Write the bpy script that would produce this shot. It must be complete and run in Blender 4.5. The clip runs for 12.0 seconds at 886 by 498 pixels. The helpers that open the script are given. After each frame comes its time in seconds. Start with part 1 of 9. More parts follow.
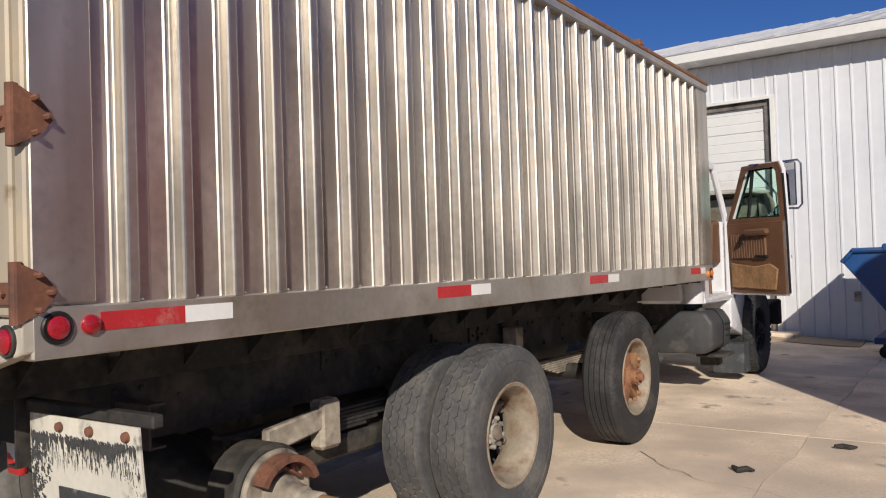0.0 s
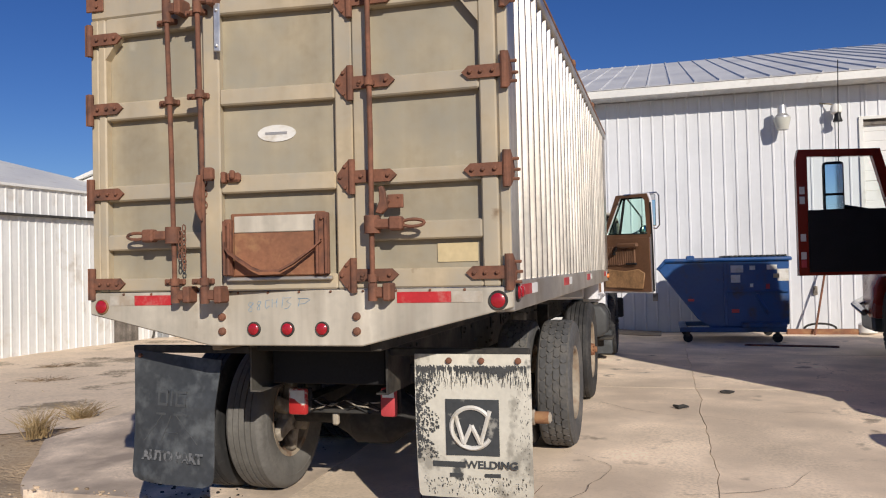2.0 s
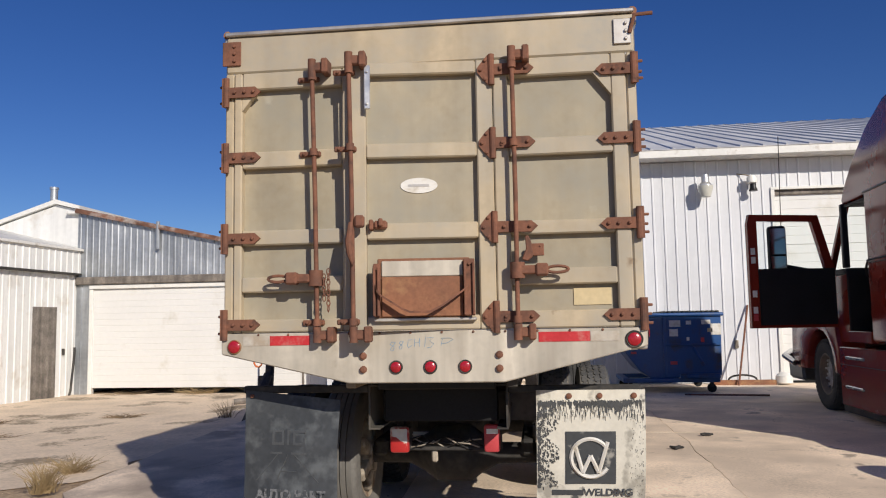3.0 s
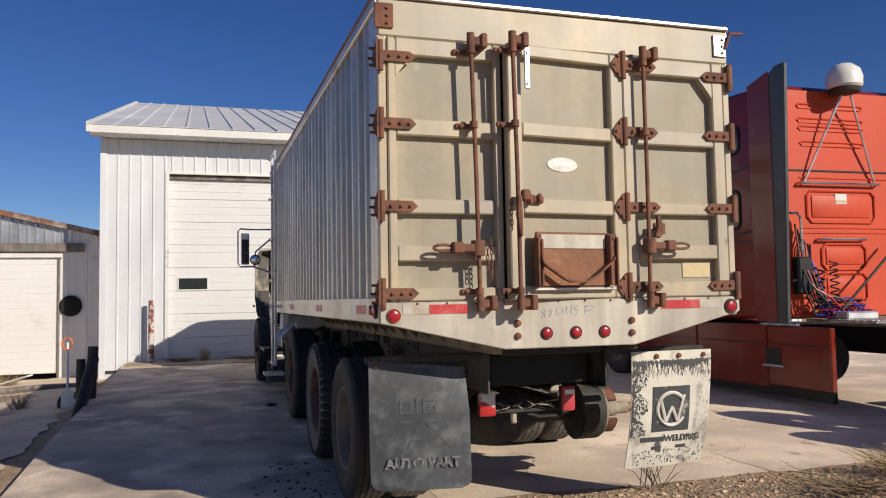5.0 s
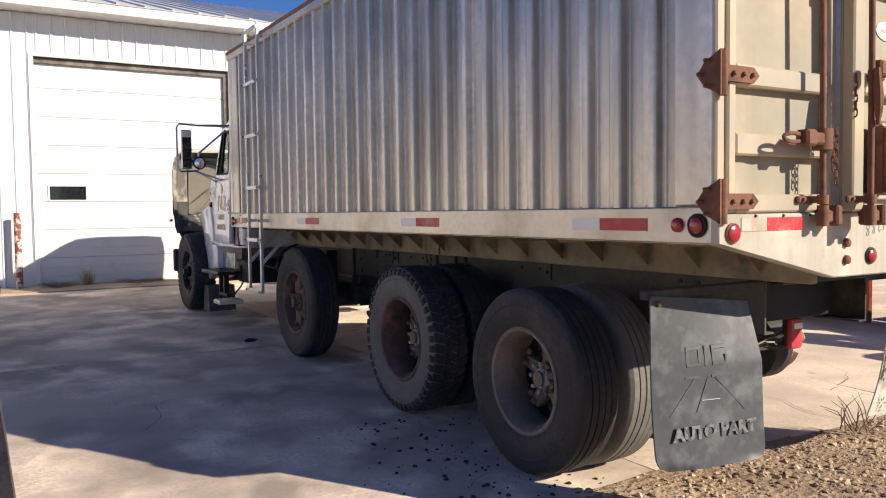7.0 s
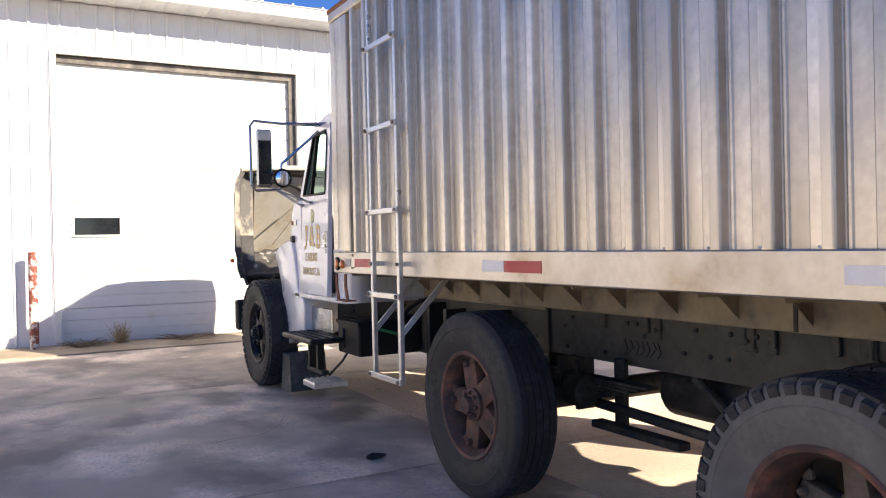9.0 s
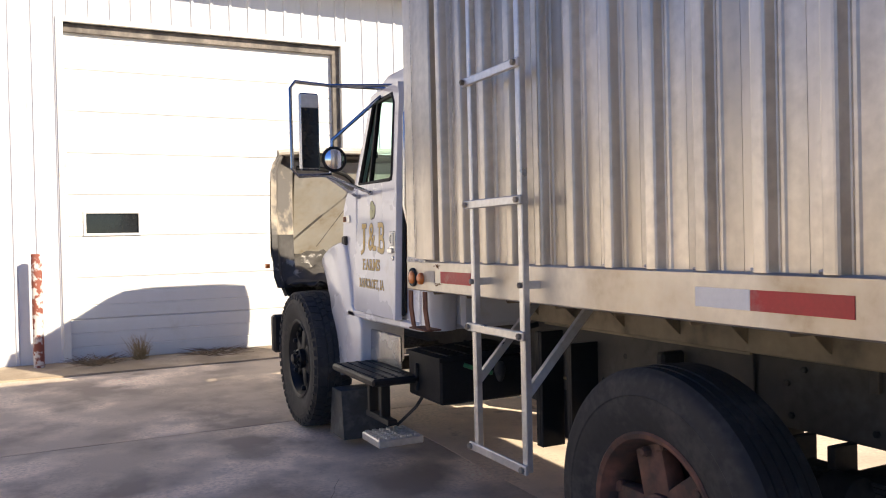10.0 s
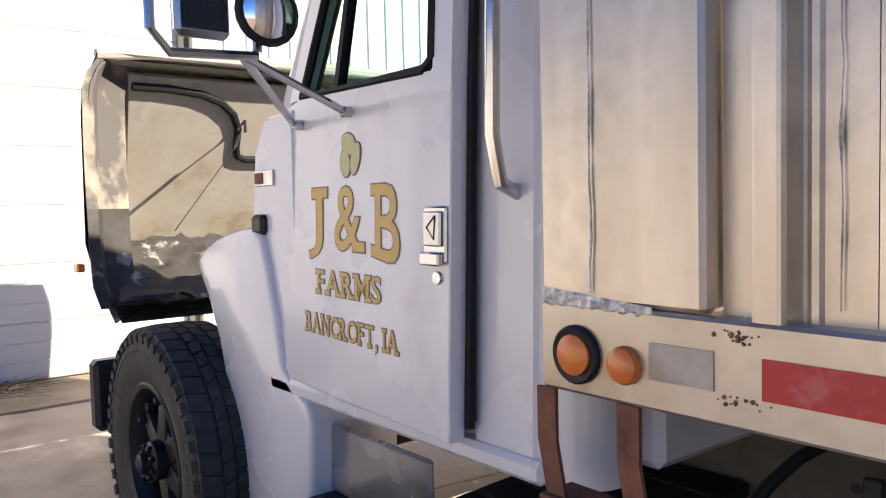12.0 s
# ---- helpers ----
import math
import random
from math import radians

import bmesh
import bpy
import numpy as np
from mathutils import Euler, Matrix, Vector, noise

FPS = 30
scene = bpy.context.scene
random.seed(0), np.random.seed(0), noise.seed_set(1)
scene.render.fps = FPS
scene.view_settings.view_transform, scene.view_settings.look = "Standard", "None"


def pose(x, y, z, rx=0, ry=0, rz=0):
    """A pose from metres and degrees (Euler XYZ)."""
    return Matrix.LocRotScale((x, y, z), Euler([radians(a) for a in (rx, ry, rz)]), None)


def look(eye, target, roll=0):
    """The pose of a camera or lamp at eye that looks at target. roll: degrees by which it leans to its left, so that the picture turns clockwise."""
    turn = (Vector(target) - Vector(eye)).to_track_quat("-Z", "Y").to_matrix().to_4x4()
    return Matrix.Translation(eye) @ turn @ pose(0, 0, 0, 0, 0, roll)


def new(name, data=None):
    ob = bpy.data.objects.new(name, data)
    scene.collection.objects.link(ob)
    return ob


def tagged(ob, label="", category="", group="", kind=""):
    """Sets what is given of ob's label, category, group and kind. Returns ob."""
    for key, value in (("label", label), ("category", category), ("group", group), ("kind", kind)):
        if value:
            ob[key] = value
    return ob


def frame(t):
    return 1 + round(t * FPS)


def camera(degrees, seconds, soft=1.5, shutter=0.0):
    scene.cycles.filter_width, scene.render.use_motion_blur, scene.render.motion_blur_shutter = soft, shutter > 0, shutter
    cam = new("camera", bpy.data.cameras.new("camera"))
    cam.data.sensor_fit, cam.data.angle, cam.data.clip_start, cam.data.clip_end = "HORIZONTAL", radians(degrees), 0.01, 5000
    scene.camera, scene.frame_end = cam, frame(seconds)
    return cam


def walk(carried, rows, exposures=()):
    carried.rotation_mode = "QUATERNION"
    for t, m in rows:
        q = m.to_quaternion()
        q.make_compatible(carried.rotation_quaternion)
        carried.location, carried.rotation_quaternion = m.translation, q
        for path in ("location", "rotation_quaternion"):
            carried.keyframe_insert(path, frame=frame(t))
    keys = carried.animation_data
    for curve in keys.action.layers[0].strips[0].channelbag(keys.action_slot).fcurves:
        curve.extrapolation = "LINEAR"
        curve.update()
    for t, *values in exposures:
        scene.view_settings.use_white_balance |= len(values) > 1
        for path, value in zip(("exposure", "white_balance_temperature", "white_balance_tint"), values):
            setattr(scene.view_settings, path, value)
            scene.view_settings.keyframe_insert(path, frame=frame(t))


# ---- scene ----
cam = camera(58.6, 12.0, soft=1.1)
PATH = [
    (0, (3.472, -1.184, 1.465), (2.336, 0.462, 1.502), -1.8),
    (0.5, (3.261, -1.948, 1.44), (2.211, -0.247, 1.5), -1.2),
    (1, (2.976, -2.678, 1.434), (2.122, -0.87, 1.481), -1.4),
    (1.5, (2.469, -3.263, 1.412), (1.856, -1.359, 1.45), -1.4),
    (2, (1.936, -3.834, 1.448), (1.398, -1.908, 1.494), -1.3),
    (2.5, (1.27, -4.238, 1.42), (0.857, -2.286, 1.566), -1.3),
    (3, (0.63, -4.506, 1.385), (0.394, -2.529, 1.572), -1.0),
    (3.2, (0.34, -4.595, 1.398), (0.188, -2.608, 1.566), -1.1),
    (4.8, (-1.977, -4.57, 1.377), (-1.434, -2.653, 1.546), -0.8),
    (5, (-2.231, -4.465, 1.36), (-1.633, -2.56, 1.486), -1.0),
    (5.5, (-2.808, -4.055, 1.369), (-2.082, -2.192, 1.351), -0.8),
    (6, (-3.314, -3.554, 1.344), (-2.46, -1.746, 1.332), -0.8),
    (6.5, (-3.693, -2.91, 1.367), (-2.755, -1.147, 1.262), -0.9),
    (6.7, (-3.777, -2.627, 1.368), (-2.793, -0.889, 1.256), -1.0),
    (8.3, (-3.628, 0.081, 1.364), (-2.534, 1.756, 1.359), -0.4),
    (8.5, (-3.579, 0.377, 1.368), (-2.533, 2.081, 1.352), -0.9),
    (9, (-3.351, 1.196, 1.411), (-2.388, 2.949, 1.401), -1.2),
    (9.5, (-3.084, 2.048, 1.428), (-2.175, 3.829, 1.463), -1.4),
    (10, (-2.916, 2.897, 1.482), (-2.032, 4.69, 1.459), -1.3),
    (10.5, (-2.74, 3.712, 1.537), (-1.755, 5.451, 1.458), -1.5),
    (11, (-2.606, 4.476, 1.544), (-1.543, 6.16, 1.361), -1.8),
    (11.5, (-2.409, 5.165, 1.552), (-1.246, 6.774, 1.312), -1.5),
    (12, (-2.206, 5.802, 1.545), (-0.965, 7.366, 1.431), -1.4),
]
EXPOSURES = [(0, -0.14, 6300, 10), (3.2, -0.1, 6250, 10), (4.8, -0.05, 6450, 10), (6.7, 0.36, 6650, 10), (8.3, 1.36, 6650, 10), (9.5, 1.14, 6800, 10), (10.0, 1.0, 6950, 10), (10.5, 0.98, 7000, 10), (11.2, 1.04, 7000, 10), (12, 1.2, 6750, 10)]
walk(cam, [(t, look(eye, target, roll)) for t, eye, target, roll in PATH], EXPOSURES)

# ---- world, sun and exposure ----
SUN_TRAVEL = Vector((-3.65, 5.4, -3.25)).normalized()
SUN_ELEV = math.asin(-SUN_TRAVEL.z)
SUN_ROT = math.atan2(-SUN_TRAVEL.x, -SUN_TRAVEL.y)
world = bpy.data.worlds.new("world")
scene.world = world
world.use_nodes = True
sky = world.node_tree.nodes.new("ShaderNodeTexSky")
sky.sky_type = 'NISHITA'
sky.sun_disc = False
sky.sun_elevation = SUN_ELEV
sky.sun_rotation = SUN_ROT
sky.air_density, sky.dust_density, sky.ozone_density = 1.0, 0.5, 4.0
sky.altitude = 1500
backdrop_node = world.node_tree.nodes["Background"]
backdrop_node.inputs["Strength"].default_value = 0.076
deep = world.node_tree.nodes.new("ShaderNodeHueSaturation")
deep.inputs["Saturation"].default_value = 1.22
deep.inputs["Hue"].default_value = 0.517
world.node_tree.links.new(sky.outputs["Color"], deep.inputs["Color"])
world.node_tree.links.new(deep.outputs["Color"], backdrop_node.inputs["Color"])
sun_data = bpy.data.lights.new("sun", 'SUN')
sun_data.energy, sun_data.angle, sun_data.color = 4.7, radians(0.53), (1.0, 0.9, 0.765)
sun = new("sun", sun_data)
sun.matrix_world = look((12, -18, 12), Vector((12, -18, 12)) + SUN_TRAVEL)


# ---- materials ----
def mat(name, base, rough=0.6, metal=0.0, var=0.12, big=1.5, fine=30.0, bump=0.15, dirt=None, dirt_at=0.6, dirt_scale=3.0,
        dirt_soft=0.12, streak=0.0, spec=0.5, coat=0.0, piece=0.0, dirt_stretch=(1, 1, 1), bump_dist=0.004, rough_var=0.1, stain=None, stain_at=0.6, stain_scale=0.5, stain_soft=0.06):
    """Surface with colour change at two scales, roughness change, fine relief, and a shaped layer of dirt or wear."""
    m = bpy.data.materials.new(name)
    m.use_nodes = True
    nt = m.node_tree
    n, link = nt.nodes, nt.links.new
    bsdf = n["Principled BSDF"]
    tc = n.new("ShaderNodeTexCoord")
    where = tc.outputs["Object"]
    if piece:
        info = n.new("ShaderNodeObjectInfo")
        off = n.new("ShaderNodeVectorMath")
        off.operation = 'MULTIPLY_ADD'
        comb = n.new("ShaderNodeCombineXYZ")
        for s in "XYZ":
            link(info.outputs["Random"], comb.inputs[s])
        link(comb.outputs[0], off.inputs[0])
        off.inputs[1].default_value = (37.0, 19.0, 53.0)
        link(where, off.inputs[2])
        where = off.outputs[0]

    def noise_at(scale, detail=4.0, stretch=(1, 1, 1)):
        mp = n.new("ShaderNodeMapping")
        mp.inputs["Scale"].default_value = stretch
        link(where, mp.inputs["Vector"])
        t = n.new("ShaderNodeTexNoise")
        t.inputs["Scale"].default_value, t.inputs["Detail"].default_value = scale, detail
        link(mp.outputs[0], t.inputs["Vector"])
        return t.outputs["Fac"]

    def scaled(fac, lo, hi, a=0.3, b=0.7):
        r = n.new("ShaderNodeMapRange")
        r.inputs["From Min"].default_value, r.inputs["From Max"].default_value = a, b
        r.inputs["To Min"].default_value, r.inputs["To Max"].default_value = lo, hi
        link(fac, r.inputs["Value"])
        return r.outputs["Result"]

    def times(a, b):
        k = n.new("ShaderNodeMath")
        k.operation = 'MULTIPLY'
        link(a, k.inputs[0]), link(b, k.inputs[1])
        return k.outputs[0]

    f_big, f_fine = noise_at(big, 5.0), noise_at(fine, 6.0)
    gain = times(scaled(f_big, 1 - var, 1 + var), scaled(f_fine, 1 - var * 0.6, 1 + var * 0.6))
    if streak:
        gain = times(gain, scaled(noise_at(7.0, 4.0, (1, 1, 0.06)), 1 - streak, 1 + streak * 0.4))
    if piece:
        gain = times(gain, scaled(info.outputs["Random"], 1 - piece, 1 + piece, 0.0, 1.0))
    col = n.new("ShaderNodeVectorMath")
    col.operation = 'SCALE'
    col.inputs[0].default_value = base[:3]
    link(gain, col.inputs["Scale"])
    out = col.outputs[0]
    if dirt:
        mask = scaled(times(noise_at(dirt_scale, 8.0, dirt_stretch), scaled(f_fine, 0.9, 1.1)), 0.0, 1.0, dirt_at - dirt_soft, dirt_at + dirt_soft)
        mix = n.new("ShaderNodeMix")
        mix.data_type = 'RGBA'
        link(mask, mix.inputs["Factor"])
        link(out, mix.inputs["A"])
        mix.inputs["B"].default_value = (*dirt[:3], 1)
        out = mix.outputs["Result"]
    if stain:
        mask = scaled(times(noise_at(stain_scale, 9.0, (1, 0.8, 1)), scaled(f_big, 0.85, 1.15)), 0.0, 1.0, stain_at - stain_soft, stain_at + stain_soft)
        mix = n.new("ShaderNodeMix")
        mix.data_type = 'RGBA'
        link(mask, mix.inputs["Factor"])
        link(out, mix.inputs["A"])
        mix.inputs["B"].default_value = (*stain[:3], 1)
        out = mix.outputs["Result"]
    link(out, bsdf.inputs["Base Color"])
    link(scaled(f_big, max(0.02, rough - rough_var), min(1, rough + rough_var)), bsdf.inputs["Roughness"])
    bsdf.inputs["Metallic"].default_value = metal
    bsdf.inputs["Specular IOR Level"].default_value = spec
    bsdf.inputs["Coat Weight"].default_value = coat
    bsdf.inputs["Coat Roughness"].default_value = 0.05
    if bump:
        b = n.new("ShaderNodeBump")
        b.inputs["Strength"].default_value, b.inputs["Distance"].default_value = bump, bump_dist
        link(f_fine, b.inputs["Height"])
        link(b.outputs[0], bsdf.inputs["Normal"])
    return m


def glass(name, tint, rough=0.02):
    m = bpy.data.materials.new(name)
    m.use_nodes = True
    b = m.node_tree.nodes["Principled BSDF"]
    b.inputs["Base Color"].default_value = (*tint, 1)
    b.inputs["Roughness"].default_value = rough
    b.inputs["Transmission Weight"].default_value = 1.0
    b.inputs["IOR"].default_value = 1.05
    return m


CONCRETE = mat("concrete", (0.83, 0.68, 0.52), 0.85, var=0.26, big=0.9, fine=40, bump=0.45, dirt=(0.62, 0.505, 0.39), dirt_at=0.56, dirt_scale=1.3, dirt_soft=0.12, spec=0.25, piece=0.04, stain=(0.4, 0.325, 0.25), stain_at=0.72, stain_scale=4.5, stain_soft=0.06)
CONCRETE_WORN = mat("oil_stained_concrete", (0.82, 0.67, 0.52), 0.78, var=0.36, big=0.9, fine=40, bump=0.45, dirt=(0.54, 0.44, 0.345), dirt_at=0.51, dirt_scale=1.5, dirt_soft=0.07, spec=0.35, piece=0.04, stain=(0.37, 0.3, 0.24), stain_at=0.55, stain_scale=1.9, stain_soft=0.1)
GRAVEL = mat("gravel_dirt", (0.42, 0.3, 0.19), 0.95, var=0.35, big=1.2, fine=26, bump=0.9, dirt=(0.5, 0.385, 0.26), dirt_at=0.52, dirt_scale=0.35, dirt_soft=0.08, spec=0.2, bump_dist=0.03)
LOT = mat("pale_packed_dirt", (0.74, 0.6, 0.45), 0.95, var=0.2, big=0.8, fine=18, bump=0.5, dirt=(0.3, 0.24, 0.17), dirt_at=0.6, dirt_scale=0.8, dirt_soft=0.05, spec=0.2, bump_dist=0.012)
STONE = mat("loose_stone", (0.46, 0.35, 0.24), 0.9, var=0.6, big=9.0, fine=14, bump=0.3, spec=0.2)
SIDING = mat("white_siding", (0.66, 0.67, 0.69), 0.5, var=0.04, big=0.8, fine=8, bump=0.05, streak=0.05, piece=0.02)
SIDING_OLD = mat("old_white_siding", (0.74, 0.74, 0.72), 0.55, var=0.06, big=0.8, fine=8, bump=0.06, streak=0.12, dirt=(0.5, 0.46, 0.4), dirt_at=0.68, dirt_scale=1.6, piece=0.03)
GALV = mat("galvanised_sheet", (0.42, 0.44, 0.46), 0.42, metal=0.6, var=0.15, big=1.2, fine=9, bump=0.08, streak=0.22, piece=0.12)
ROOFING = mat("grey_metal_roof", (0.66, 0.66, 0.66), 0.5, metal=0.15, var=0.08, big=0.6, fine=7, bump=0.05, piece=0.05)
ROOF_RUST = mat("rusted_roof_edge", (0.17, 0.08, 0.05), 0.85, var=0.4, big=2, fine=14, bump=0.4, dirt=(0.4, 0.38, 0.36), dirt_at=0.6, dirt_scale=2.5)
TRIM = mat("white_trim", (0.72, 0.71, 0.67), 0.5, var=0.06, fine=12, bump=0.05, dirt=(0.42, 0.38, 0.32), dirt_at=0.72, dirt_scale=3)
DOORWHITE = mat("overhead_door_white", (0.7, 0.695, 0.67), 0.45, var=0.03, big=0.7, fine=10, bump=0.06, dirt=(0.56, 0.54, 0.48), dirt_at=0.72, dirt_scale=1.4)
OLDWOOD = mat("weathered_wood", (0.2, 0.175, 0.15), 0.85, var=0.35, big=4, fine=25, bump=0.4, streak=0.4)
ALU = mat("weathered_aluminium", (0.63, 0.575, 0.5), 0.39, rough_var=0.05, metal=0.86, var=0.18, big=1.6, fine=24, bump=0.08, streak=0.28, piece=0.07, dirt=(0.42, 0.37, 0.31), dirt_at=0.62, dirt_scale=4.0, dirt_stretch=(1, 1, 0.25))
ALU_RAIL = mat("aluminium_rail", (0.58, 0.54, 0.48), 0.4, metal=0.7, var=0.14, big=1.4, fine=30, bump=0.08, dirt=(0.36, 0.3, 0.23), dirt_at=0.62, dirt_scale=2.6)
ALU_BRIGHT = mat("bright_aluminium", (0.66, 0.65, 0.63), 0.36, metal=0.7, var=0.12, big=5, fine=40, bump=0.06)
TAN = mat("tan_paint", (0.5, 0.41, 0.275), 0.45, var=0.12, big=1.8, fine=22, bump=0.07, streak=0.16, dirt=(0.36, 0.33, 0.27), dirt_at=0.54, dirt_scale=2.2, dirt_soft=0.16, stain=(0.2, 0.13, 0.07), stain_at=0.74, stain_scale=5, stain_soft=0.04)
TAN_PANEL = mat("tan_door_panel", (0.39, 0.33, 0.225), 0.6, var=0.14, big=2.6, fine=18, bump=0.08, streak=0.2, dirt=(0.29, 0.272, 0.218), dirt_at=0.53, dirt_scale=2.4, dirt_soft=0.18, stain=(0.5, 0.46, 0.38), stain_at=0.72, stain_scale=3, stain_soft=0.08)
TAN_BEAM = mat("worn_tan_beam", (0.56, 0.51, 0.42), 0.55, var=0.1, big=3, fine=24, bump=0.08, streak=0.35, dirt=(0.33, 0.29, 0.23), dirt_at=0.6, dirt_scale=5, dirt_stretch=(1, 1, 0.15))
RUST = mat("rusted_steel", (0.2, 0.085, 0.05), 0.85, var=0.28, big=7, fine=60, bump=0.3, dirt=(0.1, 0.05, 0.035), dirt_at=0.58, dirt_scale=14)
RUST_PLATE = mat("rusted_plate", (0.24, 0.105, 0.055), 0.8, var=0.22, big=4, fine=40, bump=0.25, dirt=(0.34, 0.19, 0.09), dirt_at=0.6, dirt_scale=6)
# Dusty black; on the right sill and the shed's eave it paints shade
UNDER = mat("dusty_black_and_shade", (0.032, 0.03, 0.028), 0.75, var=0.35, big=3, fine=24, bump=0.25, dirt=(0.085, 0.075, 0.06), dirt_at=0.6, dirt_scale=5)
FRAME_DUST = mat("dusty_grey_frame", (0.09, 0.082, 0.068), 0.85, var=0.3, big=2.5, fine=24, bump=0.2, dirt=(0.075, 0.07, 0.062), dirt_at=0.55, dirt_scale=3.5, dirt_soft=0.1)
TANK = mat("dull_black_tank", (0.05, 0.052, 0.054), 0.55, var=0.2, big=3, fine=20, bump=0.1, dirt=(0.12, 0.115, 0.1), dirt_at=0.66, dirt_scale=4)
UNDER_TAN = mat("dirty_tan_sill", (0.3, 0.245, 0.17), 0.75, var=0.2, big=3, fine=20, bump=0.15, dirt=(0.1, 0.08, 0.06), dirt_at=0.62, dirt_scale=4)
DUSTY = mat("dusty_metal", (0.38, 0.33, 0.26), 0.85, var=0.3, big=6, fine=30, bump=0.4, dirt=(0.08, 0.065, 0.05), dirt_at=0.58, dirt_scale=7)
RUBBER_FLAP = mat("black_rubber_flap", (0.05, 0.055, 0.06), 0.55, var=0.25, big=3, fine=30, bump=0.15, dirt=(0.12, 0.13, 0.135), dirt_at=0.6, dirt_scale=7)
WHITE_FLAP = mat("worn_white_flap", (0.66, 0.63, 0.54), 0.65, var=0.1, big=4, fine=30, bump=0.15, dirt=(0.36, 0.34, 0.29), dirt_at=0.6, dirt_scale=6, dirt_soft=0.05, dirt_stretch=(1, 1, 0.35), stain=(0.09, 0.095, 0.095), stain_at=0.66, stain_scale=7, stain_soft=0.03)
FLAP_INK = mat("flap_dark_ink", (0.06, 0.065, 0.07), 0.6, var=0.2, fine=30, dirt=(0.3, 0.29, 0.26), dirt_at=0.66, dirt_scale=9, dirt_soft=0.04)
FLAP_GREY = mat("flap_faded_letters", (0.2, 0.205, 0.21), 0.6, var=0.25, fine=40, dirt=(0.07, 0.075, 0.08), dirt_at=0.52, dirt_scale=40, dirt_soft=0.05)
FLAP_RELIEF = mat("flap_raised_outline", (0.085, 0.09, 0.094), 0.5, var=0.2, fine=40)
CAB_WHITE = mat("white_cab_paint", (0.74, 0.74, 0.77), 0.25, var=0.03, big=2, fine=12, bump=0.02, coat=0.4, dirt=(0.6, 0.57, 0.52), dirt_at=0.74, dirt_scale=3)
CAB_BROWN = mat("brown_cab_trim", (0.15, 0.075, 0.04), 0.6, var=0.15, big=5, fine=40, bump=0.1)
CAB_BROWN_L = mat("torn_brown_trim", (0.3, 0.17, 0.08), 0.7, var=0.3, big=8, fine=40, bump=0.3)
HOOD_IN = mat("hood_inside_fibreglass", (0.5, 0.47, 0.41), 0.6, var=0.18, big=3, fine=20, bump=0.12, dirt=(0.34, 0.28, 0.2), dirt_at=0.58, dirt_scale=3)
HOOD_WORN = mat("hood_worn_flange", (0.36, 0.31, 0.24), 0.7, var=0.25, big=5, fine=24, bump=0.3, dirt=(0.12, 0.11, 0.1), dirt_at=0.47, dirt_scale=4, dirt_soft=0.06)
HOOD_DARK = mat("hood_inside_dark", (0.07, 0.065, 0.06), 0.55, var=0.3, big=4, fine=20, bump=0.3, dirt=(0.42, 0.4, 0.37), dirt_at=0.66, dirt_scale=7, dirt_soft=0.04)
BLACK = mat("black_paint", (0.018, 0.018, 0.019), 0.45, spec=0.3, var=0.2, big=4, fine=30, bump=0.08)
BLACK_ROUGH = mat("black_plastic", (0.017, 0.017, 0.018), 0.6, spec=0.2, var=0.2, big=4, fine=60, bump=0.2)
CHROME = mat("chrome", (0.55, 0.55, 0.55), 0.2, metal=1.0, var=0.05, fine=20, bump=0.0)
STEEL = mat("polished_steel_plate", (0.45, 0.46, 0.48), 0.25, metal=0.9, var=0.1, big=5, fine=30, bump=0.03)
MIRROR = mat("mirror_glass", (0.85, 0.87, 0.9), 0.03, metal=1.0, var=0.02, bump=0.0)
RED_LENS = mat("red_lens", (0.36, 0.012, 0.022), 0.22, var=0.2, big=18, fine=120, bump=0.3, coat=0.5)
RED_FADED = mat("faded_red_lens", (0.5, 0.06, 0.07), 0.4, var=0.1, fine=90, bump=0.2)
RED_CHALK = mat("sun_bleached_red_lens", (0.48, 0.03, 0.03), 0.4, var=0.1, fine=60, dirt=(0.72, 0.6, 0.48), dirt_at=0.52, dirt_scale=6, dirt_soft=0.05)
AMBER = mat("amber_lens", (0.75, 0.2, 0.03), 0.3, var=0.08, fine=120, bump=0.2, coat=0.4)
TAPE_RED = mat("red_reflective_tape", (0.5, 0.03, 0.035), 0.4, var=0.1, big=6, fine=80, bump=0.1, dirt=(0.5, 0.2, 0.17), dirt_at=0.68, dirt_scale=8)
TAPE_WHITE = mat("white_reflective_tape", (0.88, 0.87, 0.83), 0.4, var=0.05, big=6, fine=80, bump=0.1, dirt=(0.6, 0.55, 0.47), dirt_at=0.74, dirt_scale=9)
TAPE_WORN = mat("worn_tape", (0.5, 0.46, 0.39), 0.5, var=0.15, big=8, fine=60, bump=0.1, dirt=(0.4, 0.33, 0.25), dirt_at=0.52, dirt_scale=14)
STICKER = mat("pale_sticker", (0.72, 0.7, 0.65), 0.5, var=0.08, fine=30, dirt=(0.5, 0.45, 0.36), dirt_at=0.62, dirt_scale=9)
PATCH = mat("peeled_label_patch", (0.58, 0.47, 0.27), 0.6, var=0.1, big=7, fine=30)
CHALK_BLUE = mat("blue_crayon", (0.22, 0.34, 0.46), 0.8, var=0.1, fine=60)
EMBLEM = mat("pale_green_decal", (0.56, 0.56, 0.27), 0.5, var=0.1, big=8)
GOLD = mat("gold_lettering", (0.62, 0.4, 0.08), 0.4, var=0.06, fine=40, bump=0.0)
LET_DARK = mat("letter_outline", (0.16, 0.13, 0.12), 0.45, var=0.06, fine=40, bump=0.0)
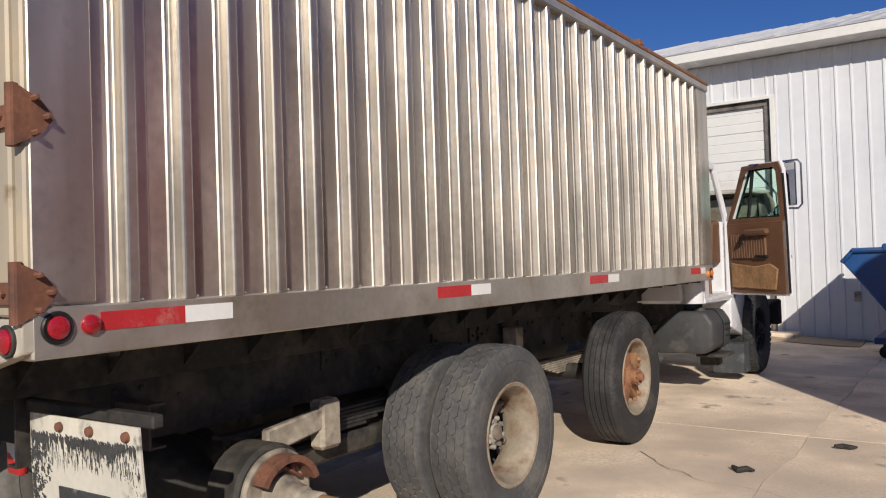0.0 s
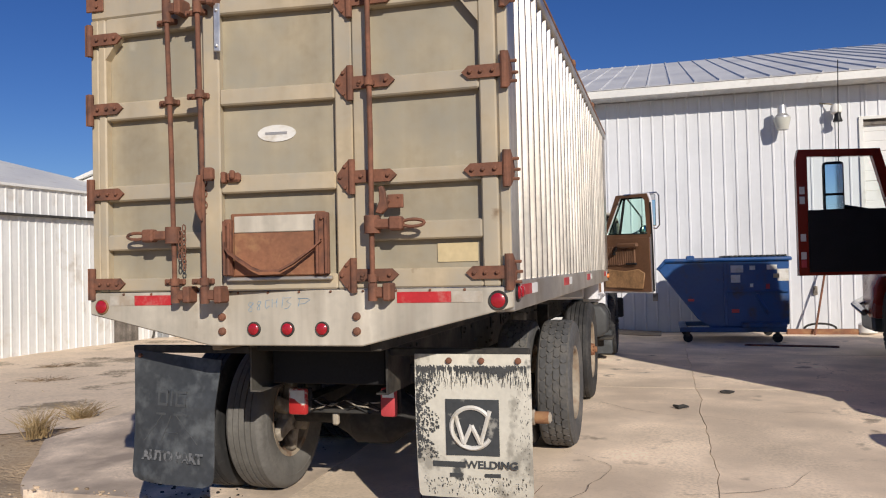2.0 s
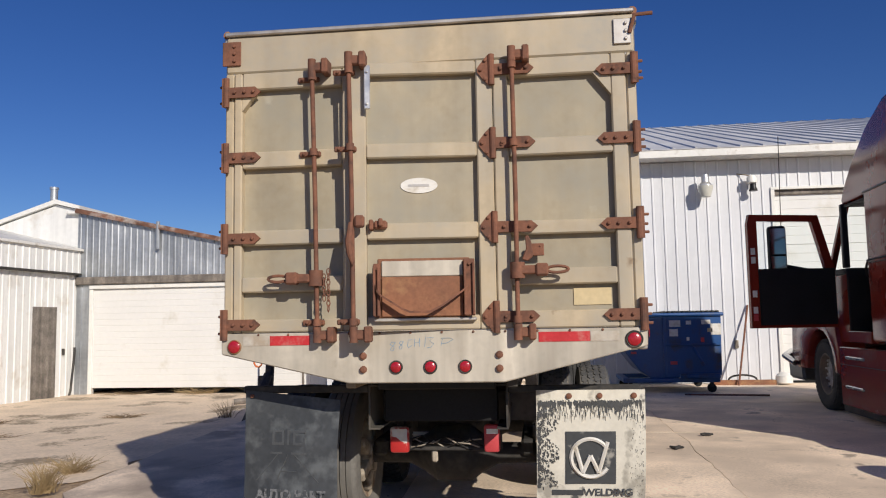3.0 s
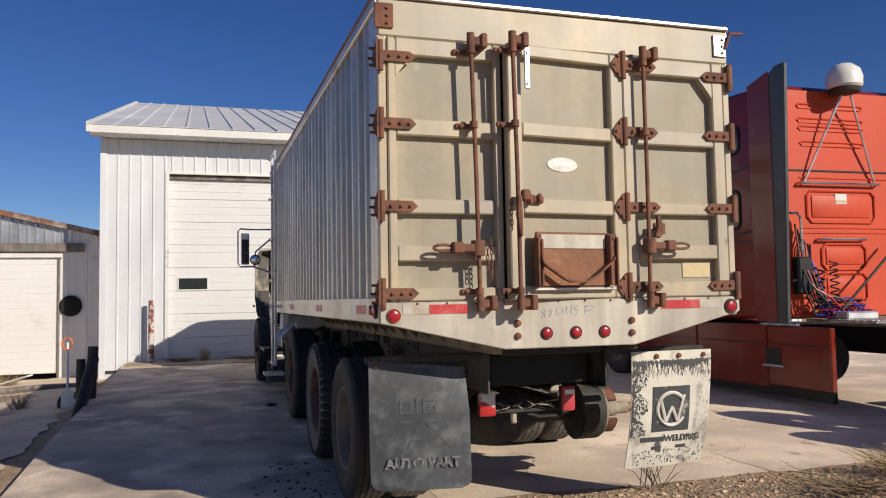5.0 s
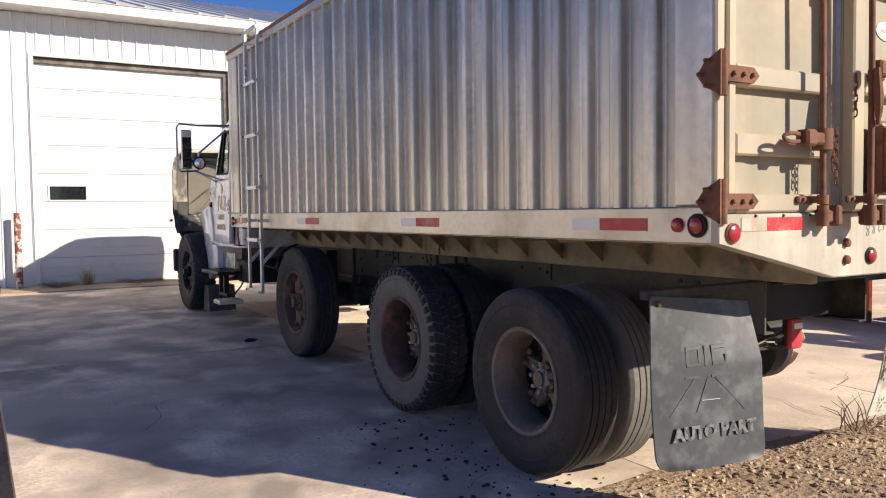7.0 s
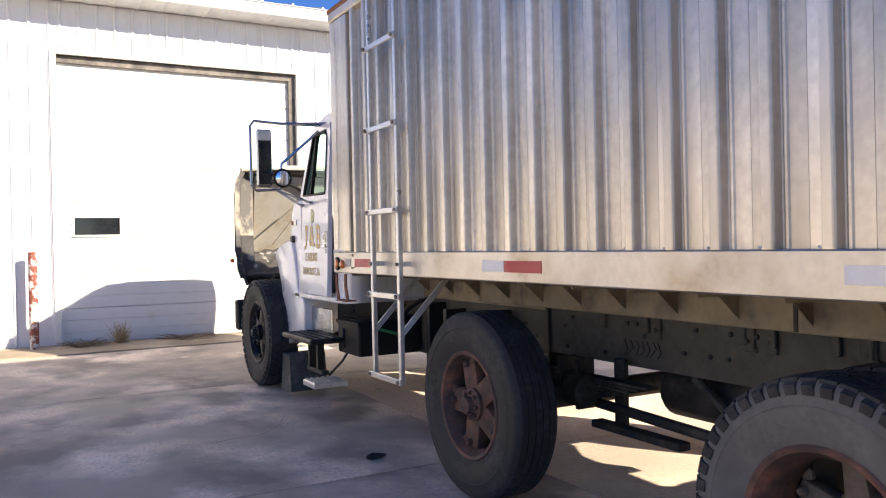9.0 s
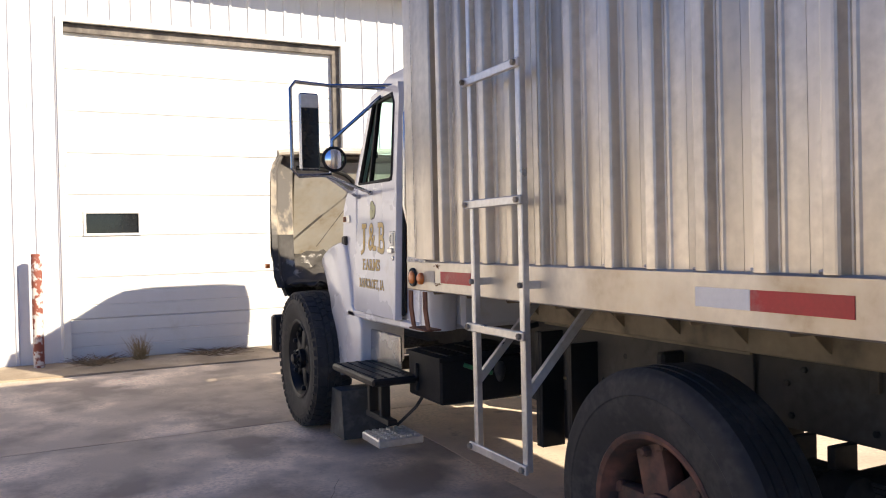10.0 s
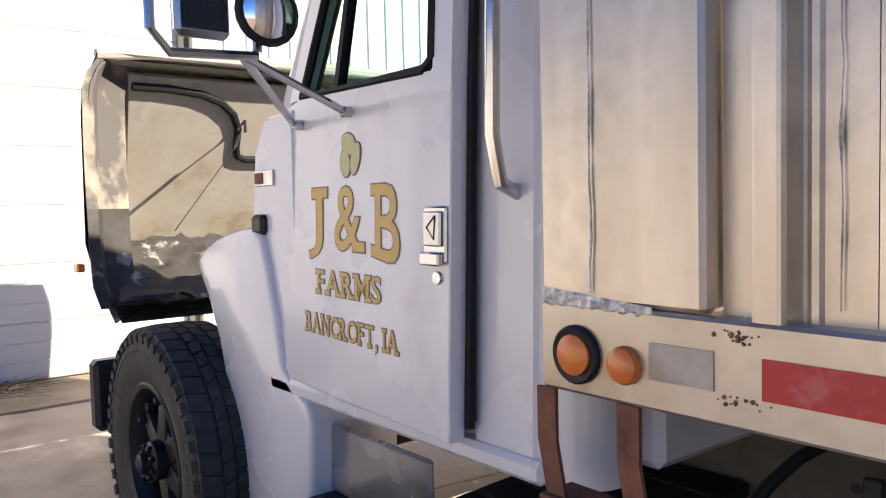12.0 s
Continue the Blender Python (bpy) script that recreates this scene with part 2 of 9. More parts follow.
RIM_TAN = mat("dusty_tan_rim", (0.31, 0.26, 0.195), 0.7, var=0.2, big=6, fine=40, bump=0.15, dirt=(0.17, 0.09, 0.05), dirt_at=0.6, dirt_scale=8)
RIM_RUST = mat("rusty_red_rim", (0.19, 0.088, 0.06), 0.75, var=0.3, big=6, fine=40, bump=0.3, dirt=(0.075, 0.05, 0.04), dirt_at=0.5, dirt_scale=9)
HUB_GREY = mat("dusty_grey_hub", (0.36, 0.34, 0.3), 0.7, var=0.25, big=8, fine=40, bump=0.2, dirt=(0.12, 0.1, 0.08), dirt_at=0.58, dirt_scale=16)
RIM_DARK = mat("dark_dusty_rim", (0.19, 0.155, 0.125), 0.7, var=0.25, big=6, fine=40, bump=0.15, dirt=(0.22, 0.18, 0.14), dirt_at=0.6, dirt_scale=7)
SEMI_RED = mat("dark_red_metallic_paint", (0.21, 0.024, 0.014), 0.22, metal=0.0, var=0.06, big=1, fine=20, bump=0.0, coat=0.12, spec=0.35, dirt=(0.2, 0.07, 0.05), dirt_at=0.7, dirt_scale=2)
# Back wall's red, brightened to orange for the sun falling on it
SEMI_BACK = mat("sunlit_red_back_panel", (0.58, 0.07, 0.026), 0.55, var=0.08, big=1.4, fine=20, bump=0.02, spec=0.3)
SEMI_DARK = mat("dark_grey_fairing_edge", (0.05, 0.055, 0.06), 0.4, var=0.1, fine=20, bump=0.02)
BLUE = mat("blue_hopper_paint", (0.015, 0.075, 0.24), 0.4, var=0.12, big=2, fine=20, bump=0.05, coat=0.2, dirt=(0.05, 0.06, 0.09), dirt_at=0.64, dirt_scale=4)
LIDBLACK = mat("black_lid", (0.03, 0.033, 0.036), 0.55, var=0.15, fine=30)
WHITE_PLASTIC = mat("white_plastic", (0.75, 0.73, 0.68), 0.4, var=0.05, fine=20, bump=0.02)
LENS_GREY = mat("lamp_refractor", (0.55, 0.54, 0.47), 0.25, var=0.08, fine=90, bump=0.3)
POST = mat("rusty_white_post", (0.62, 0.58, 0.54), 0.75, var=0.1, big=5, fine=30, bump=0.2, dirt=(0.24, 0.07, 0.045), dirt_at=0.5, dirt_scale=11, dirt_soft=0.04)
POST_DARK = mat("dark_old_post", (0.06, 0.05, 0.045), 0.85, var=0.3, big=5, fine=30, bump=0.4)
STRAW = mat("dry_grass", (0.36, 0.26, 0.13), 0.9, var=0.3, fine=10, bump=0.0)
BARE = mat("dry_weed", (0.2, 0.14, 0.08), 0.9, var=0.3, fine=10, bump=0.0)
SCRAP = mat("black_rubber_scrap", (0.03, 0.028, 0.026), 0.8, var=0.3, fine=30)
ORANGE = mat("orange_cord", (0.6, 0.16, 0.05), 0.5, var=0.1, fine=30)
BLUE_HOSE = mat("blue_air_hose", (0.02, 0.06, 0.4), 0.35, var=0.1, fine=40)
RED_HOSE = mat("red_air_hose", (0.4, 0.02, 0.02), 0.35, var=0.1, fine=40)
GREEN = mat("green_pull_handle", (0.03, 0.16, 0.06), 0.5, var=0.1, fine=40)
DARKGLASS = mat("dark_window", (0.012, 0.014, 0.016), 0.06, var=0.1, bump=0.0)
GREENGLASS = glass("green_tinted_glass", (0.66, 0.94, 0.84))
CLEARGLASS = glass("clear_glass", (0.9, 0.95, 0.95))
CRACK = mat("dirt_filled_crack", (0.22, 0.17, 0.12), 0.95, var=0.3, fine=30, bump=0.2)
SCRAPE = mat("scraped_flap", (0.075, 0.078, 0.08), 0.65, var=0.3, fine=50, bump=0.1)
CROSSBAR = mat("grey_crossbar", (0.06, 0.058, 0.058), 0.7, var=0.3, big=3, fine=20, bump=0.1, dirt=(0.12, 0.11, 0.1), dirt_at=0.6, dirt_scale=4)
SILL = mat("dirty_sill_concrete", (0.5, 0.4, 0.29), 0.9, var=0.3, big=1.5, fine=30, bump=0.4, dirt=(0.32, 0.25, 0.17), dirt_at=0.5, dirt_scale=1.6, dirt_soft=0.1)
SEAM = mat("weld_bead", (0.56, 0.54, 0.5), 0.5, metal=0.5, var=0.4, big=20, fine=80, bump=0.6)


TYRE = mat("worn_tyre_rubber", (0.080, 0.080, 0.081), 0.8, var=0.22, big=5, fine=40, bump=0.2, dirt=(0.14, 0.13, 0.115), dirt_at=0.62, dirt_scale=4)
TYRE_DARK = mat("dark_tyre_rubber", (0.028, 0.028, 0.029), 0.75, var=0.22, big=5, fine=40, bump=0.2, dirt=(0.07, 0.065, 0.06), dirt_at=0.63, dirt_scale=5)
TYRE_GREY = mat("dusty_and_sunlit_tyre", (0.155, 0.148, 0.135), 0.85, var=0.2, big=5, fine=40, bump=0.2, dirt=(0.12, 0.115, 0.105), dirt_at=0.6, dirt_scale=4)
DUST_LINE = mat("dust_in_tread", (0.11, 0.104, 0.095), 0.9, var=0.3, big=9, fine=40, bump=0.1)

# ---- building blocks ----
HOME = {}


def thing(name, at, label, category, group="", kind=""):
    ob = new(name)
    ob.location = at
    HOME[ob] = Matrix.Translation(at)
    return tagged(ob, label, category, group, kind)


def settle(ob, at, size, turn=0.0):
    """Set a finished thing down at a place, at a size, turned about the vertical."""
    ob.location, ob.scale, ob.rotation_euler = at, (size, size, size), (0, 0, turn)


def mesh_of(name, bm, material, smooth=35):
    me = bpy.data.meshes.new(name)
    bmesh.ops.recalc_face_normals(bm, faces=bm.faces)
    bm.to_mesh(me)
    bm.free()
    mats = material if isinstance(material, (list, tuple)) else [material]
    for k in mats:
        me.materials.append(k)
    if smooth:
        me.polygons.foreach_set("use_smooth", [True] * len(me.polygons))
        me.set_sharp_from_angle(angle=radians(smooth))
    return me


def part(name, bm, material, parent, label="", m=None, smooth=35):
    """One mesh object under a thing or a part; bm is in world coordinates, or in its own where m is given."""
    me = bm if isinstance(bm, bpy.types.Mesh) else mesh_of(name, bm, material, smooth)
    ob = new(name, me)
    if parent is not None:
        ob.parent = parent
        if parent in HOME:
            ob.matrix_parent_inverse = HOME[parent].inverted()
    if m is not None:
        ob.matrix_basis = m
        HOME[ob] = m
    if label:
        ob["label"] = label
    return ob


def local_part(name, me, parent, label="", m=None):
    """A mesh in its parent's own coordinates."""
    ob = new(name, me)
    ob.parent = parent
    if m is not None:
        ob.matrix_basis = m
    if label:
        ob["label"] = label
    return ob


def solo(name, bm, material, label, category, group="", kind="", smooth=35):
    return tagged(new(name, mesh_of(name, bm, material, smooth)), label, category, group, kind)


def B():
    return bmesh.new()


def hexa(bm, pts, mi=0):
    """A six-sided block from eight corners: four below, four above, each round the same way."""
    v = [bm.verts.new(p) for p in pts]
    for f in ((3, 2, 1, 0), (4, 5, 6, 7), (0, 1, 5, 4), (1, 2, 6, 5), (2, 3, 7, 6), (3, 0, 4, 7)):
        bm.faces.new([v[i] for i in f]).material_index = mi
    return bm


def box(bm, a, b, bev=0.0, m=None, mi=0, seg=1):
    (x0, y0, z0), (x1, y1, z1) = a, b
    t = bmesh.new() if bev else bm
    pts = [(x0, y0, z0), (x1, y0, z0), (x1, y1, z0), (x0, y1, z0), (x0, y0, z1), (x1, y0, z1), (x1, y1, z1), (x0, y1, z1)]
    if m is not None:
        pts = [m @ Vector(p) for p in pts]
    hexa(t, pts, mi)
    if bev:
        bmesh.ops.recalc_face_normals(t, faces=t.faces)
        bmesh.ops.bevel(t, geom=list(t.edges), offset=bev, segments=seg, profile=0.5, affect='EDGES', clamp_overlap=True)
        merge(bm, t, mi)
    return bm


def merge(bm, t, mi=None):
    vs = {v: bm.verts.new(v.co) for v in t.verts}
    for f in t.faces:
        try:
            g = bm.faces.new([vs[v] for v in f.verts])
            g.material_index = f.material_index if mi is None else mi
        except ValueError:
            pass
    t.free()


def prism(bm, poly, axis, a, b, bev=0.0, mi=0, seg=1):
    """A polygon pushed along an axis from a to b; its points are the other two coordinates in order."""
    t = bmesh.new() if bev else bm

    def put(p, d):
        return {"x": (d, p[0], p[1]), "y": (p[0], d, p[1]), "z": (p[0], p[1], d)}[axis]
    lo = [t.verts.new(put(p, a)) for p in poly]
    hi = [t.verts.new(put(p, b)) for p in poly]
    fs = [t.faces.new(lo[::-1]), t.faces.new(hi)]
    for i in range(len(poly)):
        j = (i + 1) % len(poly)
        fs.append(t.faces.new((lo[i], lo[j], hi[j], hi[i])))
    for f in fs:
        f.material_index = mi
    if bev:
        bmesh.ops.recalc_face_normals(t, faces=t.faces)
        bmesh.ops.bevel(t, geom=list(t.edges), offset=bev, segments=seg, profile=0.5, affect='EDGES', clamp_overlap=True)
        merge(bm, t, mi)
    return bm


def tube(bm, pts, r, n=8, mi=0, closed=False, radii=None):
    """A round bar along a line of points."""
    pts = [Vector(p) for p in pts]
    rings, side = [], None
    for i, p in enumerate(pts):
        if closed:
            d = (pts[(i + 1) % len(pts)] - pts[i - 1]).normalized()
        else:
            d = (pts[min(i + 1, len(pts) - 1)] - pts[max(i - 1, 0)]).normalized()
        if side is None:
            side = d.orthogonal().normalized()
        side = (side - d * side.dot(d))
        side = side.normalized() if side.length > 1e-6 else d.orthogonal().normalized()
        up = d.cross(side)
        rr = radii[i] if radii else r
        rings.append([bm.verts.new(p + side * (rr * math.cos(2 * math.pi * k / n)) + up * (rr * math.sin(2 * math.pi * k / n))) for k in range(n)])
    pairs = list(zip(rings, rings[1:])) + ([(rings[-1], rings[0])] if closed else [])
    for a, b in pairs:
        for k in range(n):
            bm.faces.new((a[k], a[(k + 1) % n], b[(k + 1) % n], b[k])).material_index = mi
    if not closed:
        bm.faces.new(rings[0][::-1]).material_index = mi
        bm.faces.new(rings[-1]).material_index = mi
    return bm


def lathe(bm, prof, n=32, axis="x", at=(0, 0, 0), mi=0, closed=False):
    """A profile of (distance along the axis, radius) turned round the axis."""
    at = Vector(at)
    rings = []
    for d, r in prof:
        ring = []
        for k in range(n):
            c, s = r * math.cos(2 * math.pi * k / n), r * math.sin(2 * math.pi * k / n)
            ring.append(bm.verts.new(at + Vector({"x": (d, c, s), "y": (c, d, s), "z": (c, s, d)}[axis])))
        rings.append(ring)
    pairs = list(zip(rings, rings[1:])) + ([(rings[-1], rings[0])] if closed else [])
    for a, b in pairs:
        for k in range(n):
            bm.faces.new((a[k], a[(k + 1) % n], b[(k + 1) % n], b[k])).material_index = mi
    if not closed:
        for ring in (rings[0], rings[-1]):
            bm.faces.new(ring).material_index = mi
    return bm


def bolt(bm, p, axis, r=0.012, h=0.012, mi=0):
    """A bolt head: a low six-sided cap standing out of a face along the axis (signed)."""
    s, a = (-1, axis[1]) if axis[0] == "-" else (1, axis[-1])
    return lathe(bm, [(-0.004 * s, r), (h * s, r), (h * s * 1.25, r * 0.6)], 6, a, p, mi)


def text_mesh(name, words, size, m, material, depth=0.002, bold=0.0, squeeze=1.0):
    """Words in the built-in font, about size high in capitals, centred at the pose m."""
    cu = bpy.data.curves.new(name, 'FONT')
    cu.body, cu.align_x, cu.align_y = words, 'CENTER', 'CENTER'
    cu.size, cu.extrude, cu.offset, cu.resolution_u = size / 0.69, depth, bold, 3
    ob = bpy.data.objects.new(name, cu)
    me = bpy.data.meshes.new_from_object(ob)
    me.transform(m @ Matrix.Diagonal((squeeze, 1, 1, 1)))
    bpy.data.objects.remove(ob)
    bpy.data.curves.remove(cu)
    me.materials.clear()
    me.materials.append(material)
    me.name = name
    return me


SERIFS = {"J": ((0.8, 1),), "B": ((0.1, 0), (0.1, 1)), "F": ((0.12, 0), (0.12, 1)), "A": ((0.06, 0), (0.94, 0)), "R": ((0.1, 0), (0.1, 1), (0.92, 0)),
          "M": ((0.06, 0), (0.06, 1), (0.94, 0), (0.94, 1)), "N": ((0.06, 0), (0.06, 1), (0.94, 1)), "T": ((0.5, 0),), "I": ((0.5, 0), (0.5, 1)), "&": ((0.93, 0),)}


def slab_letters(words, size, wide, off, arch, material):
    """One flat mesh a letter, centred, with slab feet; wide is the row's length, arch lets the outer feet drop."""
    found, at = [], 0.0
    for ch in words:
        if ch == " ":
            at += size * 0.45
            continue
        pair = []
        for grow in (0.0, off):
            cu = bpy.data.curves.new("letter", 'FONT')
            cu.body, cu.size, cu.extrude, cu.offset, cu.resolution_u = ch, size / 0.69, 0.0003, grow, 3
            ob = bpy.data.objects.new("letter", cu)
            pair.append(bpy.data.meshes.new_from_object(ob))
            bpy.data.objects.remove(ob)
            bpy.data.curves.remove(cu)
        xs = [v.co.x for v in pair[0].vertices]
        foot_y, head_y = min(v.co.y for v in pair[0].vertices), max(v.co.y for v in pair[0].vertices)
        bpy.data.meshes.remove(pair[0])
        lo, w = min(xs), max(xs) - min(xs)
        feet, head = (0.0, size) if ch == "," else (foot_y, head_y)
        bm = B()
        bm.from_mesh(pair[1])
        bpy.data.meshes.remove(pair[1])
        for v in bm.verts:
            v.co.y = (v.co.y - feet) * size / (head - feet)
        stroke, foot = size * 0.15, size * 0.13
        for fx, up in SERIFS.get(ch, ()):
            c, z = lo + w * fx, up * size
            box(bm, (c - size * 0.19 - off, z - (foot if up else 0) - off, -0.00035), (c + size * 0.19 + off, z + (0 if up else foot) + off, 0.0004))
        grow = 1.45 if ch == "J" else 1.0
        w *= grow
        for v in bm.verts:
            v.co.x = at + (v.co.x - lo) * grow
        found.append((bm, at, w))
        at += w + stroke * (3.2 if arch else 1.3 if SERIFS.get(ch) else 0.9)
    total = found[-1][1] + found[-1][2]
    out = []
    for bm, at, w in found:
        for v in bm.verts:
            x = (v.co.x - total / 2) * wide / total
            y = v.co.y - size / 2
            y -= arch * max(0.0, abs(x) - 0.07) * max(0.0, 0.5 - y / size)
            v.co.x, v.co.y = x, y
        out.append(mesh_of("letter", bm, material, 0))
    return out


def facing(right, up, at):
    """A pose whose own x runs to the right and y up, at a place."""
    r, u = Vector(right), Vector(up)
    m = Matrix((r, u, r.cross(u))).transposed().to_4x4()
    m.translation = at
    return m


def ribbed(bm, o, u, v, out, width, height, pitch, depth, foot, flank, start=0.0, thick=0.012, top=None):
    """Sheet with upright ribs: from o, width along u, height along v; ribs stand out along out. top: extra height by distance."""
    o, u, v, out = Vector(o), Vector(u), Vector(v), Vector(out)
    line = [(0.0, 0.0)]
    s = start
    while s < width:
        for ds, d in ((0, 0), (flank, depth), (flank + foot, depth), (2 * flank + foot, 0)):
            if 0 < s + ds < width:
                line.append((s + ds, d))
        s += pitch
    line.append((width, 0.0))
    rows = []
    for s, d in line:
        h = height + (top(s) if top else 0.0)
        rows.append([bm.verts.new(o + u * s + out * d), bm.verts.new(o + u * s + out * d + v * h),
                     bm.verts.new(o + u * s - out * thick + v * h), bm.verts.new(o + u * s - out * thick)])
    for a, b in zip(rows, rows[1:]):
        for k in range(4):
            bm.faces.new((a[k], a[(k + 1) % 4], b[(k + 1) % 4], b[k]))
    bm.faces.new(rows[0]), bm.faces.new(rows[-1][::-1])
    return bm


def box_rib(out, width, height):
    """One pressed panel of the grain box: flat sheet, a small bead, then a narrow raised rib."""
    bm = B()
    prof = [(0.0, 0.0), (0.066, 0.0), (0.071, 0.006), (0.08, 0.0075), (0.087, 0.005), (0.091, 0.008), (0.099, 0.036), (0.103, 0.043), (0.109, 0.045),
            (0.138, 0.045), (0.144, 0.043), (0.148, 0.036), (0.154, 0.002), (width, 0.0)]
    rows = [[bm.verts.new((out * d, s, 0)), bm.verts.new((out * d, s, height)), bm.verts.new((-out * 0.006, s, height)), bm.verts.new((-out * 0.006, s, 0))] for s, d in prof]
    for a, b in zip(rows, rows[1:]):
        for k in range(4):
            bm.faces.new((a[k], a[(k + 1) % 4], b[(k + 1) % 4], b[k]))
    bm.faces.new(rows[0]), bm.faces.new(rows[-1][::-1])
    return bm


def smooth_step(a, b, x):
    t = min(1.0, max(0.0, (x - a) / (b - a)))
    return t * t * (3 - 2 * t)

# ---- ground and concrete ----
def slab_z(x, y):
    """The apron climbs a little to the big door and sinks towards its broken front edge."""
    return 0.16 * max(0.0, min(1.0, (y - 2) / 10.8)) ** 1.5 * (1 - 0.85 * smooth_step(-0.4, 1.8, x)) - 0.085 * (1 - smooth_step(0.8, 4.8, y))


def dirt_z(x, y):
    """The gravel lot: lower to the west and round the sheds."""
    low = -0.05 - 0.08 * smooth_step(-2.0, -4.2, x) - 0.1 * smooth_step(-3.5, -6.5, x) * smooth_step(1.0, 9.0, y)
    under = 0.12 * smooth_step(-3.55, -3.2, x) * smooth_step(1.1, 1.7, y) * (1 - smooth_step(14.0, 16.0, x)) * (1 - smooth_step(24, 30, y))
    rough = 0.018 * noise.noise((x * 1.3, y * 1.3, 0)) + 0.012 * noise.noise((x * 4.1, y * 4.1, 3))
    flush = 0.048 * smooth_step(-1.9, -0.9, x) * (1 - smooth_step(0.95, 1.3, y)) * smooth_step(-1.2, 0.6, y)
    return low - under + rough * (1 - 0.6 * flush / 0.048) + flush - 0.08 * (1 - smooth_step(0.8, 4.8, y))


def build_ground():
    bm = B()

    def axis(lo, hi, mid_lo, mid_hi, step):
        inner = list(np.arange(mid_lo, mid_hi + 1e-6, step))
        left, right, k = [], [], step
        while not left or left[-1] > lo:
            k *= 1.45
            left.append((left[-1] if left else mid_lo) - k)
        k = step
        while not right or right[-1] < hi:
            k *= 1.45
            right.append((right[-1] if right else mid_hi) + k)
        return left[::-1] + inner + right
    xs, ys = axis(-900, 900, -14.0, 8.0, 0.16), axis(-900, 900, -5.0, 16.0, 0.16)
    grid = [[bm.verts.new((x, y, dirt_z(x, y) if abs(x) < 40 and abs(y) < 40 else -0.2)) for x in xs] for y in ys]
    for a, b in zip(grid, grid[1:]):
        for i in range(len(xs) - 1):
            bm.faces.new((a[i], a[i + 1], b[i + 1], b[i]))
    solo("ground", bm, GRAVEL, "tan gravel and dirt lot with scattered small stones", "ground", kind="structure", smooth=60)


def build_apron():
    """Concrete apron in separately poured panels with open joints and a broken front edge."""
    apron = thing("concrete_apron", (0, 6, 0), "pale cracked concrete apron with open joints", "pavement", kind="structure")
    xs, ys = [-3.62, -0.55, 2.25, 5.3, 8.4, 12.0], [0.85, 5.6, 9.0, 12.84]
    rnd = random.Random(4)
    for i in range(len(xs) - 1):
        for j in range(len(ys) - 1):
            x0, x1, y0, y1 = xs[i] + 0.003, xs[i + 1] - 0.003, ys[j] + 0.008, ys[j + 1] - 0.008
            bm = B()
            nx, ny = 26, 26
            top, low = [], []
            ph = rnd.random() * 9
            for b in range(ny + 1):
                rt, rl = [], []
                for a in range(nx + 1):
                    x = x0 + (x1 - x0) * a / nx
                    front = y0
                    if j == 0:
                        front = 0.85 + 0.07 * noise.noise((x * 1.7, 5, 0)) + 0.05 * noise.noise((x * 6, 2, 0)) + max(0, -2.6 - x) * 1.35 + max(0, x - 2.2) * 0.12
                    y = front + (y1 - front) * b / ny
                    bend = 0.05 * noise.noise((y * 1.1, 4.0, 0)) + 0.025 * noise.noise((y * 4.0, 8.0, 0))
                    xx = x + (bend if (a == 0 and i == 2) or (a == nx and i == 1) else 0.0)
                    z = slab_z(x, y) + 0.004 * noise.noise((x * 2, y * 2, ph))
                    rt.append(bm.verts.new((xx, y, z))), rl.append(bm.verts.new((xx, y, z - 0.17)))
                top.append(rt), low.append(rl)
            for b in range(ny):
                for a in range(nx):
                    bm.faces.new((top[b][a], top[b][a + 1], top[b + 1][a + 1], top[b + 1][a]))
            for a in range(nx):
                bm.faces.new((low[0][a], low[0][a + 1], top[0][a + 1], top[0][a]))
                bm.faces.new((top[ny][a], top[ny][a + 1], low[ny][a + 1], low[ny][a]))
            for b in range(ny):
                bm.faces.new((low[b + 1][0], low[b][0], top[b][0], top[b + 1][0]))
                bm.faces.new((top[b + 1][nx], top[b][nx], low[b][nx], low[b + 1][nx]))
            part("concrete_panel", bm, CONCRETE_WORN if i == 0 else CONCRETE, apron)
    # hairline cracks wandering over the panels
    for x, y, heading, steps in ((0.35, 1.1, 1.2, 16), (1.25, 0.95, 1.75, 22), (0.2, 2.3, 0.25, 18), (1.9, 1.5, 0.6, 16), (2.9, 4.2, 0.1, 24), (1.2, 4.6, -0.35, 20),
                                 (-2.9, 3.1, 0.5, 18), (-2.3, 6.9, 0.15, 14), (3.6, 6.4, 1.2, 20), (-1.6, 1.2, 1.35, 14)):
        bm, w = B(), 0.004
        left, right, a = [], [], heading
        for k in range(steps):
            a += rnd.uniform(-0.5, 0.5) + 0.25 * (heading - a)
            x, y = x + 0.085 * math.cos(a), y + 0.085 * math.sin(a)
            ww = w * rnd.uniform(0.4, 1.2) * (1 - 0.8 * k / steps)
            n = Vector((-math.sin(a), math.cos(a)))
            z = slab_z(x, y) + 0.0075
            left.append(bm.verts.new((x + n.x * ww, y + n.y * ww, z))), right.append(bm.verts.new((x - n.x * ww, y - n.y * ww, z)))
        for k in range(steps - 1):
            bm.faces.new((left[k], left[k + 1], right[k + 1], right[k]))
        part("crack", bm, CRACK, apron)


# ---- the big white workshop behind ----
WALL_Y, EAVE_Y, EAVE_Z, RIDGE_Y, RIDGE_Z = 12.86, 12.31, 4.88, 25.4, 8.5
WEST, EAST = -4.06, 13.2


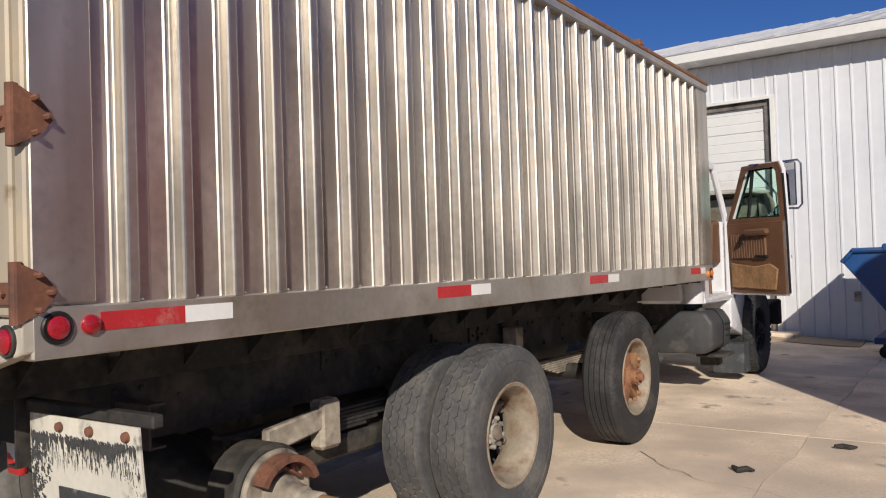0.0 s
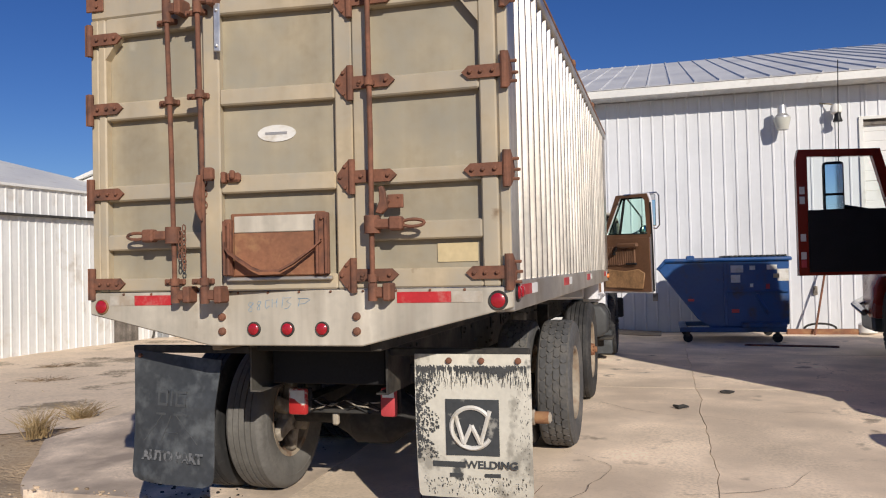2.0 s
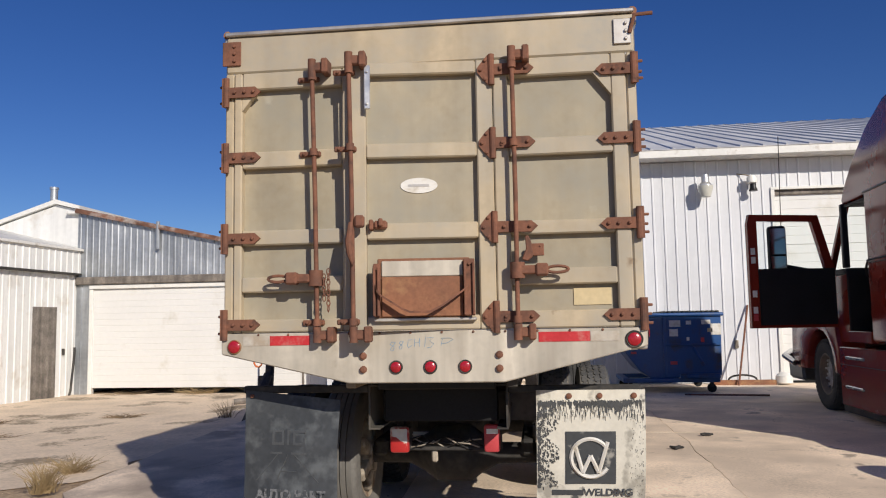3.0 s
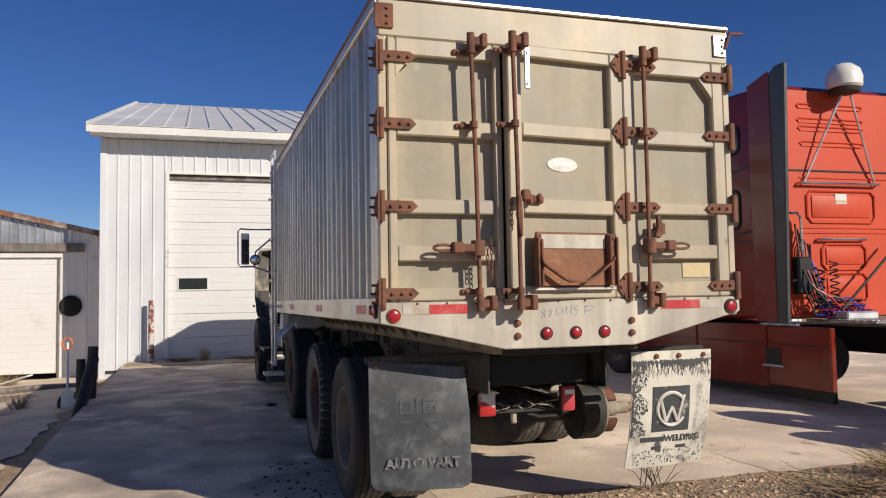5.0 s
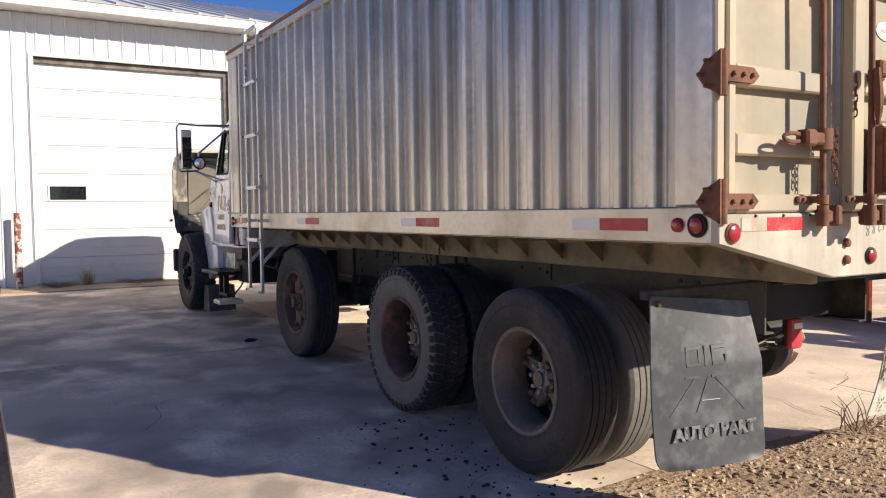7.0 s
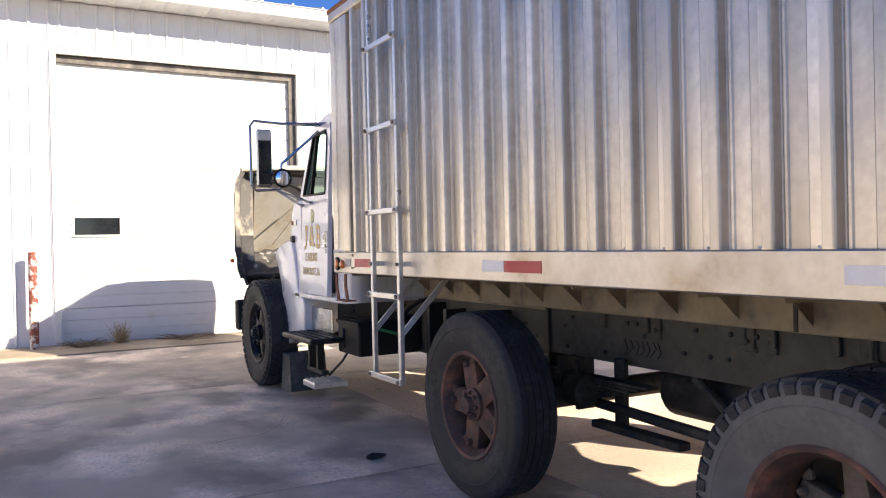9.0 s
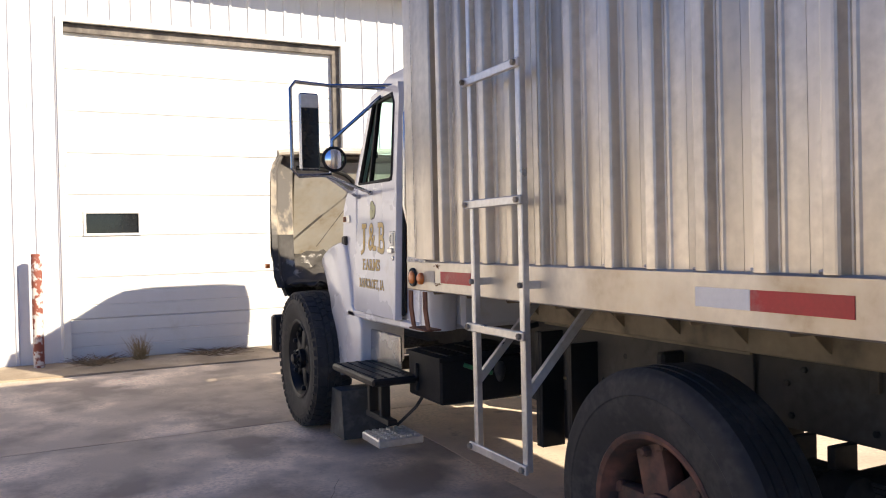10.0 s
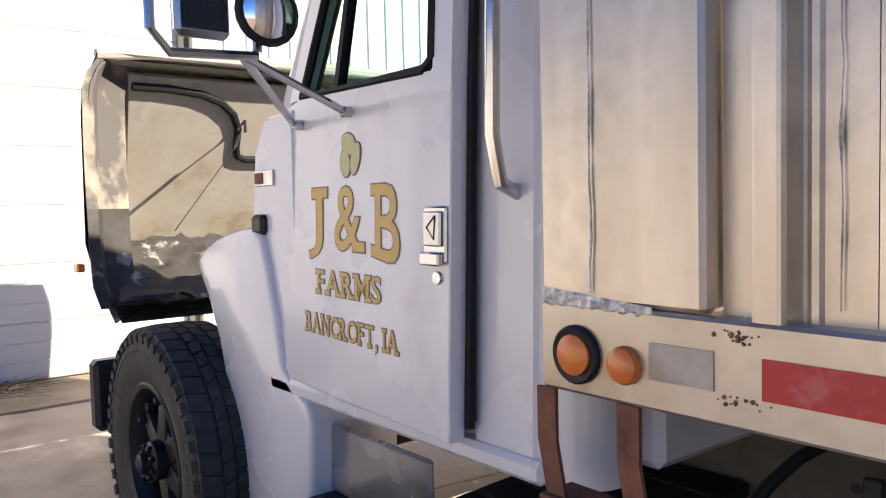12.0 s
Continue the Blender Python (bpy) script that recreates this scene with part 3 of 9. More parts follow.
def overhead_door(parent, x0, x1, z0, z1, y, sections, label, window=None):
    """A sectional door: stacked ribbed sections in a frame, one with a small window."""
    d = thing("door_1" if window else "door_2", ((x0 + x1) / 2, y, z0), label, "overhead door", kind="structure")
    h = (z1 - z0) / sections
    for i in range(sections):
        a, b = z0 + i * h + 0.002, z0 + (i + 1) * h - 0.002
        bm = B()
        rows = [(a, -0.002), (a + 0.01, -0.012)]
        lines = 3
        for k in range(1, lines):
            zc = a + (b - a) * k / lines
            rows += [(zc - 0.009, -0.012), (zc - 0.004, -0.004), (zc + 0.004, -0.004), (zc + 0.009, -0.012)]
        rows += [(b - 0.01, -0.012), (b, -0.002)]
        poly = [(y + dy, z) for z, dy in rows] + [(y + 0.045, b), (y + 0.045, a)]
        hole = window and a < window[2] < b
        spans = [(x0, x1)] if not hole else [(x0, window[0]), (window[1], x1)]
        for p, q in spans:
            prism(bm, poly, "x", p, q)
        if hole:
            box(bm, (window[0], y - 0.012, a), (window[1], y + 0.045, window[2]))
            box(bm, (window[0], y - 0.012, window[3]), (window[1], y + 0.045, b))
        sec = part("door_section", bm, DOORWHITE, d)
        if hole:
            f = B()
            wx0, wx1, wz0, wz1 = window
            for p, q in (((wx0, wz0), (wx1, wz0 + 0.03)), ((wx0, wz1 - 0.03), (wx1, wz1)), ((wx0, wz0 + 0.03), (wx0 + 0.03, wz1 - 0.03)), ((wx1 - 0.03, wz0 + 0.03), (wx1, wz1 - 0.03))):
                box(f, (p[0], y - 0.03, p[1]), (q[0], y + 0.02, q[1]), 0.006)
            part("window_frame", f, TRIM, sec)
            part("pane", box(B(), (wx0 + 0.03, y + 0.0, wz0 + 0.03), (wx1 - 0.03, y + 0.012, wz1 - 0.03)), DARKGLASS, sec)
    bm = box(B(), (x0, y - 0.01, z0 - 0.03), (x1, y + 0.04, z0 + 0.002), 0.005)
    part("bottom_seal", bm, BLACK_ROUGH, d)


def build_workshop():
    shop = thing("workshop_building", (4, 18, 0), "white ribbed metal workshop with a grey metal roof", "building", kind="structure")
    doors = [(-2.78, 0.56, 4.06), (5.66, 9.6, 4.09)]
    base = 0.02
    made = {}
    x = WEST
    cuts = sorted({WEST, EAST, *[d[0] for d in doors], *[d[1] for d in doors]})
    for a, b in zip(cuts, cuts[1:]):
        over = next((d[2] for d in doors if d[0] - 1e-6 <= a and b <= d[1] + 1e-6), None)
        z0 = over if over else base
        s = a
        while s < b - 0.01:
            w = min(0.9144, b - s)
            key = (round(w, 3), round(z0, 3))
            if key not in made:
                bm = ribbed(B(), (0, 0, 0), (1, 0, 0), (0, 0, 1), (0, -1, 0), w - 0.003, EAVE_Z - 0.12 - z0, 0.2286, 0.02, 0.022, 0.014, 0.05, 0.01)
                made[key] = mesh_of("wall_panel", bm, SIDING)
            part("wall_panel", made[key], SIDING, shop, m=Matrix.Translation((s, WALL_Y, z0)))
            s += w
    # inner wall behind the sheets, with the openings left free
    bm = B()
    for a, b in zip(cuts, cuts[1:]):
        over = next((d[2] for d in doors if d[0] - 1e-6 <= a and b <= d[1] + 1e-6), None)
        box(bm, (a, WALL_Y + 0.012, over if over else -0.3), (b, WALL_Y + 0.2, EAVE_Z - 0.1))
    box(bm, (WEST + 0.012, WALL_Y + 0.2, -0.3), (WEST + 0.2, 36, EAVE_Z - 0.1))
    box(bm, (EAST - 0.2, WALL_Y + 0.2, -0.3), (EAST, 36, EAVE_Z - 0.1))
    box(bm, (WEST + 0.2, 35.8, -0.3), (EAST - 0.2, 36, EAVE_Z - 0.1))
    part("wall", bm, SIDING, shop)
    # gable side of the west end
    bm = ribbed(B(), (WEST, 36, -0.25), (0, -1, 0), (0, 0, 1), (-1, 0, 0), 36 - WALL_Y + 0.012, EAVE_Z + 0.13, 0.2286, 0.02, 0.022, 0.014, 0.05, 0.01,
                top=lambda s: (RIDGE_Z - EAVE_Z) * (1 - abs(36 - s - RIDGE_Y) / (RIDGE_Y - EAVE_Y)))
    part("wall_panel", bm, SIDING, shop)
    # roof sheets with standing ribs
    slope = Vector((0, RIDGE_Y - EAVE_Y, RIDGE_Z - EAVE_Z))
    run = slope.length
    up = slope.normalized()
    nrm = Vector((1, 0, 0)).cross(up)
    sheet = mesh_of("roof_panel", ribbed(B(), (0, 0, 0), (1, 0, 0), up, nrm, 0.911, run, 0.4572, 0.028, 0.02, 0.016, 0.02, 0.012), ROOFING)
    x = WEST - 0.22
    while x < EAST:
        part("roof_panel", sheet, ROOFING, shop, m=Matrix.Translation((x, EAVE_Y - 0.03, EAVE_Z + 0.06)))
        x += 0.9144
    bm = B()
    hexa(bm, [(WEST - 0.2, RIDGE_Y, RIDGE_Z - 0.1), (EAST, RIDGE_Y, RIDGE_Z - 0.1), (EAST, 37.5, EAVE_Z - 0.1), (WEST - 0.2, 37.5, EAVE_Z - 0.1),
              (WEST - 0.2, RIDGE_Y, RIDGE_Z + 0.05), (EAST, RIDGE_Y, RIDGE_Z + 0.05), (EAST, 37.5, EAVE_Z + 0.05), (WEST - 0.2, 37.5, EAVE_Z + 0.05)])
    part("roof_slope", bm, ROOFING, shop)
    # fascia, soffit, rake and corner trims
    part("fascia", box(B(), (WEST - 0.22, EAVE_Y - 0.012, EAVE_Z - 0.11), (EAST, EAVE_Y + 0.012, EAVE_Z + 0.05), 0.006), TRIM, shop)
    bm = ribbed(B(), (WEST - 0.2, EAVE_Y + 0.014, EAVE_Z - 0.1), (1, 0, 0), (0, 1, 0), (0, 0, -1), EAST - WEST + 0.2, WALL_Y - EAVE_Y - 0.03, 0.3, 0.012, 0.03, 0.02, 0.1, 0.008)
    part("soffit", bm, SIDING_OLD, shop)
    bm = B()
    hexa(bm, [(WEST - 0.24, EAVE_Y - 0.02, EAVE_Z - 0.1), (WEST - 0.16, EAVE_Y - 0.02, EAVE_Z - 0.1), (WEST - 0.16, RIDGE_Y, RIDGE_Z - 0.1), (WEST - 0.24, RIDGE_Y, RIDGE_Z - 0.1),
              (WEST - 0.24, EAVE_Y - 0.02, EAVE_Z + 0.1), (WEST - 0.16, EAVE_Y - 0.02, EAVE_Z + 0.1), (WEST - 0.16, RIDGE_Y, RIDGE_Z + 0.12), (WEST - 0.24, RIDGE_Y, RIDGE_Z + 0.12)])
    part("rake_trim", bm, TRIM, shop)
    bm = box(B(), (WEST - 0.03, WALL_Y - 0.03, -0.15), (WEST + 0.09, WALL_Y - 0.021, EAVE_Z - 0.12))
    box(bm, (WEST - 0.03, WALL_Y - 0.021, -0.15), (WEST - 0.021, WALL_Y + 0.09, EAVE_Z - 0.12))
    part("corner_trim", bm, SIDING, shop)
    part("base_trim", box(B(), (WEST + 0.1, WALL_Y - 0.028, -0.02), (EAST, WALL_Y - 0.001, 0.03)), UNDER, shop)
    # door surrounds
    for k, (a, b, h) in enumerate(doors):
        bm = B()
        box(bm, (a - 0.06, WALL_Y - 0.04, 0.0), (a + 0.02, WALL_Y + 0.2, h), 0.006)
        box(bm, (b - 0.02, WALL_Y - 0.04, 0.0), (b + 0.06, WALL_Y + 0.2, h), 0.006)
        box(bm, (a - 0.06, WALL_Y - 0.04, h), (b + 0.06, WALL_Y + 0.2, h + 0.06), 0.006)
        part("door_surround", bm, TRIM, shop)
        bm = box(B(), (a + 0.02, WALL_Y + 0.04, h - 0.1), (b - 0.02, WALL_Y + 0.09, h), 0.004)
        box(bm, (b - 0.12, WALL_Y + 0.04, 0.1), (b - 0.02, WALL_Y + 0.09, h - 0.1), 0.004)
        part("weather_strip", bm, OLDWOOD, shop)
    overhead_door(shop, -2.76, 0.54, 0.17, 4.03, WALL_Y + 0.11, 8, "white ribbed overhead garage door with one small dark window", (-2.6, -1.97, 1.62, 1.91))
    overhead_door(shop, 5.68, 9.58, 0.06, 4.06, WALL_Y + 0.11, 7, "white ribbed overhead garage door with plain sections")
    # raised sill in front of the door
    bm = B()
    prism(bm, [(-3.2, 12.42), (0.9, 12.36), (0.9, 12.845), (-3.2, 12.845)], "z", -0.02, 0.168, 0.02)
    part("door_sill", bm, CONCRETE, shop)
    return shop


def build_sill():
    """Narrow poured strip along the foot of the workshop's front, a little proud of the apron, with a broken edge."""
    bm, rows = B(), []
    n = 60
    for k in range(n + 1):
        x = -3.55 + 5.4 * k / n
        front = 12.0 + 0.03 * noise.noise((x * 1.3, 0, 3)) + 0.02 * noise.noise((x * 5, 0, 7))
        zf, zb = slab_z(x, front) + 0.018, slab_z(x, 12.8) + 0.03
        rows.append([bm.verts.new(p) for p in ((x, front - 0.012, zf - 0.05), (x, front, zf), (x, 12.4, (zf + zb) / 2 + 0.004 * noise.noise((x * 3, 1, 0))), (x, 12.83, zb), (x, 12.83, zb - 0.08))])
    for a, b in zip(rows, rows[1:]):
        for q in range(5):
            bm.faces.new((a[q], a[(q + 1) % 5], b[(q + 1) % 5], b[q]))
    bm.faces.new(rows[0]), bm.faces.new(rows[-1][::-1])
    solo("door_sill", bm, SILL, "dirty tan concrete strip before the overhead door", "pavement", kind="structure")


def barn_lamp(x, z, big):
    lamp = thing("wall_lamp", (x, WALL_Y, z), "grey yard lamp with a ribbed clear refractor on the white wall" if big else "small white flood lamp on a wall bracket", "wall lamp")
    if big:
        y = WALL_Y - 0.3
        part("bracket", tube(B(), [(x, WALL_Y, z + 0.1), (x, y, z + 0.12)], 0.022), DUSTY, lamp)
        part("housing", lathe(B(), [(0.3, 0.04), (0.3, 0.075), (0.14, 0.085), (0.1, 0.12), (0.08, 0.15), (0.06, 0.15)], 20, "z", (x, y, z)), ALU_BRIGHT, lamp)
        part("refractor", lathe(B(), [(0.06, 0.15), (0.02, 0.155), (-0.1, 0.12), (-0.17, 0.105), (-0.18, 0.07)], 24, "z", (x, y, z)), LENS_GREY, lamp)
    else:
        part("bracket", tube(B(), [(x - 0.25, WALL_Y, z + 0.2), (x - 0.1, WALL_Y - 0.12, z + 0.16), (x, WALL_Y - 0.18, z + 0.1)], 0.016), DUSTY, lamp)
        part("globe", lathe(B(), [(0.13, 0.02), (0.12, 0.07), (0.05, 0.105), (-0.03, 0.1), (-0.06, 0.06)], 18, "z", (x, WALL_Y - 0.2, z)), WHITE_PLASTIC, lamp)
        part("visor", lathe(B(), [(-0.04, 0.06), (-0.12, 0.06), (-0.2, 0.09), (-0.21, 0.085)], 16, "z", (x + 0.02, WALL_Y - 0.22, z)), BLACK, lamp)


# ---- sheds to the west ----
SHED_Y, SHED_G = 14.4, -0.28


def build_old_shed():
    """Galvanised shed with a roll-up door, its roof falling to the east."""
    shed = thing("galvanised_shed", (-8, SHED_Y, SHED_G), "old galvanised shed with a rusted roof edge and a wooden door beam", "shed", kind="structure")

    def roof(x):
        return 4.52 - (x + 11.4) * (4.52 - 2.98) / 6.95
    x0, x1, dx0, dx1, dz = -11.45, -4.5, -11.02, -5.35, 2.5
    s = x0
    while s < x1 - 0.01:
        w = min(0.7, x1 - s)
        bm = ribbed(B(), (s, SHED_Y, 2.78), (1, 0, 0), (0, 0, 1), (0, -1, 0), w - 0.004, roof(s) - 2.78, 0.175, 0.016, 0.03, 0.02, 0.03, 0.01, top=lambda t, s=s: roof(s + t) - roof(s))
        part("wall_panel", bm, GALV if s < -5.6 else SIDING_OLD, shed)
        s += w
    for a, b, k in ((x0, dx0 - 0.06, GALV), (dx1 + 0.05, x1, SIDING_OLD)):
        bm = ribbed(B(), (a, SHED_Y, SHED_G), (1, 0, 0), (0, 0, 1), (0, -1, 0), b - a, 2.78 - SHED_G, 0.4, 0.012, 0.02, 0.012, 0.12, 0.01)
        part("wall_panel", bm, k, shed)
    bm = B()
    prism(bm, [(x0, 2.6), (x1, 2.6), (x1, roof(x1) - 0.03), (x0, roof(x0) - 0.03)], "y", SHED_Y + 0.012, SHED_Y + 0.2)
    box(bm, (x0, SHED_Y + 0.012, SHED_G), (dx0, SHED_Y + 0.2, 2.6))
    box(bm, (dx1, SHED_Y + 0.012, SHED_G), (x1, SHED_Y + 0.2, 2.6))
    box(bm, (x1 - 0.2, SHED_Y + 0.2, SHED_G), (x1, 30, 2.95))
    box(bm, (x0 - 3.2, 29.8, SHED_G), (x1 - 0.2, 30, 2.95))
    part("wall", bm, GALV, shed)
    bm = B()
    prism(bm, [(x0 - 0.02, roof(x0) + 0.0), (x1 + 0.1, roof(x1) - 0.02), (x1 + 0.1, roof(x1) + 0.1), (x0 - 0.02, roof(x0) + 0.12)], "y", SHED_Y - 0.14, 30)
    part("roof", bm, ROOF_RUST, shed)
    part("door_beam", box(B(), (x0 + 0.02, SHED_Y - 0.12, 2.62), (dx1 + 0.55, SHED_Y - 0.025, 2.82), 0.02), OLDWOOD, shed)
    part("head_rail", box(B(), (dx0 - 0.05, SHED_Y - 0.06, 2.5), (dx1 + 0.1, SHED_Y - 0.02, 2.6), 0.01), TRIM, shed)
    door = part("rolling_door", box(B(), (dx0 + 0.05, SHED_Y + 0.062, SHED_G + 0.22), (dx1, SHED_Y + 0.075, dz)), DOORWHITE, shed, "white slatted roll-up door, a hand's width off the ground")
    n = 16
    for i in range(n):
        a = SHED_G + 0.22 + (dz - SHED_G - 0.22) * i / n
        b = SHED_G + 0.22 + (dz - SHED_G - 0.22) * (i + 1) / n
        slat = prism(B(), [(SHED_Y + 0.022, a), (SHED_Y + 0.015, a + 0.008), (SHED_Y + 0.015, b - 0.008), (SHED_Y + 0.022, b), (SHED_Y + 0.06, b), (SHED_Y + 0.06, a)], "x", dx0 + 0.05, dx1)
        part("slat", slat, DOORWHITE, door)
    part("door_jamb", box(B(), (dx0 - 0.06, SHED_Y - 0.03, SHED_G), (dx0 + 0.05, SHED_Y + 0.1, dz), 0.01), TRIM, shed)
    part("door_jamb", box(B(), (dx1, SHED_Y - 0.03, SHED_G), (dx1 + 0.05, SHED_Y + 0.1, dz), 0.01), OLDWOOD, shed)
    part("vent_pipe", tube(B(), [(-9.18, SHED_Y - 0.1, 3.5), (-9.18, SHED_Y - 0.1, 4.22)], 0.05, 10), GALV, shed)
    # taller white gable with a chimney
    bm = prism(B(), [(-11.47, SHED_G), (-11.47, 4.62), (-12.1, 4.78), (-15.5, 3.7), (-15.5, SHED_G)], "y", SHED_Y + 0.05, 22)
    part("gable_block", bm, SIDING_OLD, shed)
    bm = prism(B(), [(-11.4, 4.62), (-12.1, 4.8), (-15.6, 3.72), (-15.6, 3.8), (-12.1, 4.92), (-11.4, 4.72)], "y", SHED_Y - 0.05, 22.1)
    part("gable_roof", bm, TRIM, shed)
    part("gutter_end", box(B(), (-11.75, SHED_Y - 0.12, 4.5), (-11.45, SHED_Y + 0.02, 4.58), 0.02), TRIM, shed)
    settle(shed, (-7.58, 14.1, SHED_G), 0.957)
    part("chimney_pipe", lathe(B(), [(4.6, 0.1), (5.35, 0.1), (5.36, 0.12), (5.42, 0.12), (5.43, 0.05)], 14, "z", (-12.75, SHED_Y + 0.9, 0)), GALV, shed)


def build_white_shed():
    """White ribbed lean-to west of the yard with a bare weathered door."""
    shed = thing("white_shed", (-12, 11, -0.28), "white ribbed metal lean-to shed with a weathered plywood door", "shed", kind="structure")
    a, b = Vector((-11.45, 14.38, -0.3)), Vector((-12.25, 3.0, -0.3))
    u = (b - a).normalized()
    out = Vector((-u.y, u.x, 0)) if Vector((-u.y, u.x, 0)).x > 0 else Vector((u.y, -u.x, 0))
    length, d0, d1, dh = (b - a).length, 0.75, 1.62, 2.33
    s = 0.0
    while s < length - 0.01:
        edge = d0 if s < d0 - 0.01 else d1 if s < d1 - 0.01 else length
        w = min(0.9144, edge - s)
        z0 = dh if d0 - 0.01 <= s < d1 - 0.01 else 0.0
        bm = ribbed(B(), a + u * s + Vector((0, 0, z0)), u, (0, 0, 1), out, w - 0.003, 3.18 - z0, 0.2286, 0.02, 0.03, 0.02, 0.06, 0.01)
        part("wall_panel", bm, SIDING_OLD, shed)
        s += w
    # upper band, standing a little proud; its eave shadow is a black strip below
    s = 0.0
    while s < length - 0.01:
        w = min(0.9144, length - s)
        bm = ribbed(B(), a + u * s + Vector((0, 0, 3.2)) + out * 0.12, u, (0, 0, 1), out, w - 0.003, 0.62, 0.2286, 0.02, 0.03, 0.02, 0.06, 0.01)
        part("band_panel", bm, SIDING_OLD, shed)
        s += w

    def slab(o, p, q, h, thick):
        bm = B()
        o, p, q = Vector(o), Vector(p), Vector(q)
        pts = [o, o + p, o + p + q, o + q]
        hexa(bm, [*(k - Vector((0, 0, thick)) for k in pts), *pts])
        return bm
    # black strip along the band's foot, painted in as its shadow line
    part("drip_edge", slab(a + Vector((0, 0, 3.22)) + out * 0.15, u * length, -out * 0.15, 0, 0.05), UNDER, shed)
    part("roof", slab(a + Vector((0, 0, 3.86)) + out * 0.2, u * length, -out * 6 + Vector((0, 0, 1.5)), 0, 0.06), TRIM, shed)
    part("wall", slab(a + Vector((0, 0, 3.5)) - out * 0.012, u * length, -out * 0.15, 0, 3.5), SIDING_OLD, shed)
    o = a + u * d0 - out * 0.008
    bm = B()
    hexa(bm, [o, o + u * (d1 - d0), o + u * (d1 - d0) + out * 0.02, o + out * 0.02] + [k + Vector((0, 0, dh)) for k in (o, o + u * (d1 - d0), o + u * (d1 - d0) + out * 0.02, o + out * 0.02)])
    part("plywood_door", bm, OLDWOOD, shed, "grey weathered plywood door")
    o = a + u * 0.5 + out * 0.03 + Vector((0, 0, 1.2))
    part("switch_box", box(B(), o - Vector((0.03, 0.04, 0.08)), o + Vector((0.03, 0.04, 0.08)), 0.01), UNDER, shed)
    o = a + u * 0.12 + out * 0.08
    settle(shed, (-11.41, 10.85, -0.28), 0.957)
    part("drain_pipe", tube(B(), [o + Vector((0, 0, 1.3)), o + Vector((0, 0, 1.1)), o + u * 0.12 + Vector((0, 0, 0.2)), o + u * 0.2 + Vector((0, 0, 0.02))], 0.03), UNDER, shed)




def build_lot():
    """Packed pale dirt of the yard west of the apron, in an uneven sheet."""
    bm = B()
    nx, ny = 60, 90
    rows = []
    for j in range(ny + 1):
        y = 1.6 + 12.6 * j / ny
        x1 = -3.95 - 0.25 * noise.noise((y * 0.9, 1, 0)) - 0.12 * noise.noise((y * 3, 2, 0)) - 1.3 * max(0, 3.2 - y)
        x0 = -13.0
        rows.append([bm.verts.new((x0 + (x1 - x0) * i / nx, y, dirt_z(x0 + (x1 - x0) * i / nx, y) + 0.012)) for i in range(nx + 1)])
    for a, b in zip(rows, rows[1:]):
        for i in range(nx):
            bm.faces.new((a[i], a[i + 1], b[i + 1], b[i]))
    solo("dirt_lot", bm, LOT, "pale packed dirt yard with dark weed stains", "yard", kind="structure", smooth=60)


build_ground()
build_lot()
build_apron()
build_workshop()
build_old_shed()
build_white_shed()
build_sill()
barn_lamp(4.21, 4.12, True)
barn_lamp(5.18, 4.26, False)

# ---- wheels ----
R_TYRE, R_RIM = 0.515, 0.288


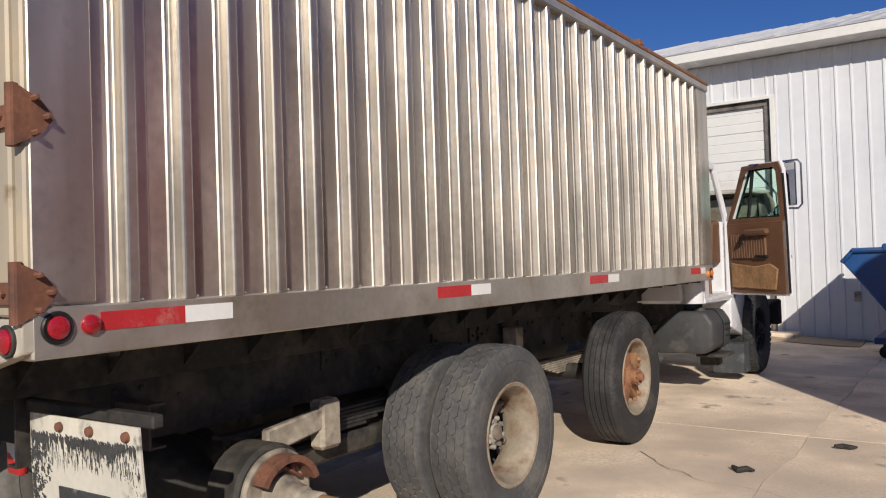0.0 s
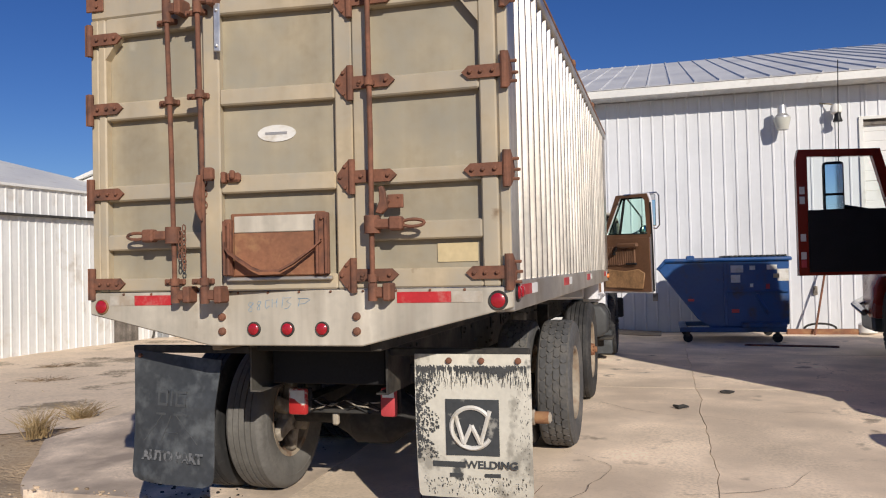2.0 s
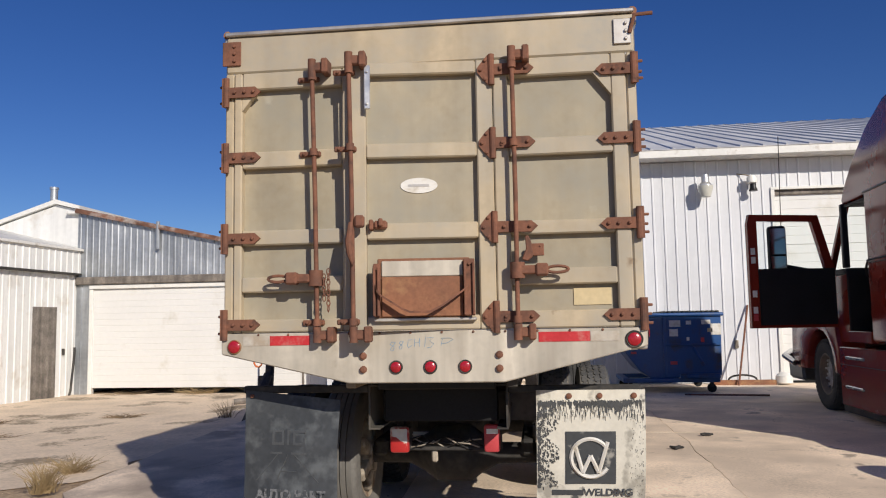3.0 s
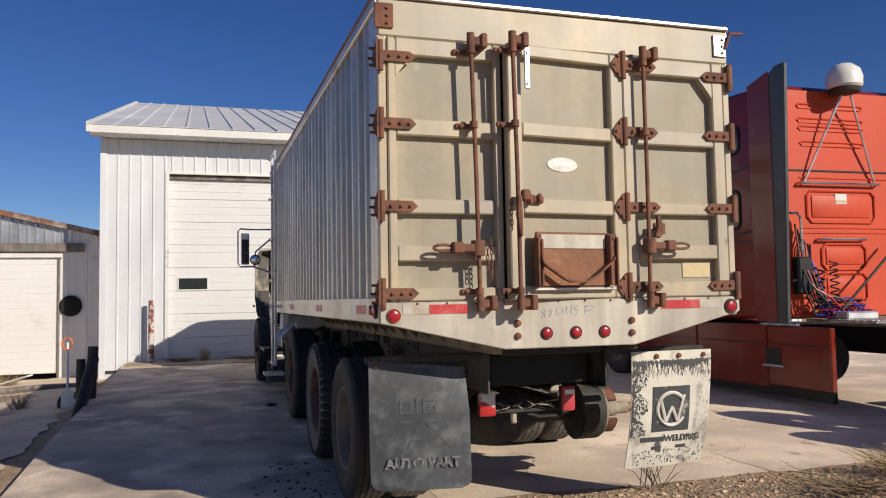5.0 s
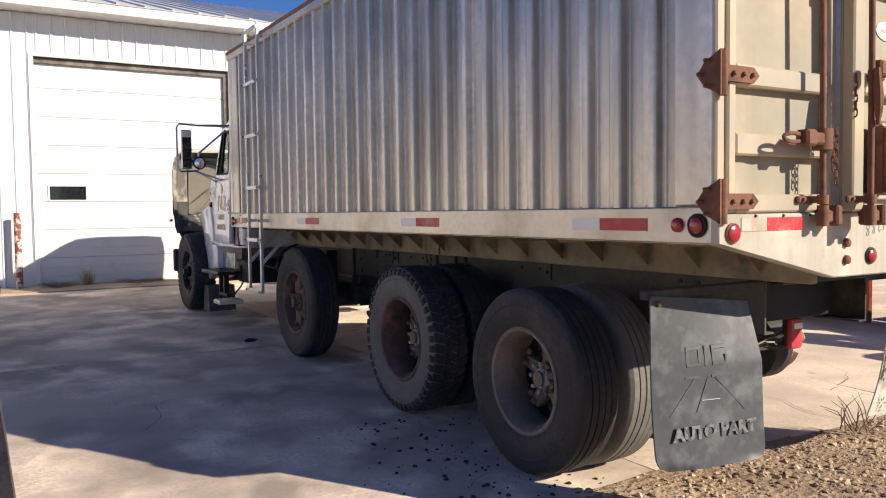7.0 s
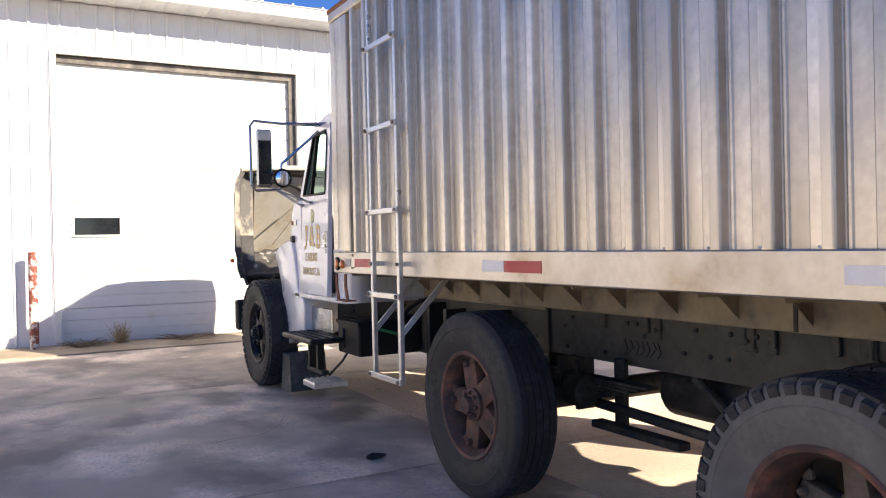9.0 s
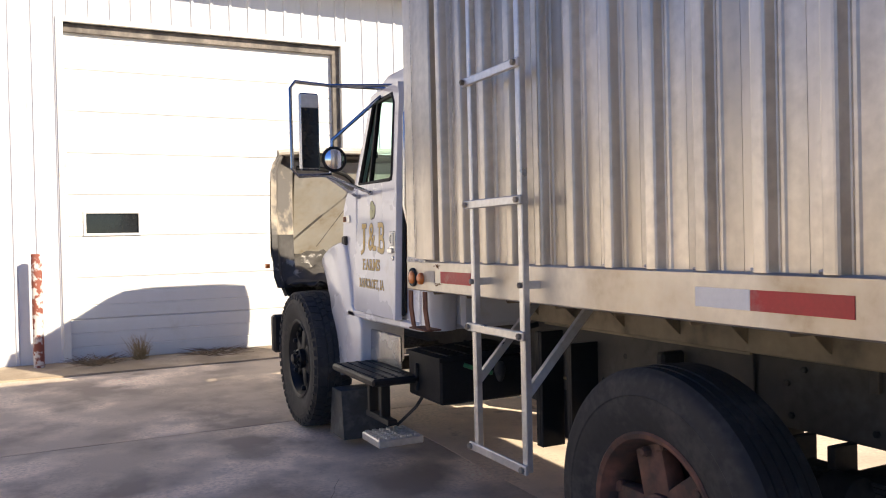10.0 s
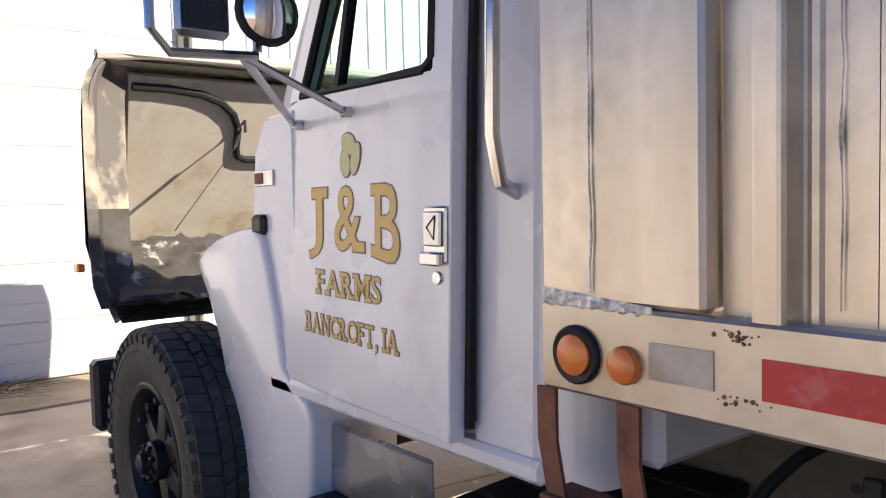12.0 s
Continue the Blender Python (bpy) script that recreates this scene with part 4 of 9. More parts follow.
def tyre_mesh(kind, rubber):
    bm = B()
    w = 0.135
    base = R_TYRE - 0.013
    side = [(w * 0.62, R_RIM - 0.02), (w * 0.84, R_RIM + 0.005), (w * 0.88, R_RIM + 0.03), (w * 0.97, R_RIM + 0.06), (w * 1.03, R_RIM + 0.1), (w * 1.02, R_RIM + 0.13),
            (w * 1.045, R_RIM + 0.135), (w * 1.03, R_RIM + 0.145), (w * 0.985, base - 0.045), (w * 0.985, base - 0.028), (w * 0.93, base - 0.012), (w * 0.86, base - 0.002)]
    if kind == "rib":
        crown = []
        for c in (0.085, 0.043, 0.0, -0.043, -0.085):
            crown += [(c + 0.0175, R_TYRE - 0.001 - abs(c) * 0.05), (c - 0.0175, R_TYRE - 0.001 - abs(c) * 0.05), (c - 0.0185, base - 0.004), (c - 0.0245, base - 0.004)]
        crown = crown[:-2]
        prof = side + [(0.105, R_TYRE - 0.008)] + crown + [(-0.105, R_TYRE - 0.008)] + [(-a, r) for a, r in side[::-1]]
        lathe(bm, prof, 72, closed=True)
    else:
        prof = side + [(0.06, base + 0.002), (0.0, base + 0.003), (-0.06, base + 0.002)] + [(-a, r) for a, r in side[::-1]]
        lathe(bm, prof, 72, closed=True)
        for f in bm.faces:
            if all(v.co.yz.length > base - 0.005 for v in f.verts):
                f.material_index = 1
        carcass, bm = bm, B()
        rows = [(-0.081, 0.046), (-0.027, 0.046), (0.027, 0.046), (0.081, 0.046)] if kind == "hex" else [(-0.088, 0.07), (-0.024, 0.04), (0.024, 0.04), (0.088, 0.07)]
        count = 36 if kind == "hex" else 46
        for ri, (c, bw) in enumerate(rows):
            for k in range(count):
                mid = 2 * math.pi * (k + 0.5 * (ri % 2)) / count
                half = math.pi / count * (1.06 if kind == "hex" else 0.86)
                if kind == "hex":
                    shape = [(-0.5, -0.62), (0.0, -1.0), (0.5, -0.62), (0.5, 0.62), (0.0, 1.0), (-0.5, 0.62)]
                else:
                    lean = 0.3 if ri % 2 else -0.3
                    shape = [(-0.5, -1 - lean), (0.5, -1 + lean), (0.5, 1 + lean), (-0.5, 1 - lean)]
                lo, hi = [], []
                for px, pa in shape:
                    x, a = c + px * bw, mid + pa * half
                    rt = R_TYRE - 0.001 - max(0, abs(x) - 0.07) * 0.14
                    lo.append(bm.verts.new((x, (base - 0.01) * math.cos(a), (base - 0.01) * math.sin(a))))
                    hi.append(bm.verts.new((x * 0.985, rt * math.cos(a), rt * math.sin(a))))
                bm.faces.new(hi)
                for i in range(len(shape)):
                    j = (i + 1) % len(shape)
                    bm.faces.new((lo[i], lo[j], hi[j], hi[i]))
        if kind == "lug":
            for sx in (-1, 1):
                for k in range(count):
                    mid = 2 * math.pi * (k + (0.5 if sx > 0 else 0.0)) / count
                    half = math.pi / count * 0.62
                    ring = []
                    for x, r in ((0.1, R_TYRE - 0.006), (0.142, R_TYRE - 0.03), (0.14, R_TYRE - 0.062), (0.1, R_TYRE - 0.06)):
                        ring.append([bm.verts.new((sx * x, r * math.cos(mid + q), r * math.sin(mid + q))) for q in (-half, half)])
                    for i in range(4):
                        a, b = ring[i], ring[(i + 1) % 4]
                        bm.faces.new((a[0], a[1], b[1], b[0]))
                    bm.faces.new([p[0] for p in ring]), bm.faces.new([p[1] for p in ring[::-1]])
    tread = None
    if kind != "rib":
        tread, bm = mesh_of("tread", bm, TYRE_DARK if rubber is TYRE_GREY else rubber), carcass
    return mesh_of("tyre", bm, [rubber, DUST_LINE if kind == "hex" else rubber]), tread


def rim_mesh(material):
    bm = B()
    prof = [(0.118, R_RIM + 0.012), (0.124, R_RIM + 0.004), (0.118, R_RIM - 0.012), (0.095, R_RIM - 0.022), (0.06, R_RIM - 0.04), (-0.06, R_RIM - 0.045), (-0.11, R_RIM - 0.02),
            (-0.118, R_RIM + 0.008), (-0.1, R_RIM + 0.012), (-0.06, R_RIM - 0.03), (0.06, R_RIM - 0.028), (0.1, R_RIM + 0.0)]
    lathe(bm, prof, 48, closed=True)
    return mesh_of("rim", bm, material)


def spider_mesh(material, out, spokes, deep, hub_r=0.085, wide=1.0):
    """Cast spoke centre with a hub, cap and nuts; out: where the hub's face stands."""
    bm = B()
    lathe(bm, [(deep - 0.06, 0.11), (deep, 0.13), (deep + 0.03, 0.12), (out - 0.05, hub_r), (out - 0.01, hub_r), (out, hub_r * 0.82)], 24)
    lathe(bm, [(out - 0.005, hub_r * 0.55), (out + 0.035, hub_r * 0.5), (out + 0.042, hub_r * 0.3)], 16)
    for k in range(spokes):
        m = Matrix.Rotation(2 * math.pi * k / spokes, 4, 'X')
        t = bmesh.new()
        hexa(t, [m @ Vector(p) for p in ((deep - 0.05, -0.05 * wide, 0.07), (deep + 0.045, -0.05 * wide, 0.07), (deep + 0.045, 0.05 * wide, 0.07), (deep - 0.05, 0.05 * wide, 0.07),
                                         (deep - 0.03, -0.036 * wide * wide, R_RIM - 0.032), (deep + 0.03, -0.036 * wide * wide, R_RIM - 0.032), (deep + 0.03, 0.036 * wide * wide, R_RIM - 0.032), (deep - 0.03, 0.036 * wide * wide, R_RIM - 0.032))])
        bmesh.ops.recalc_face_normals(t, faces=t.faces)
        bmesh.ops.bevel(t, geom=list(t.edges), offset=0.014, segments=2, profile=0.5, affect='EDGES')
        merge(bm, t)
        c = m @ Vector((deep + 0.03, 0, R_RIM - 0.06))
        lathe(bm, [(0, 0.02), (0.02, 0.02), (0.03, 0.012)], 6, "x", c)
        c = m @ Vector((deep + 0.02, 0.06, R_RIM - 0.05))
        box(bm, c - Vector((0.012, 0.02, 0.02)), c + Vector((0.018, 0.02, 0.02)), 0.006)
    for k in range(8):
        a = 2 * math.pi * (k + 0.5) / 8
        lathe(bm, [(0, 0.013), (0.022, 0.013), (0.028, 0.007)], 6, "x", (out - 0.012, hub_r * 0.76 * math.cos(a), hub_r * 0.76 * math.sin(a)))
    return mesh_of("wheel", bm, material)


TYRES = {"hex": tyre_mesh("hex", TYRE), "rib": tyre_mesh("rib", TYRE_DARK), "lug": tyre_mesh("lug", TYRE_GREY), "lug_dark": tyre_mesh("lug", TYRE_DARK), "rib_sunlit": tyre_mesh("rib", TYRE_GREY)}
RIMS = {k: rim_mesh(m) for k, m in (("tan", RIM_TAN), ("rust", RIM_RUST), ("dark", RIM_DARK), ("black", BLACK))}
SPIDERS = {"deep_tan": spider_mesh(DUSTY, -0.01, 6, -0.1), "deep_dark": spider_mesh(RIM_DARK, -0.02, 6, -0.12), "star_rust": spider_mesh(RIM_RUST, 0.1, 5, 0.03, 0.09, 1.4),
           "star_tan": spider_mesh(RUST_PLATE, 0.13, 5, 0.02, 0.065, 1.2), "star_black": spider_mesh(BLACK, 0.13, 6, 0.04, 0.075), "plain": spider_mesh(ALU_BRIGHT, 0.04, 10, 0.0, 0.1)}


def hub_mesh():
    bm = lathe(B(), [(-0.03, 0.06), (-0.012, 0.06), (-0.002, 0.05), (0.004, 0.02)], 24)
    nuts = B()
    for k in range(8):
        a = 2 * math.pi * (k + 0.5) / 8
        lathe(nuts, [(-0.03, 0.014), (0.004, 0.014), (0.008, 0.008)], 6, "x", (0, 0.082 * math.cos(a), 0.082 * math.sin(a)))
    return mesh_of("hub", bm, HUB_GREY), mesh_of("hub_nut", nuts, HUB_GREY)


HUB, NUTS = hub_mesh()
DRUM = mesh_of("drum", lathe(B(), [(-0.04, 0.03), (-0.04, 0.205), (-0.055, 0.215), (-0.13, 0.215), (-0.135, 0.2)], 32), UNDER)


def wheel(parent, x, y, z, tyre, rim, spider, label="", spin=0.0):
    m = Matrix.Translation((x, y, z)) @ (Matrix.Rotation(math.pi, 4, 'Z') if x < parent_mid(parent) else Matrix.Identity(4)) @ Matrix.Rotation(spin, 4, 'X')
    w = part("wheel", SPIDERS[spider], None, parent, label, m)
    local_part("tyre", TYRES[tyre][0], w)
    if TYRES[tyre][1]:
        tagged(local_part("tread", TYRES[tyre][1], w), kind="stuff")
    local_part("rim", RIMS[rim], w)
    if spider.startswith("deep"):
        local_part("hub", HUB, w)
        tagged(local_part("hub_nut", NUTS, w), kind="stuff")
    else:
        local_part("drum", DRUM, w)
    return w


def parent_mid(parent):
    return HOME[parent].translation.x


# ---- the grain truck ----
LEN, HALF, RAIL_Z0, RAIL_Z1, TOP = 6.77, 1.225, 1.222, 1.375, 3.17
truck = thing("grain_truck", (0, 4.6, 0), "white tandem grain truck with a corrugated aluminium box, hood tilted open", "truck")


def strap_hinge(parent, x, z, toward, y=-0.012, reach=0.21, plate=True):
    """Rusty strap hinge with a pointed end, bolts and a knuckle plate."""
    bm = B()
    s = toward
    prism(bm, [(x, z - 0.032), (x + s * (reach - 0.035), z - 0.032), (x + s * reach, z), (x + s * (reach - 0.035), z + 0.032), (x, z + 0.032)], "y", y - 0.026, y - 0.012)
    lathe(bm, [(z - 0.09, 0.018), (z + 0.09, 0.018)], 10, "z", (x - s * 0.004, y - 0.022, 0))
    if plate:
        prism(bm, [(x - s * 0.02, z - 0.09), (x - s * 0.02, z + 0.09), (x - s * 0.05, z + 0.06), (x - s * 0.085, z + 0.015), (x - s * 0.085, z - 0.015), (x - s * 0.05, z - 0.06)], "y", y - 0.024, y - 0.01)
        for dz in (-0.055, 0.055, 0.0):
            bolt(bm, (x - s * (0.04 if dz else 0.065), y - 0.024, z + dz), "-y", 0.01, 0.01)
    else:
        prism(bm, [(y - 0.03, z - 0.09), (y + 0.05, z - 0.05), (y + 0.09, z), (y + 0.05, z + 0.05), (y - 0.03, z + 0.09)], "x", x - s * 0.03, x - s * 0.016)
        for dz in (-0.05, 0.0, 0.05):
            lathe(bm, [(0, 0.009), (-s * 0.028, 0.009), (-s * 0.032, 0.006)], 6, "x", (x - s * 0.03, y + (0.06 if not dz else 0.025), z + dz))
    for d in (0.05, 0.11, reach - 0.045):
        bolt(bm, (x + s * d, y - 0.026, z), "-y", 0.01, 0.012)
    return part("hinge", bm, RUST, parent)


def lamp_disc(parent, x, y, z, axis, r, lens, ring=BLACK, ringr=1.35, name="marker_lamp", label=""):
    sgn, a = (-1, axis[1]) if axis[0] == "-" else (1, axis)
    o = (x, y, z)
    at = {"x": (x, y, z), "y": (x, y, z)}[a]
    l = part(name, lathe(B(), [(0, r * ringr), (sgn * 0.008, r * ringr), (sgn * 0.012, r * ringr * 0.92), (sgn * 0.008, r)], 24, a, at), ring, parent, label)
    part("lens", lathe(B(), [(sgn * 0.004, r), (sgn * 0.014, r), (sgn * 0.02, r * 0.72), (sgn * 0.021, r * 0.2)], 24, a, at), lens, l)
    return l


def rear_door(x0, x1, z0, z1, bars, chamfer, swing=0.0, pivot=0.0, stile=0.12, name="rear_door"):
    """One leaf of the tailgate: raised stiles and rails round recessed sheet panels."""
    m = Matrix.Translation((pivot, 0, 0)) @ Matrix.Rotation(swing, 4, 'Z') @ Matrix.Translation((-pivot, 0, 0))
    d = part(name, box(B(), (x0, 0.03, z0), (x1, 0.042, z1), m=m), TAN_PANEL, truck)
    for a, b, p, q in [(x0, x0 + stile, z0, z1), (x1 - stile, x1, z0, z1)]:
        part("stile", box(B(), (a, -0.022, p), (b, 0.036, q), 0.008, m=m), TAN, d)
    edges = [z0] + [z for pair in bars for z in pair] + [z1]
    for i in range(0, len(edges), 2):
        lo, hi = (edges[i], edges[i + 1]) if i + 1 < len(edges) else (edges[i], z1)
        part("cross_rail", box(B(), (x0 + stile + 0.001, -0.021, lo), (x1 - stile - 0.001, 0.036, hi), 0.008, m=m), TAN, d)
    if chamfer:
        xa, s = (x0 + stile, 1) if chamfer < 0 else (x1 - stile, -1)
        zt = edges[-2]
        t = prism(B(), [(xa, zt - 0.13), (xa + s * 0.1, zt), (xa, zt)], "y", -0.02, 0.036)
        part("corner_gusset", t, TAN, d)
    return d


def lock_rod(x0, z0, z1, y=-0.085, tilt=0.0):
    """A rusty lock rod with its guides and cams; tilt: how far its foot stands to the side."""
    rod = part("lock_rod", tube(B(), [(x0 + tilt, y, z0), (x0 + tilt * 0.5 + 0.004, y, (z0 + z1) / 2), (x0, y, z1)], 0.0135, 12), RUST, truck)
    for z in (z0 + 0.07, z0 + (z1 - z0) * 0.675, z1 - 0.06):
        x = x0 + tilt * (z1 - z) / (z1 - z0)
        bm = box(B(), (x - 0.1, -0.04, z - 0.016), (x + 0.03, -0.02, z + 0.016), 0.006)
        lathe(bm, [(z - 0.02, 0.024), (z + 0.02, 0.024)], 12, "z", (x, y, 0))
        box(bm, (x - 0.02, y, z - 0.014), (x + 0.02, -0.022, z + 0.014), 0.004)
        bolt(bm, (x - 0.07, -0.04, z), "-y", 0.009, 0.01)
        part("rod_guide", bm, RUST, rod)
    for z in (z0, z1):
        x = x0 + tilt * (z1 - z) / (z1 - z0)
        bm = lathe(B(), [(z - 0.045, 0.024), (z + 0.045, 0.024)], 12, "z", (x, y, 0))
        box(bm, (x, y - 0.012, z - 0.03), (x + 0.085, y + 0.03, z + 0.025), 0.008)
        box(bm, (x + 0.06, y - 0.03, z - 0.045), (x + 0.1, -0.0, z + 0.045), 0.008)
        part("rod_cam", bm, RUST, rod)
    return rod


def build_box():
    # bottom rails
    for s in (-1, 1):
        rail = part("bottom_rail", box(B(), (s * (HALF - 0.05), 0.0, RAIL_Z0), (s * HALF, LEN, RAIL_Z1), 0.006), ALU_RAIL, truck)
        part("rail_lip", box(B(), (s * (HALF - 0.13), 0.02, RAIL_Z0 - 0.004), (s * (HALF - 0.052), LEN - 0.02, RAIL_Z0 + 0.012)), ALU_RAIL, rail)
        bm = box(B(), (s * (HALF - 0.06), 0.0, TOP - 0.09), (s * (HALF + 0.012), LEN, TOP - 0.02), 0.012)
        top = part("top_rail", bm, ALU_RAIL, truck)
        part("tarp_tube", tube(B(), [(s * (HALF - 0.01), 0.0, TOP - 0.008), (s * (HALF - 0.01), LEN, TOP - 0.008)], 0.026, 10), RUST_PLATE, top, "dark rusty tarp tube along the top edge")
        for y0, y1 in ((0.0, 0.205), (LEN - 0.322, LEN)):
            part("corner_post", box(B(), (s * (HALF - 0.07), y0, RAIL_Z1 + 0.002), (s * (HALF - 0.003), y1, TOP - 0.09), 0.008), ALU, truck)
    # tie-down stubs of the roll tarp on the top rail
    for y in (3.0, 4.9):
        part("tarp_bracket", box(B(), (HALF - 0.03, y, TOP - 0.005), (HALF + 0.02, y + 0.09, TOP + 0.045), 0.008), RUST_PLATE, truck)
    start = 0.21
    pitch, n = 0.215, 29
    last = {-1: start + n * pitch, 1: start + n * pitch}
    h = TOP - 0.09 - RAIL_Z1
    for sgn in (-1, 1):
        base = part("side_sheet", box(B(), (sgn * (HALF - 0.07), start, RAIL_Z1), (sgn * (HALF - 0.056), last[sgn] - 0.002, TOP - 0.09)), ALU, truck)
        me = mesh_of("rib_panel", box_rib(sgn, pitch - 0.0015, h), ALU, 0)
        for k in range(n):
            ob = new("rib_panel", me)
            ob.parent = base
            ob.location = (sgn * (HALF - 0.046), start + k * pitch, RAIL_Z1)
        # weld beads along the foot of the sheet
        rnd = random.Random(7 + sgn)
        for k in range(n):
            y = start + k * pitch
            pts = [(sgn * (HALF - 0.012), y + 0.1 + 0.012 * i, RAIL_Z1 + 0.004 + 0.004 * rnd.random()) for i in range(6)]
            part("weld", tube(B(), pts, 0.006, 5, radii=[0.004 + 0.004 * rnd.random() for _ in pts]), SEAM, base)
    rnd = random.Random(2)
    for y in (LEN - 0.12, LEN - 0.5, LEN - 0.72):
        pts = [(-HALF - 0.002 + (0 if y > LEN - 0.2 else 0.042), y + 0.004 * rnd.random(), RAIL_Z1 + 0.02 + i * 0.045) for i in range(37)]
        part("patch_weld", tube(B(), pts, 0.006, 5, radii=[0.0008 + 0.0022 * rnd.random() ** 2 for _ in pts]), SEAM, truck, "rough grey weld bead up the aluminium sheet")
    bm, grid = B(), []
    for i in range(71):
        y = LEN - 0.003 - 0.23 * i / 70
        grid.append([])
        for k in range(15):
            z = RAIL_Z1 - 0.012 + 0.036 * (k / 14) * (1 - 0.5 * i / 70)
            lump = max(0.0, noise.noise((y * 60, z * 60, 2.0)) + 0.25) * 0.9 + 0.5 * max(0.0, noise.noise((y * 150, z * 150, 5.0)))
            fade = min(1.0, 4.0 * k / 14, 4.0 * (14 - k) / 14, 8.0 * (70 - i) / 70)
            grid[-1].append(bm.verts.new((-HALF + 0.002 - 0.009 * lump * fade, y, z)))
    for a, b in zip(grid, grid[1:]):
        for k in range(14):
            bm.faces.new((a[k], a[k + 1], b[k + 1], b[k]))
    tagged(part("weld_blob", bm, SEAM, truck), kind="stuff")
    # crusted weld spots on the left rail near its front end
    bm = B()
    for i in range(40):
        low = i % 3 == 0
        c = Vector((-HALF - 0.001, 6.395 + rnd.gauss(0, 0.02), (1.262 if low else 1.355) + rnd.gauss(0, 0.005)))
        bmesh.ops.create_icosphere(bm, subdivisions=1, radius=0.0015 + 0.0025 * rnd.random() ** 2, matrix=Matrix.Translation(c))
    tagged(part("weld_crust", bm, RUST_PLATE, truck), kind="stuff")
    # floor, front wall
    part("box_floor", box(B(), (-HALF + 0.05, 0.03, RAIL_Z0 + 0.05), (HALF - 0.05, LEN - 0.01, RAIL_Z0 + 0.09)), ALU_RAIL, truck)
    part("front_wall", box(B(), (-HALF + 0.07, LEN - 0.05, RAIL_Z0 + 0.09), (HALF - 0.07, LEN - 0.005, TOP - 0.02), 0.006), ALU, truck)
    # header above the doors
    part("rear_header", box(B(), (-HALF + 0.01, -0.012, 2.915), (HALF - 0.01, 0.03, TOP - 0.028), 0.01), TAN, truck)
    part("header_cap", box(B(), (-HALF + 0.005, -0.03, TOP - 0.026), (HALF - 0.005, 0.06, TOP), 0.006), ALU_RAIL, truck)
    for x0, x1, k in ((-1.235, -1.12, RUST), (1.1, 1.2, ALU_RAIL)):
        bm = box(B(), (x0, -0.026, 2.96), (x1, -0.014, 3.11), 0.004)
        for z in (2.99, 3.035, 3.08):
            bolt(bm, ((x0 + x1) / 2 + 0.02, -0.026, z), "-y", 0.01, 0.01)
        part("corner_plate", bm, k, truck)
    part("door_catch", tube(B(), [(1.19, -0.03, 3.02), (1.22, -0.04, 3.12), (1.32, -0.04, 3.125)], 0.012), RUST, truck)
    # Black sheets added behind the leaf gaps to paint their darkness
    for x in (-0.425, 0.3975):
        part("door_gasket", box(B(), (x - 0.09, 0.085, 1.35), (x + 0.09, 0.1, 2.915)), BLACK_ROUGH, truck)
    part("header_gasket", box(B(), (-0.52, 0.085, 2.85), (0.5, 0.1, 2.98)), BLACK_ROUGH, truck)
    for s in (-1, 1):
        part("rear_post", box(B(), (s * 1.165, -0.012, 1.342), (s * 1.218, 0.08, 2.913), 0.008), TAN, truck)


AJAR = radians(5.2)


